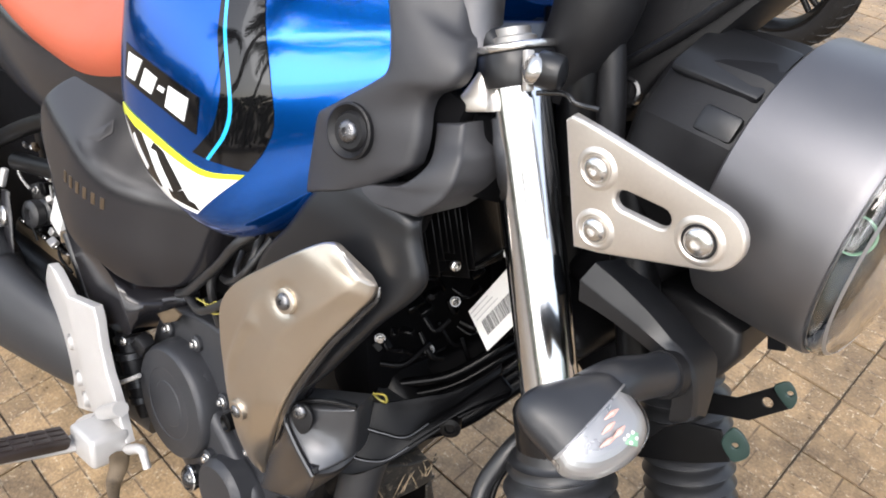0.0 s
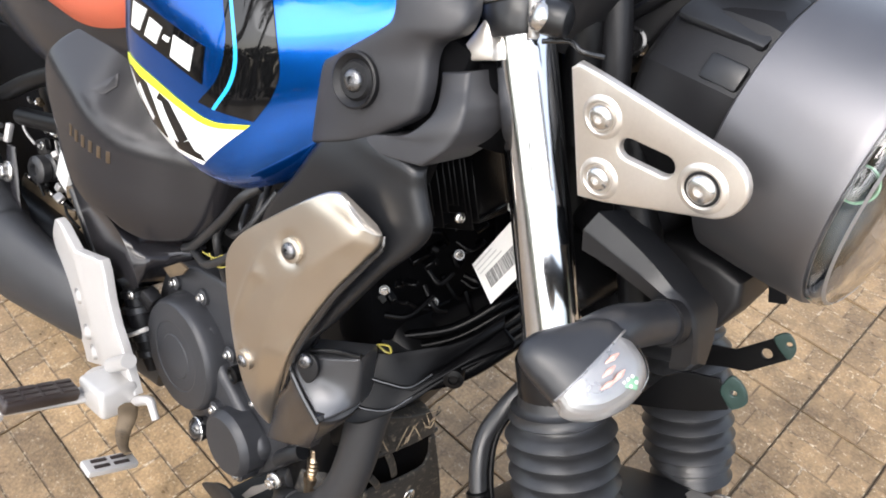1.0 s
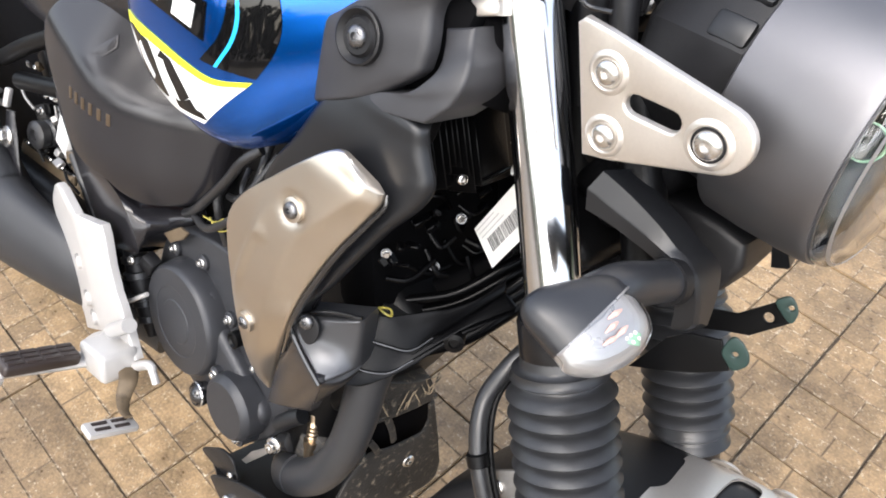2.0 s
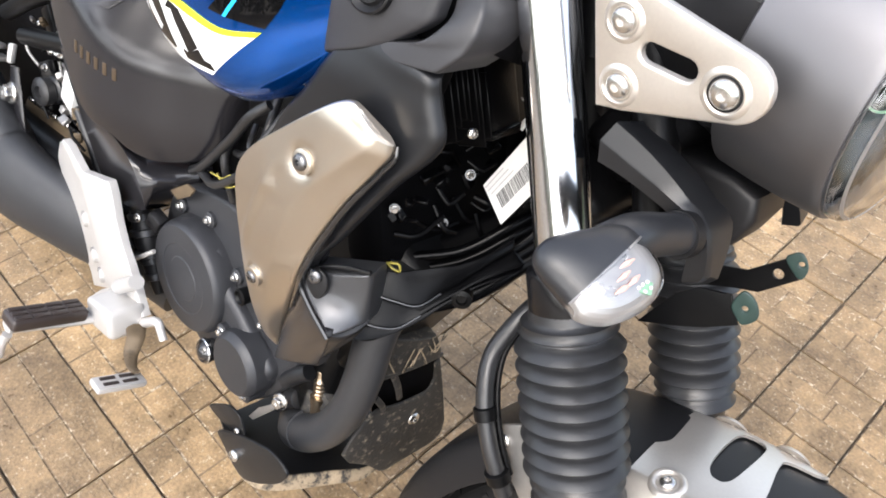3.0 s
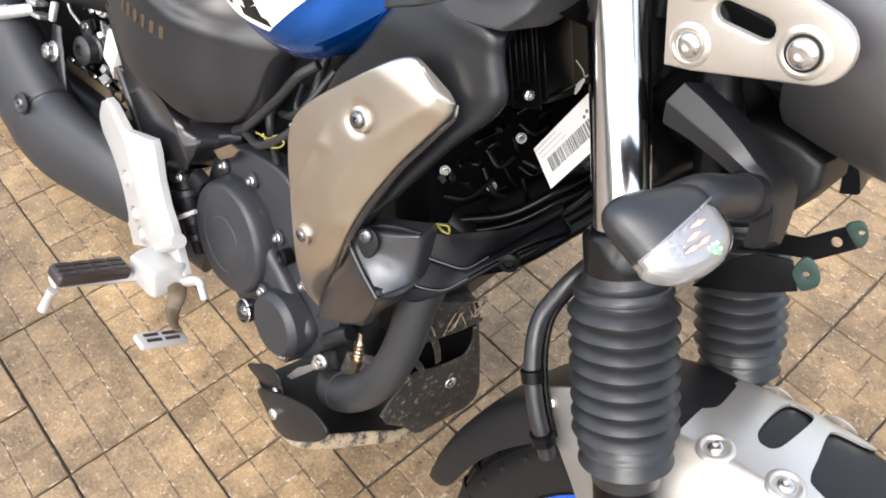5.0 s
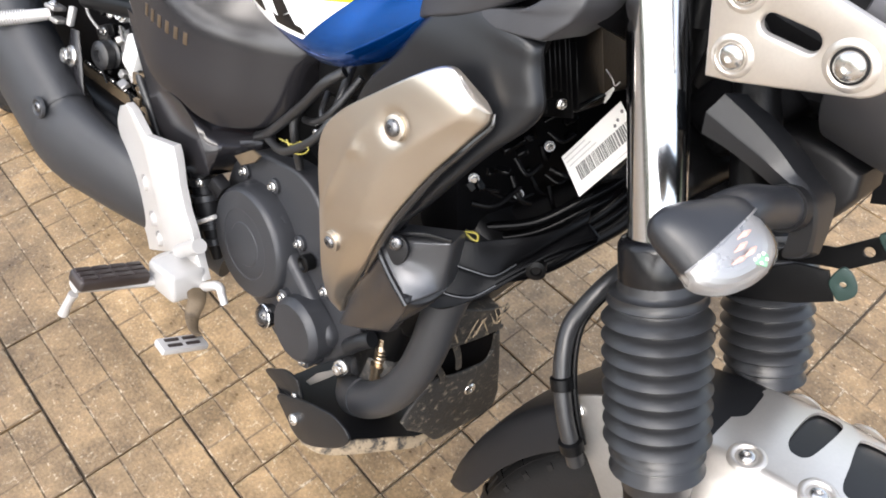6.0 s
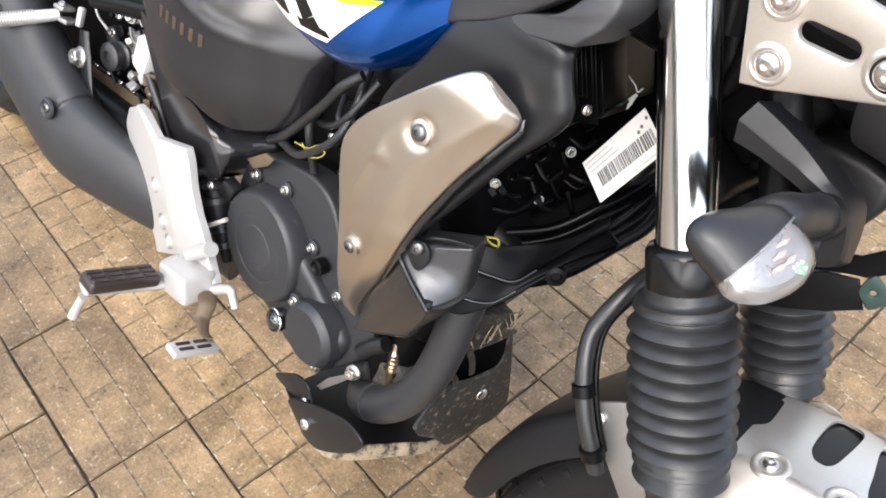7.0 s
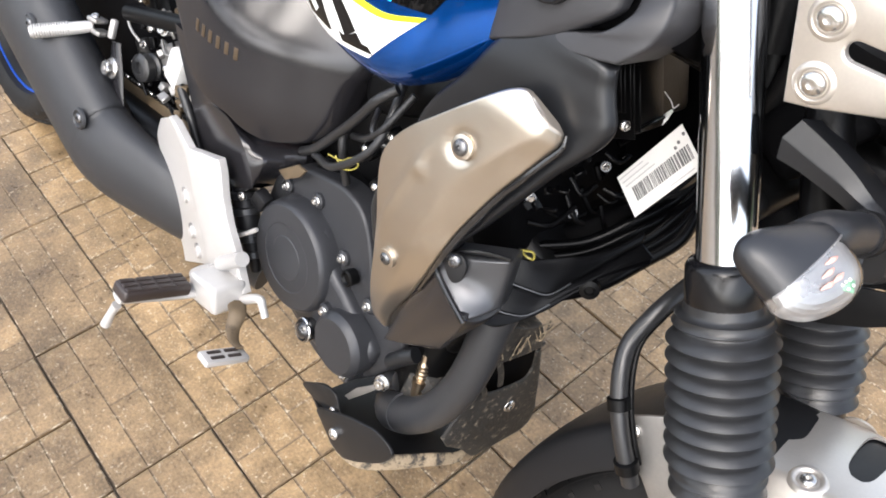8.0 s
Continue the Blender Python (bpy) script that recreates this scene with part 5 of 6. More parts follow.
part("upper_yoke", box((0.06, 0.22, 0.022), pose(-0.345, 0, 0.955, 0, 27, 0), 0.008, 3), PLASTIC, bike, "black upper fork yoke")
part("yoke_cover", box((0.056, 0.07, 0.046), pose(-0.245, 0.0, 0.765, 0, 27, 0), 0.012, 3), SHADE_BLACK, bike, "black cover under the lower yoke")
part("far_engine_side", plate([(-0.506, 0.770), (-0.405, 0.818), (-0.343, 0.720), (-0.350, 0.696), (-0.387, 0.657), (-0.430, 0.636)], 0.008, SIDE(0.104), 0.002), SHADE_BLACK, bike, "black far side of the engine bay")
# Filler boxes added in black so the inside reads as shade.
part("inner_filler", join(box((0.34, 0.12, 0.26), pose(-0.76, 0.03, 0.60), 0.03), box((0.30, 0.10, 0.05), pose(-0.55, 0.0, 0.70, 0, -25, 0), 0.02), box((0.22, 0.12, 0.14), pose(-0.42, 0.02, 0.90, 0, 0, 0), 0.03)), BLACK_METAL, bike, "black filler boxes inside the frame")

# exhaust header, guard
pipe = part("exhaust_pipe", sweep([(-0.400, -0.05, 0.62), (-0.404, -0.068, 0.54), (-0.404, -0.072, 0.480), (-0.412, -0.072, 0.428), (-0.432, -0.072, 0.376), (-0.461, -0.070, 0.337), (-0.490, -0.060, 0.313), (-0.512, -0.036, 0.300), (-0.525, 0.0, 0.295), (-0.53, 0.05, 0.29)], [0.0205, 0.0205, 0.0205, 0.0205, 0.021, 0.0225, 0.0245, 0.0255, 0.0255, 0.025], 56, 28), PIPE, bike, "matt black exhaust header pipe")
part("pipe_cuff", sweep([(-0.470, -0.068, 0.330), (-0.490, -0.060, 0.313), (-0.506, -0.044, 0.304)], [0.0245, 0.0262, 0.0268], 14, 28), PIPE, pipe)
part("sensor", lathe([(0.0085, 0.0000), (0.0085, 0.0192), (0.0100, 0.0198), (0.0100, 0.0281), (0.0065, 0.0294), (0.0065, 0.0301), (0.0075, 0.0313), (0.0075, 0.0333), (0.0062, 0.0345), (0.0065, 0.0358), (0.0075, 0.0371), (0.0075, 0.0390), (0.0062, 0.0403), (0.0065, 0.0416), (0.0075, 0.0429), (0.0075, 0.0448), (0.0062, 0.0460), (0.0065, 0.0473), (0.0075, 0.0486), (0.0075, 0.0505), (0.0062, 0.0518), (0.0048, 0.0550), (0.0048, 0.0640), (0.0030, 0.0659), (0.0000, 0.0659)], (-0.467, -0.060, 0.357), (-0.114, 0.000, 0.993), 14), BRASS, pipe, "brass exhaust sensor")
guard = part("engine_guard", panel([(-0.414, -0.060, 0.337), (-0.413, -0.053, 0.360), (-0.412, -0.041, 0.381), (-0.411, -0.024, 0.395), (-0.408, 0.002, 0.390), (-0.405, 0.030, 0.390), (-0.403, 0.050, 0.394), (-0.403, 0.055, 0.413)],
                                   [(-0.413, -0.046, 0.316), (-0.410, -0.015, 0.293), (-0.407, 0.013, 0.265), (-0.404, 0.037, 0.268), (-0.402, 0.064, 0.271), (-0.399, 0.088, 0.277), (-0.398, 0.102, 0.289), (-0.398, 0.100, 0.318)], 0.003, 0.003, 48, 14, 0.001, (1, -0.1, 0)), MUDDY, bike, "mud splashed black engine guard")
part("guard_edge", panel([(-0.403, 0.055, 0.409), (-0.403, 0.051, 0.425), (-0.403, 0.047, 0.439)], [(-0.398, 0.101, 0.315), (-0.400, 0.078, 0.380), (-0.403, 0.054, 0.443)], 0.001, 0.003, 14, 6, 0.001, (1, -0.1, 0)), MUDDY, guard)
part("guard_flap", plate([(-0.549, 0.294), (-0.522, 0.316), (-0.493, 0.335), (-0.470, 0.347), (-0.452, 0.355), (-0.430, 0.355), (-0.421, 0.347), (-0.430, 0.325), (-0.450, 0.302), (-0.470, 0.282), (-0.491, 0.268), (-0.512, 0.270), (-0.537, 0.284)], 0.003, SIDE(-0.131), 0.001, 52), PLASTIC, guard, "leaf-shaped black guard flap")
part("guard_tab", plate([(-0.619, 0.253), (-0.600, 0.272), (-0.584, 0.286), (-0.570, 0.292), (-0.556, 0.292), (-0.545, 0.281), (-0.539, 0.271), (-0.552, 0.262), (-0.568, 0.255), (-0.598, 0.250)], 0.003, SIDE(-0.097), 0.001, 40), PLASTIC, guard, "black guard tab")
LIP = [(-0.520, -0.130, 0.262), (-0.490, -0.134, 0.266), (-0.462, -0.128, 0.272), (-0.441, -0.102, 0.276), (-0.420, -0.058, 0.277), (-0.408, -0.022, 0.272), (-0.410, 0.004, 0.270)]
part("guard_lip", panel([(x - 0.006, y + 0.004, z + 0.018 - 0.003 * abs(k - 3)) for k, (x, y, z) in enumerate(LIP)], LIP, 0.002, 0.003, 36, 6, 0.001, (0.6, -0.8, 0.2)), MUD, guard, "muddy lower lip of the guard")
# Dirt and shade inside the guard are both put into plain black.
part("guard_floor", panel([(x - 0.004, y + 0.004, z + 0.003) for x, y, z in LIP], [(-0.60, -0.095, 0.246), (-0.60, -0.06, 0.244), (-0.60, -0.03, 0.243), (-0.60, 0.0, 0.242), (-0.59, 0.04, 0.240), (-0.57, 0.08, 0.238), (-0.55, 0.12, 0.236)], 0.0, 0.004, 30, 10, 0.001, (0, 0, 1)), PLASTIC_DULL, guard, "guard floor coloured dark for shade and dirt")
screw((-0.509, -0.137, 0.292), (0, -1, 0.1), 0.0075, guard)
screw((-0.552, -0.103, 0.270), (0, -1, 0.1), 0.005, guard)
part("washer", lathe([(0.0135, -0.002), (0.0135, 0.0008), (0.011, 0.0014), (0.0, 0.0014)], (-0.406, 0.037, 0.353), (1, -0.2, 0.1), 26), MUDDY, guard)
part("washer", lathe([(0.0125, -0.002), (0.0125, 0.0008), (0.008, 0.0014), (0.0, 0.0014)], (-0.404, 0.037, 0.353), (1, -0.2, 0.1), 24), DULL_STEEL, guard)
screw((-0.4030, 0.037, 0.353), (1, -0.2, 0.1), 0.0088, guard)
for a, b, r in (((-0.412, -0.034, 0.449), (-0.403, 0.054, 0.451), 0.0035), ((-0.410, -0.016, 0.449), (-0.408, 0.005, 0.402), 0.0045), ((-0.411, -0.033, 0.419), (-0.410, -0.015, 0.392), 0.004), ((-0.412, -0.036, 0.502), (-0.409, -0.011, 0.446), 0.003), ((-0.411, -0.033, 0.480), (-0.409, -0.008, 0.479), 0.003)):
    part("guard_strut", sweep([a, Vector(a).lerp(Vector(b), 0.5) + Vector((0.002, 0, 0.001)), b], r, 8, 8, 0.5, (1, 0, 0)), MUDDY, guard)
# A near-black sheet stands for the shade inside this opening.
part("guard_back", panel([(-0.432, -0.036, 0.472), (-0.431, -0.025, 0.433), (-0.429, -0.012, 0.381), (-0.428, -0.001, 0.336)], [(-0.421, 0.072, 0.436), (-0.420, 0.082, 0.400), (-0.419, 0.094, 0.354), (-0.418, 0.105, 0.318)], 0.0, 0.004, 12, 8, 0.001, (1, -0.1, 0)), SHADE_BLACK, guard, "shade-black sheet across the opening behind the guard struts")
part("mud_box", panel([(-0.412, -0.042, 0.514), (-0.412, -0.036, 0.490), (-0.411, -0.027, 0.450)], [(-0.405, 0.035, 0.488), (-0.404, 0.046, 0.470), (-0.403, 0.054, 0.451)], 0.006, 0.02, 20, 12, 0.003, (1, -0.1, 0)), MUDDY, guard, "mud caked bracket box")
for k in range(9):
    y = random.uniform(-0.03, 0.035)
    cable([(-0.404, y, 0.455 + random.uniform(0, 0.02)), (-0.398, y + random.uniform(-0.02, 0.02), 0.472 + random.uniform(-0.015, 0.02)), (-0.404, y + random.uniform(-0.02, 0.02), 0.49)], 0.0008, guard, MUD, "wire", 12)
part("sump", box((0.16, 0.13, 0.10), pose(-0.53, 0.0, 0.37, 0, 20, 0), 0.02), MUDDY, engine, "muddy black engine underside")
part("drain_pipe", sweep([(-0.520, -0.074, 0.331), (-0.502, -0.058, 0.355), (-0.488, -0.040, 0.378), (-0.477, -0.020, 0.403)], 0.0088, 14, 14), RUBBER, bike, "black rubber oil line")
part("line_cuff", lathe([(0.0095, -0.010), (0.0130, -0.008), (0.0130, 0.008), (0.0095, 0.010)], (-0.505, -0.062, 0.352), (0.8, 0.1, 0.5), 20), RUBBER, bike)
hex_bolt((-0.501, -0.088, 0.363), (0.2, -1, 0.1), 0.0075, bike)
part("stub_pipe", sweep([(-0.501, -0.085, 0.396), (-0.487, -0.082, 0.415), (-0.475, -0.078, 0.428)], 0.0095, 10, 14), PLASTIC, bike, "short black hose stub")
part("line_strap", plate([(-0.553, 0.288), (-0.544, 0.290), (-0.517, 0.329), (-0.505, 0.348), (-0.515, 0.345), (-0.538, 0.317)], 0.002, SIDE(-0.086), 0.0006), DULL_STEEL, bike, "grey steel strap")

# ---- foot rest, pedal, right hanger ----
hanger = part("footrest_hanger", plate([(-0.935, 0.481), (-0.918, 0.481), (-0.880, 0.464), (-0.810, 0.491), (-0.801, 0.478), (-0.789, 0.444), (-0.771, 0.414), (-0.760, 0.404), (-0.743, 0.384), (-0.734, 0.369), (-0.717, 0.345), (-0.748, 0.318), (-0.801, 0.269), (-0.838, 0.252), (-0.842, 0.280), (-0.805, 0.330), (-0.834, 0.366), (-0.857, 0.391), (-0.870, 0.421), (-0.888, 0.446), (-0.919, 0.469)], 0.012,
                                         SIDE(-0.130), 0.003), WHITE_ALLOY, bike, "pale silver alloy footrest hanger")
part("hanger_flange", panel([(-1.015, -0.110, 0.428), (-1.023, -0.110, 0.398), (-1.013, -0.110, 0.376), (-0.990, -0.110, 0.337), (-0.964, -0.110, 0.299), (-0.955, -0.110, 0.284), (-0.929, -0.110, 0.261), (-0.917, -0.110, 0.238)],
                            [(-0.933, -0.1365, 0.480), (-0.917, -0.1365, 0.469), (-0.886, -0.1365, 0.446), (-0.868, -0.1365, 0.421), (-0.855, -0.1365, 0.391), (-0.832, -0.1365, 0.366), (-0.813, -0.1365, 0.337), (-0.800, -0.1365, 0.328)], 0.001, 0.008, 40, 10, 0.002), WHITE_ALLOY, hanger, "bevelled outer flange of the hanger")
for x, z in ((-0.900, 0.385), (-0.875, 0.341), (-0.855, 0.320)):
    part("hanger_boss", lathe([(0.0105, -0.006), (0.0100, 0.002), (0.0080, 0.0036), (0.0, 0.004)], (x + 0.004, -0.130, z - 0.008), (-0.3, -1, 0.0), 24), WHITE_ALLOY, hanger)
    part("hanger_slot", lathe([(0.0036, -0.002), (0.0036, 0.0012), (0.0026, 0.0014), (0.0, 0.0004)], (x, -0.1315, z), (-0.3, -1, 0.1), 16), DULL_STEEL, hanger)
part("peg_mount", box((0.062, 0.05, 0.040), pose(-0.749, -0.158, 0.335, 0, -14, 0), 0.007, 3), WHITE_ALLOY, hanger)
part("pivot_pin", sweep([(-0.765, -0.148, 0.362), (-0.741, -0.149, 0.384), (-0.718, -0.150, 0.405)], 0.0095, 8, 16), WHITE_ALLOY, hanger)
part("return_spring", sweep([(-0.826, -0.146, 0.295), (-0.803, -0.147, 0.318), (-0.779, -0.148, 0.340)], [0.0085, 0.0100, 0.0085], 12, 14), WHITE_ALLOY, hanger, "pale footpeg return spring")
part("master_cylinder", sweep([(-0.825, -0.092, 0.44), (-0.80, -0.092, 0.395), (-0.78, -0.092, 0.36), (-0.765, -0.092, 0.33)], [0.014, 0.017, 0.013, 0.007], 14, 14), PLASTIC_DULL, hanger, "black rear brake cylinder")
for q, r in ((0.15, 0.0185), (0.32, 0.0200), (0.38, 0.0165), (0.55, 0.0195), (0.62, 0.0165), (0.8, 0.0150)):
    p = Vector((-0.825, -0.092, 0.44)).lerp(Vector((-0.765, -0.092, 0.33)), q)
    part("cylinder_collar", lathe([(r - 0.004, -0.0055), (r, -0.004), (r, 0.004), (r - 0.004, 0.0055)], p, (0.48, 0, -0.88), 22), RUBBER, hanger)
hex_bolt((-0.848, -0.112, 0.410), (0.1, -1, 0.1), 0.007, hanger)
screw((-0.798, -0.108, 0.436), (0.2, -1, 0.2), 0.006, hanger)
cable([(-0.825, -0.118, 0.372), (-0.80, -0.118, 0.372), (-0.775, -0.116, 0.392), (-0.755, -0.108, 0.412)], 0.003, hanger, WHITE_ALLOY, "brake_rod", 16)
part("plug", box((0.022, 0.018, 0.026), pose(-0.768, -0.098, 0.448, 10, 25, 15), 0.004), PLASTIC_DULL, hanger)
part("bracket_plate", plate([(-0.754, 0.500), (-0.720, 0.529), (-0.703, 0.530), (-0.712, 0.516), (-0.738, 0.496)], 0.003, SIDE(-0.088), 0.0008), RUST, hanger, "brown cable bracket")
peg = part("footpeg", sweep([(-0.772, -0.176, 0.321), (-0.772, -0.228, 0.334), (-0.772, -0.279, 0.347)], [0.014, 0.013, 0.011], 12, 12, 0.5), WHITE_ALLOY, hanger, "alloy footpeg with a ribbed rubber pad")
PEG = pose(-0.772, -0.234, 0.346, -14.0, 0, 2)
part("rubber_pad", box((0.031, 0.092, 0.017), PEG, 0.005, 3), PEG_RUBBER, peg, "ribbed brown-black footpeg rubber")
for k in range(3):
    for j in range(4):
        part("pad_rib", box((0.0065, 0.019, 0.003), PEG @ pose(-0.009 + 0.009 * k, -0.033 + 0.022 * j, 0.0085), 0.0012), PEG_RUBBER, peg)
part("peg_feeler", sweep([(-0.772, -0.279, 0.335), (-0.776, -0.284, 0.320), (-0.780, -0.289, 0.300)], [0.006, 0.005, 0.0065], 8, 10), WHITE_ALLOY, peg)
pedal = part("brake_pedal", sweep([(-0.716, -0.150, 0.335), (-0.698, -0.160, 0.335), (-0.689, -0.170, 0.322), (-0.668, -0.180, 0.322), (-0.649, -0.184, 0.330)], [0.012, 0.011, 0.009, 0.006, 0.005], 26, 10, 0.35), RUST, hanger, "steel rear brake pedal")
PAD = pose(-0.648, -0.206, 0.3265, -17, 0, 0)
part("pedal_pad", box((0.023, 0.062, 0.009), PAD, 0.003), WHITE_ALLOY, pedal)
for k in range(2):
    for j in range(2):
        part("pedal_slot", box((0.0052, 0.019, 0.003), PAD @ pose(-0.005 + 0.0095 * k, -0.013 + 0.024 * j, 0.0042), 0.001), PEG_RUBBER, pedal)
part("stop_lever", sweep([(-0.723, -0.140, 0.330), (-0.686, -0.140, 0.362), (-0.676, -0.140, 0.356), (-0.668, -0.140, 0.346)], [0.007, 0.006, 0.005, 0.005], 14, 10), WHITE_ALLOY, hanger)

# ---- muffler, swingarm, rear wheel ----
muffler = part("muffler", sweep([(-0.80, -0.045, 0.283), (-0.88, -0.070, 0.302), (-0.97, -0.103, 0.314), (-1.08, -0.130, 0.318), (-1.13, -0.136, 0.321), (-1.17, -0.139, 0.338), (-1.34, -0.15, 0.425), (-1.55, -0.17, 0.55)],
                                [0.037, 0.046, 0.060, 0.074, 0.080, 0.083, 0.088, 0.09], 48, 28, 0.62, (0, 1, 0)), PIPE, bike, "large matt black muffler", angle=75)
for p in ((-1.1219, -0.1945, 0.3785), (-1.279, -0.2030, 0.455)):
    part("socket", lathe([(0.0165, -0.016), (0.0150, -0.0125), (0.0125, -0.0115), (0.0105, -0.0140), (0.0, -0.0140)], p, (0.1, -1, 0.15), 26), PIPE, muffler)
    screw(Vector(p) + Vector((0, 0.0135, 0)), (0.1, -1, 0.15), 0.0075, muffler, DARK_SCREW)
hex_bolt((-1.148, -0.121, 0.4395), (0, -1, 0.2), 0.012, bike, name="hanger_bolt")
part("muffler_stay", sweep([(-1.160, -0.110, 0.475), (-1.148, -0.114, 0.440), (-1.128, -0.118, 0.395), (-1.118, -0.118, 0.375)], [0.014, 0.021, 0.013, 0.010], 12, 12, 0.3, (0, 1, 0)), COVER, bike, "grey muffler stay")
part("swingarm", sweep([(-0.86, -0.06, 0.37), (-1.05, -0.075, 0.37), (-1.33, -0.085, 0.33)], [0.03, 0.032, 0.03], 16, 14, 0.6), BLACK_METAL, bike, "black swingarm")
part("rear_guard", panel([(-0.95, -0.062, 0.425), (-1.018, -0.064, 0.414), (-1.12, -0.066, 0.397), (-1.24, -0.068, 0.378)], [(-0.95, -0.062, 0.372), (-1.018, -0.064, 0.360), (-1.12, -0.066, 0.338), (-1.24, -0.068, 0.31)], 0.004, 0.004, 16, 8, 0.003), RUST, bike, "brown rusty inner guard")
wheel(bike, Vector((-1.80, 0.0, 0.31)), big=0.31, wide=0.135, name="rear_wheel")
# Backing added behind the linkages so the space reads dark.
part("rear_backing", box((0.56, 0.02, 0.36), pose(-1.10, 0.03, 0.57), 0.008), SHADE_BLACK, bike, "added shade-black backing behind the linkages")
part("inner_guard", plate([(-1.02, 0.60), (-1.02, 0.40), (-1.06, 0.24), (-1.29, 0.17), (-1.54, 0.11), (-1.75, 0.11), (-1.75, 0.50), (-1.30, 0.60)], 0.006, pose(0, -0.038, 0, 90), 0.002), SHADE_BLACK, bike, "black rear inner mudguard")
part("rubber_bush", lathe([(0.019, -0.03), (0.021, -0.012), (0.017, -0.008), (0.021, -0.004), (0.021, 0.008), (0.016, 0.012), (0.009, 0.012), (0.008, 0.006), (0, 0.006)], (-1.118, -0.085, 0.452), (0.15, -1, 0.1), 26), RUBBER, bike, "black ribbed muffler mount")
part("rear_casting", box((0.06, 0.04, 0.05), pose(-1.075, -0.05, 0.475, 10, 25, 5), 0.012, 3), DULL_STEEL, bike, "grey cast linkage end")
part("shock_spring", join(*[lathe([(0.028, -0.005), (0.033, 0.0), (0.028, 0.005), (0.024, 0.0), (0.028, -0.005)], (-0.985 - 0.006 * k, -0.02, 0.53 + 0.017 * k), (-0.3, 0, 1), 20) for k in range(9)]), BLACK_METAL, bike, "rear shock spring")
rear_peg = part("passenger_peg", sweep([(-1.212, -0.122, 0.477), (-1.228, -0.155, 0.467), (-1.248, -0.200, 0.456)], [0.0085, 0.0098, 0.0090], 20, 14), WHITE_ALLOY, bike, "ribbed alloy passenger footpeg")
for k in range(14):
    part("peg_rib", lathe([(0.0092, -0.0014), (0.0112, -0.0007), (0.0112, 0.0007), (0.0092, 0.0014)], Vector((-1.2275, -0.153, 0.4675)).lerp(Vector((-1.246, -0.196, 0.457)), k / 13), (-0.37, -0.9, -0.22), 16), WHITE_ALLOY, rear_peg)
part("peg_bracket", box((0.020, 0.026, 0.008), pose(-1.207, -0.118, 0.489, -14, 0, 20), 0.003), DULL_STEEL, rear_peg, "grey steel peg clevis")
part("peg_bracket", box((0.020, 0.026, 0.008), pose(-1.203, -0.115, 0.470, -14, 0, 20), 0.003), DULL_STEEL, rear_peg)
part("peg_bracket", box((0.010, 0.010, 0.030), pose(-1.190, -0.102, 0.481, -14, 0, 20), 0.003), WHITE_ALLOY, rear_peg)
screw((-1.209, -0.121, 0.4935), (0.1, -0.4, 0.9), 0.0070, rear_peg)
part("rear_frame", sweep([(-0.86, -0.09, 0.62), (-1.0, -0.095, 0.575), (-1.14, -0.10, 0.53)], 0.013, 14, 12), BLACK_METAL, bike, "black rear frame tube")
part("rear_frame", sweep([(-0.95, -0.09, 0.68), (-1.10, -0.10, 0.60), (-1.20, -0.10, 0.54)], 0.012, 14, 12), BLACK_METAL, bike)
part("reservoir", box((0.035, 0.03, 0.055), pose(-1.012, -0.085, 0.505, 0, 20, 0), 0.006), WHITE_PLASTIC, bike, "white brake fluid reservoir")
cable([(-1.005, -0.09, 0.485), (-0.965, -0.092, 0.455), (-0.925, -0.09, 0.41), (-0.875, -0.09, 0.41), (-0.825, -0.092, 0.44)], 0.0065, bike, RUBBER, "rear_brake_hose", 24, "black rear brake hose")
for k in range(30):
    size = random.uniform(0.006, 0.018)
    p = (random.uniform(-1.19, -1.0), random.uniform(-0.09, -0.055), random.uniform(0.43, 0.545))
    if k % 3:
        part("linkage", box((size, size * random.uniform(0.5, 1.2), size * random.uniform(0.4, 1.5)), Matrix.Translation(p) @ pose(0, 0, 0, random.uniform(0, 90), random.uniform(0, 90), 0), 0.0015, 1), (RUST, DULL_STEEL, BLACK_METAL)[k % 5 % 3], bike)
    else:
        cable([p, Vector(p) + Vector((0.02, -0.004, random.uniform(-0.02, 0.02))), Vector(p) + Vector((0.045, 0.0, random.uniform(-0.03, 0.01)))], 0.0022, bike, (DULL_STEEL, BLACK_METAL)[k % 2], "wire", 12)
for k in range(16):
    size = (random.uniform(0.02, 0.06), random.uniform(0.02, 0.05), random.uniform(0.02, 0.05))
    part("linkage", box(size, pose(random.uniform(-1.20, -0.98), random.uniform(-0.05, 0.0), random.uniform(0.43, 0.56), random.uniform(0, 90), random.uniform(0, 90), 0), 0.004), (RUST, DULL_STEEL, BLACK_METAL, BLACK_METAL)[k % 4], bike)
for k in range(16):
    p = Vector((random.uniform(-1.19, -1.0), random.uniform(-0.075, -0.05), random.uniform(0.425, 0.54)))
    (hex_bolt if k % 2 else screw)(p, (0.2, -1, 0.3), random.uniform(0.004, 0.008), bike, name="link_bolt")
for k in range(26):
    part("chain_link", box((0.011, 0.006, 0.007), pose(-0.965 - 0.0102 * k, -0.068, 0.4275 - 0.00165 * k, 0, -9, 0), 0.002, 1), ZINC if k % 4 == 0 else BLACK_METAL, bike)

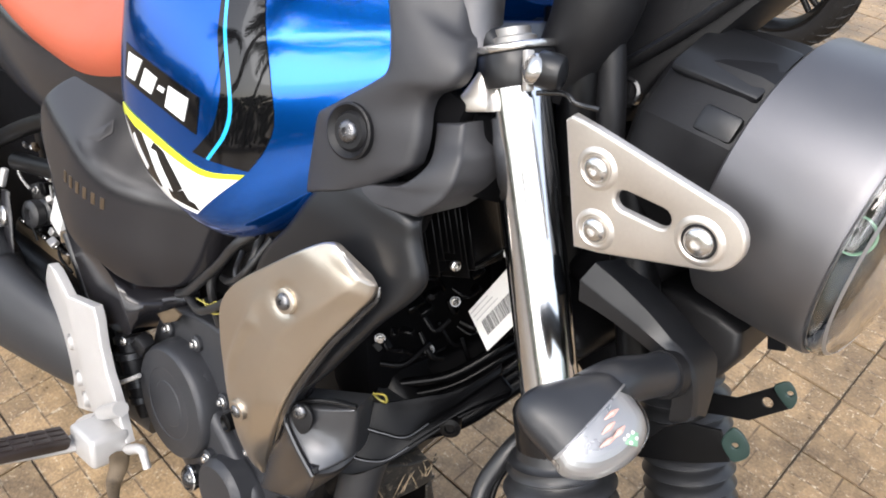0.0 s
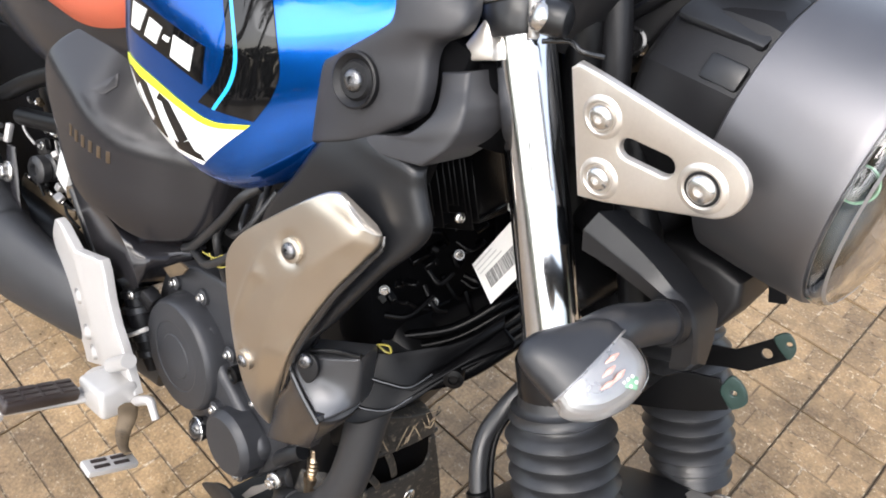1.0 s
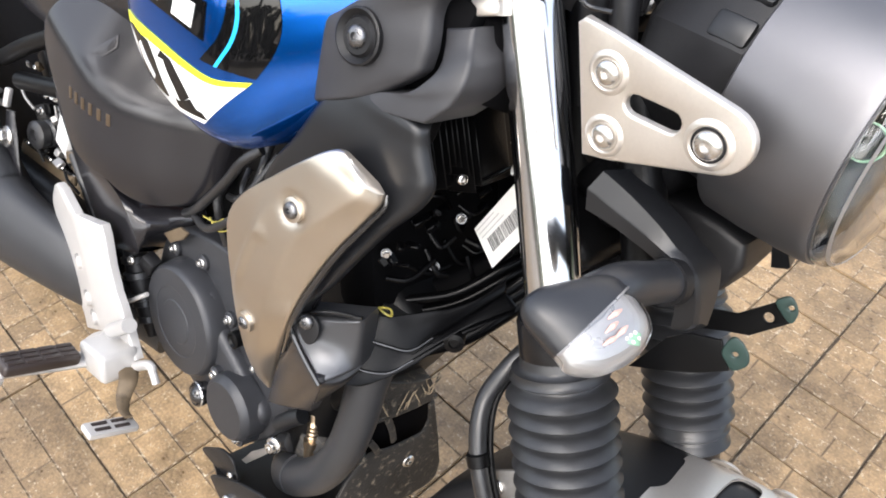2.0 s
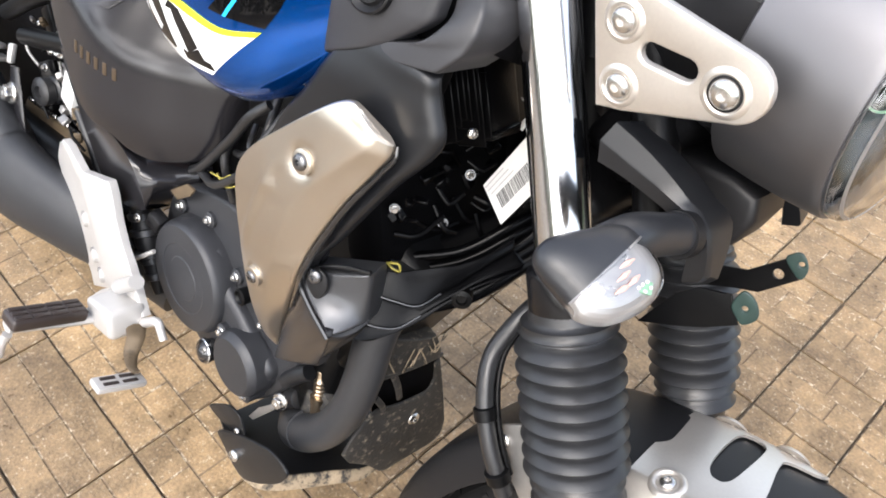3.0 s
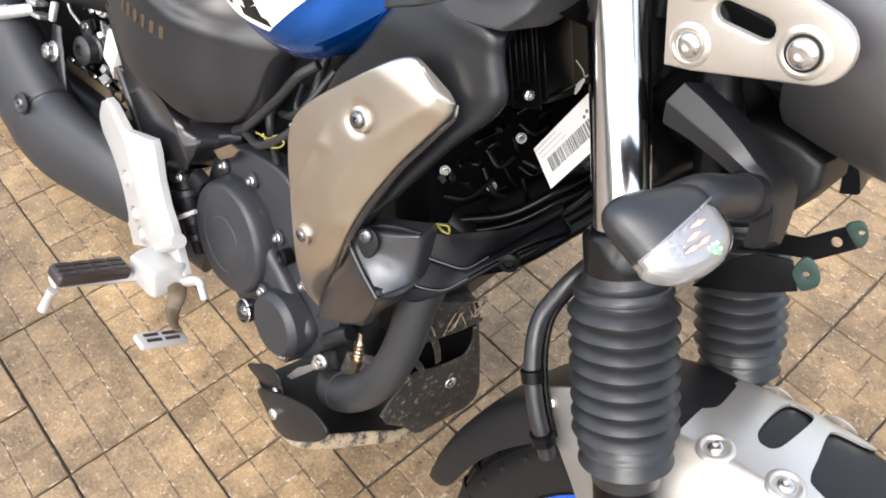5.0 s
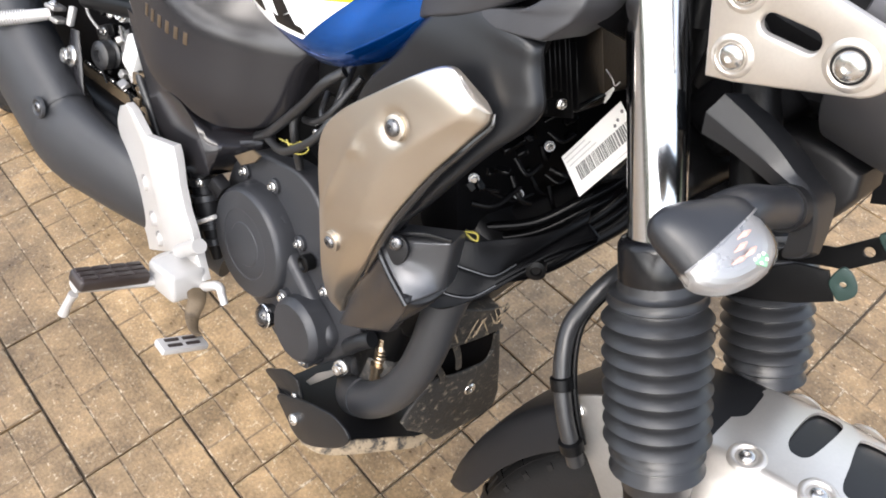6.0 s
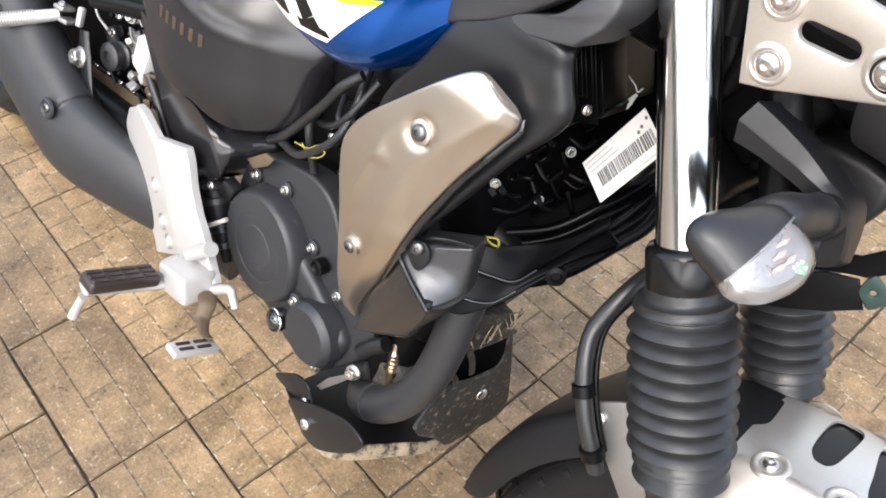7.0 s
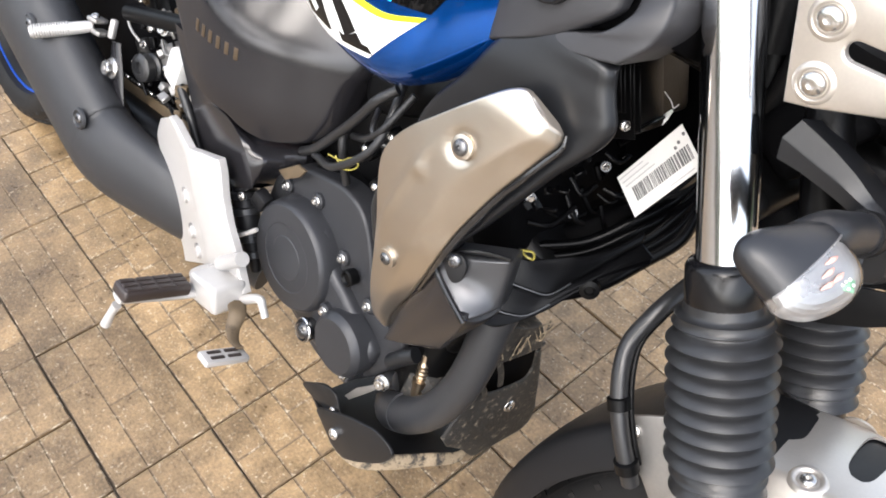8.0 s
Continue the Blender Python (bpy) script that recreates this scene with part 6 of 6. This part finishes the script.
# ---- bars, cables and clocks over the head lamp ----
part("bar_riser", sweep([(-0.372, -0.10, 0.955), (-0.378, -0.102, 0.985), (-0.386, -0.105, 1.04)], 0.019, 10, 18), HEADLAMP, bike, "grey handlebar riser")
part("bar_riser", sweep([(-0.33, -0.06, 0.94), (-0.315, -0.06, 1.0), (-0.32, -0.06, 1.06)], [0.02, 0.028, 0.026], 10, 18), PLASTIC_DULL, bike)
part("fork_shroud", panel([(-0.354, -0.122, 0.919), (-0.358, -0.122, 0.925), (-0.353, -0.120, 0.938), (-0.351, -0.116, 0.947), (-0.350, -0.110, 0.953)], [(-0.331, -0.122, 0.928), (-0.333, -0.122, 0.935), (-0.339, -0.120, 0.941), (-0.343, -0.116, 0.948), (-0.346, -0.110, 0.954)], 0.002, 0.012, 20, 8, 0.002), STEEL, bike, "pale alloy fork yoke edge")
cable([(-0.309, -0.108, 0.948), (-0.292, -0.106, 0.954), (-0.283, -0.106, 0.952), (-0.277, -0.105, 0.952), (-0.266, -0.105, 0.954)], 0.0017, bike, GLOSS_BLACK, "cable_clip", 24, "thin bent wire clip")
visor = part("meter_cowl", panel([(-0.308, -0.02, 0.918), (-0.316, -0.02, 0.946), (-0.323, -0.02, 0.964), (-0.330, -0.02, 0.984), (-0.333, -0.02, 1.003), (-0.335, -0.02, 1.030)],
                                 [(-0.292, -0.022, 0.928), (-0.284, -0.022, 0.948), (-0.276, -0.022, 0.967), (-0.259, -0.022, 0.988), (-0.234, -0.022, 1.025), (-0.216, -0.02, 1.052)], 0.003, 0.05, 30, 12, 0.004), PLASTIC_DULL, bike, "black meter cowl")
part("cowl_rib", sweep([(-0.302, -0.026, 0.965), (-0.282, -0.027, 0.985), (-0.258, -0.027, 1.012), (-0.236, -0.026, 1.04)], 0.007, 16, 10, 0.6), PLASTIC_DULL, visor)
part("grommet", lathe([(0.0105, -0.004), (0.0105, 0.002), (0.0085, 0.003), (0.007, 0.001), (0.0, 0.001)], (-0.294, -0.026, 0.949), (0.1, -1, 0.2), 24), GLOSS_BLACK, visor, "gloss black rubber grommet")
part("cowl_stay", sweep([(-0.335, -0.06, 1.03), (-0.318, -0.058, 0.975), (-0.306, -0.056, 0.93), (-0.296, -0.052, 0.88)], [0.02, 0.017, 0.016, 0.016], 16, 16), BLACK_METAL, bike, "black inner fork stay")
cable([(-0.34, -0.05, 1.05), (-0.30, -0.055, 0.98), (-0.275, -0.05, 0.90), (-0.28, -0.03, 0.84)], 0.010, bike, PLASTIC_DULL, "wiring_loom", 24, "black wiring loom")
cable([(-0.62, -0.05, 0.70), (-0.60, -0.09, 0.63), (-0.645, -0.10, 0.575), (-0.70, -0.085, 0.555)], 0.0048, bike, RUBBER, "breather_hose", 24, "black breather hose")
for pts, r in (([(-0.600, -0.08, 0.69), (-0.616, -0.09, 0.67), (-0.636, -0.09, 0.64), (-0.658, -0.09, 0.611), (-0.695, -0.088, 0.567), (-0.735, -0.075, 0.536)], 0.0056), ([(-0.650, -0.08, 0.63), (-0.658, -0.085, 0.606), (-0.654, -0.085, 0.584), (-0.648, -0.075, 0.545)], 0.005),
               ([(-0.585, -0.07, 0.69), (-0.60, -0.088, 0.645), (-0.625, -0.085, 0.62), (-0.66, -0.07, 0.60)], 0.004), ([(-0.575, -0.06, 0.66), (-0.59, -0.08, 0.63), (-0.612, -0.088, 0.635), (-0.63, -0.07, 0.65)], 0.0035)):
    cable(pts, r, bike, RUBBER, "hose", 26)
for p in ((-0.595, -0.07, 0.635), (-0.63, -0.068, 0.60), (-0.585, -0.072, 0.605), (-0.60, -0.07, 0.57)):
    part("clip_joint", box((0.022, 0.016, 0.018), Matrix.Translation(p) @ pose(0, 0, 0, 20, 35, 10), 0.004), BLACK_METAL, bike)
    screw(Vector(p) + Vector((0, -0.009, 0.003)), (0, -1, 0.3), 0.0045, bike)
cable([(-0.55, -0.06, 0.70), (-0.565, -0.09, 0.62), (-0.58, -0.09, 0.57), (-0.575, -0.08, 0.52)], 0.0055, bike, RUBBER, "breather_hose", 24)
cable([(-0.66, -0.1, 0.582), (-0.637, -0.1, 0.588), (-0.623, -0.1, 0.600), (-0.61, -0.1, 0.599), (-0.618, -0.1, 0.588), (-0.635, -0.1, 0.580), (-0.648, -0.1, 0.588)], 0.0009, bike, YELLOW_WIRE, "wire_tie", 30, "yellow wire tie")
part("side_stand", sweep([(-0.62, 0.10, 0.26), (-0.68, 0.17, 0.15), (-0.74, 0.245, 0.082)], 0.011, 10, 12), BLACK_METAL, bike, "black side stand")
part("stand_foot", box((0.06, 0.045, 0.008), pose(-0.745, 0.25, 0.079, 17, 0, 0), 0.002), BLACK_METAL, bike)

# ---- paper tag ----
L, C, T = Vector((-0.378, -0.009, 0.712)), Vector((-0.344, -0.016, 0.692)), Vector((-0.341, -0.020, 0.790))
ex = (T - L).normalized()
ey = ((C - L) - ex * ex.dot(C - L)).normalized()
nz = ex.cross(ey)
tag_m = Matrix((ex, ey, nz)).transposed().to_4x4()
tag_m.translation = L
tag = thing("paper_tag", "white paper tag with a printed bar code hung behind the fork", "tag", pose(0, 0, 0, LEAN_ANGLE) @ tag_m)
W, H = (T - L).length, (C - L).length
part("sheet", box((W, H, 0.0006), pose(W / 2, H / 2, 0), 0), PAPER, tag, "white paper sheet", smooth=False)
up = 1 if nz.y < 0 else -1
x = W * 0.14
while x < W * 0.97:
    w = random.choice((0.0007, 0.0007, 0.0012, 0.0017))
    part("bar", box((w, H * 0.33, 0.0003), pose(x, H * 0.58, up * 0.0007), 0), INK, tag, smooth=False)
    x += w + random.choice((0.0007, 0.0010, 0.0014))
for k, (a, b, y) in enumerate(((0.02, 0.40, 0.09), (0.04, 0.46, 0.20), (0.06, 0.52, 0.31), (0.58, 0.92, 0.92))):
    part("print_line", box((W * (b - a), 0.0010, 0.0003), pose(W * (a + b) / 2, H * y, up * 0.0007), 0), PRINT, tag, smooth=False)
for q in (0.82, 0.88, 0.97):
    part("punch_mark", lathe([(0.0016, -0.0002), (0.0016, 0.0002)], (W * q, H * (0.34 - 0.9 * (q - 0.8)), up * 0.0007), (0, 0, 1), 10), INK, tag)

# ---- parked motorcycle behind ----
other = thing("parked_motorcycle", "front wheel end of a dark motorcycle parked behind on the pavers", "motorcycle", pose(-1.049, 2.372, 0, 0, 0, -12.3))
wheel(other, Vector((0, 0, 0.295)), rim_mat=BLACK_METAL, name="wheel")
for s in (-1, 1):
    part("fork_leg", sweep([(0.0, s * 0.09, 0.295), (-0.24, s * 0.09, 0.78)], 0.024, 6, 14), BLACK_METAL, other)
part("mudguard", sweep([(-0.30, 0, 0.42), (-0.18, 0, 0.58), (0.0, 0, 0.635), (0.17, 0, 0.58)], 0.06, 20, 14, 0.25, (0, 1, 0)), PLASTIC, other)

# ---- palms round the yard ----
PALM_BARK = material("palm_bark", (0.16, 0.13, 0.10), 0.8, vary=0.3, scale=12, bump=0.6, bump_scale=30)
PALM_LEAF = material("palm_leaf", (0.05, 0.085, 0.03), 0.5, vary=0.3, scale=8)


def palm(height, spread, fronds):
    """A palm: bent tapered trunk and a crown of arching fronds with leaflets."""
    tree = thing("palm_tree", "tall green palm tree beside the yard", "tree")
    top = Vector((random.uniform(-0.4, 0.4), random.uniform(-0.4, 0.4), height))
    part("trunk", sweep([(0, 0, 0), top * 0.5 + Vector((0.15, 0.1, 0)), top], [0.17, 0.12, 0.09], 16, 10), PALM_BARK, tree)
    crown = bmesh.new()
    for k in range(fronds):
        a, droop = 2 * math.pi * k / fronds + random.uniform(-0.2, 0.2), random.uniform(0.15, 1.0)
        out = Vector((math.cos(a), math.sin(a), 0))
        side = Vector((-out.y, out.x, 0))
        spine = [top + out * spread * t + Vector((0, 0, spread * (0.55 * (1 - droop * 0.5) * t - droop * 0.95 * t * t))) for t in np.linspace(0, 1, 15)]
        for i in range(1, 15):
            p, q = spine[i - 1], spine[i]
            for s in (-1, 1):
                leaf = spread * 0.34 * math.sin(math.pi * (0.12 + 0.84 * i / 15))
                tip = q + s * side * leaf + out * leaf * 0.45 + Vector((0, 0, -leaf * random.uniform(0.3, 0.7)))
                vs = [crown.verts.new(v) for v in (p, q, tip + out * 0.03, tip)]
                crown.faces.new(vs)
    part("crown", crown, PALM_LEAF, tree, smooth=False)
    return tree


palm_a = palm(5.2, 2.2, 16)
palm_a.matrix_basis = pose(-5.2, -9.6, 0)
tagged(palm_a, group="palms round the yard")
for x, y, turn, size in ((4.5, -12.0, 80, 1.15), (-0.4, -14.5, 30, 1.3), (5.0, 11.0, 60, 1.1), (1.9, -6.6, 140, 1.2), (-2.4, -7.6, 260, 1.4)):
    palm_a.scale = (1, 1, 1)
    copy_thing(palm_a, pose(x, y, 0, 0, 0, turn)).scale = (size, size, size)

# ---- unseen hedge round the yard, added to darken reflections near the horizon ----
leaves = bmesh.new()
for k in range(9000):
    a = random.uniform(0, 2 * math.pi)
    top = 1.3 + 0.4 * math.sin(3 * a + 1) + 0.3 * math.sin(7 * a) + 0.2 * math.sin(19 * a)
    r, z = random.uniform(12.0, 13.4), top * random.random() ** 0.8 + random.uniform(-0.1, 0.35)
    p, s = Vector((r * math.cos(a), r * math.sin(a), z)), random.uniform(0.16, 0.34)
    u = Vector((random.uniform(-1, 1), random.uniform(-1, 1), random.uniform(-1, 1))).normalized()
    v = u.orthogonal().normalized()
    leaves.faces.new([leaves.verts.new(p + w) for w in (u * s, v * s * 0.6, -u * s, -v * s * 0.6)])
hedge = part("hedge", leaves, PALM_LEAF, label="dense green hedge added out of view to darken reflections", smooth=False)
tagged(hedge, category="hedge", kind="stuff")

# ---- pavers ----


def paver(kind, sx, sy, tall=0.012, gap=0.0004, soft=0.0017):
    """One paver with its moulded blocks; three patterns."""
    bm = bmesh.new()
    cuts = (((0.0, 0.5, 1.0), (0.0, 0.36, 1.0), (0.0, 0.62, 1.0)), ((0.0, 0.66, 1.0), (0.0, 0.33, 1.0), (0.0, 0.5, 1.0)), ((0.0, 1.0), (0.0, 0.45, 1.0), (0.0, 0.7, 1.0)))[kind]
    for r, row in enumerate(cuts):
        y0, y1 = sy * r / 3, sy * (r + 1) / 3
        for c0, c1 in zip(row, row[1:]):
            x0, x1 = sx * c0, sx * c1
            g = [gap if v not in (0, sx, sy) else 0.0 for v in (x0, x1, y0, y1)]
            lift = random.uniform(-0.0006, 0.0006)
            lo = [bm.verts.new((x, y, tall - 0.0016)) for x, y in ((x0, y0), (x1, y0), (x1, y1), (x0, y1))]
            hi = [bm.verts.new((x, y, tall + lift)) for x, y in ((x0 + g[0] + soft, y0 + g[2] + soft), (x1 - g[1] - soft, y0 + g[2] + soft), (x1 - g[1] - soft, y1 - g[3] - soft), (x0 + g[0] + soft, y1 - g[3] - soft))]
            bm.faces.new(hi)
            for i in range(4):
                bm.faces.new((lo[i], lo[(i + 1) % 4], hi[(i + 1) % 4], hi[i])).material_index = 1
    ring = [bm.verts.new((x, y, z)) for z in (tall - 0.0016, 0) for x, y in ((0, 0), (sx, 0), (sx, sy), (0, sy))]
    for i in range(4):
        bm.faces.new((ring[4 + i], ring[4 + (i + 1) % 4], ring[(i + 1) % 4], ring[i]))
    return bm


GAP = 0.0032
kinds = []
for k in range(6):
    bm = paver(k % 3, (TX if k < 3 else 2 * TX) - GAP, TY - GAP)
    me = bpy.data.meshes.new("paver")
    bm.to_mesh(me)
    bm.free()
    me.materials.append(PAVER)
    me.materials.append(GROUT)
    kinds.append(me)
paving = tagged(new("paving"), "tan concrete pavers with moulded blocks and dark joints", "paving", kind="structure")
far = bmesh.new()
for i in range(-22, 16):
    for j in range(-8, 30):
        x, y = X0 + TX * i + GAP / 2, Y0 + TY * j + GAP / 2
        m = pose(x + random.uniform(-0.0008, 0.0008), y + random.uniform(-0.0008, 0.0008), -0.012 + random.uniform(-0.0012, 0.0006), random.uniform(-0.3, 0.3), random.uniform(-0.3, 0.3), random.uniform(-0.4, 0.4))
        long = 2 if j == -1 else 1
        if long == 2 and i % 2:
            continue
        flip = pose(TX * long - GAP, TY - GAP, 0, 0, 0, 180) if random.random() < 0.5 else Matrix()
        me = random.choice(kinds[3:] if long == 2 else kinds[:3])
        if -1.75 < x < 0.28 and -0.45 < y < 2.1:
            ob = new("paver", me)
            ob.parent = paving
            ob.matrix_basis = m @ flip
        else:
            bm = bmesh.new()
            bm.from_mesh(me)
            bmesh.ops.transform(bm, matrix=m @ flip, verts=bm.verts)
            tmp = bpy.data.meshes.new("tmp")
            bm.to_mesh(tmp)
            bm.free()
            far.from_mesh(tmp)
            bpy.data.meshes.remove(tmp)
for i in range(-60, 46):
    for j in range(-50, 60):
        if -22 <= i < 16 and -8 <= j < 30:
            continue
        x, y, z = X0 + TX * i + GAP / 2, Y0 + TY * j + GAP / 2, random.uniform(-0.0012, 0.0006)
        quad = [far.verts.new((x + u * (TX - GAP), y + v * (TY - GAP), z + w)) for w in (0, -0.012) for u, v in ((0, 0), (1, 0), (1, 1), (0, 1))]
        far.faces.new(quad[:4])
        for k in range(4):
            far.faces.new((quad[k], quad[4 + k], quad[4 + (k + 1) % 4], quad[(k + 1) % 4]))
rest = part("outer_pavers", far, PAVER, paving, smooth=False)
rest.data.materials.append(GROUT)
tagged(rest, "tan pavers further off", kind="stuff")
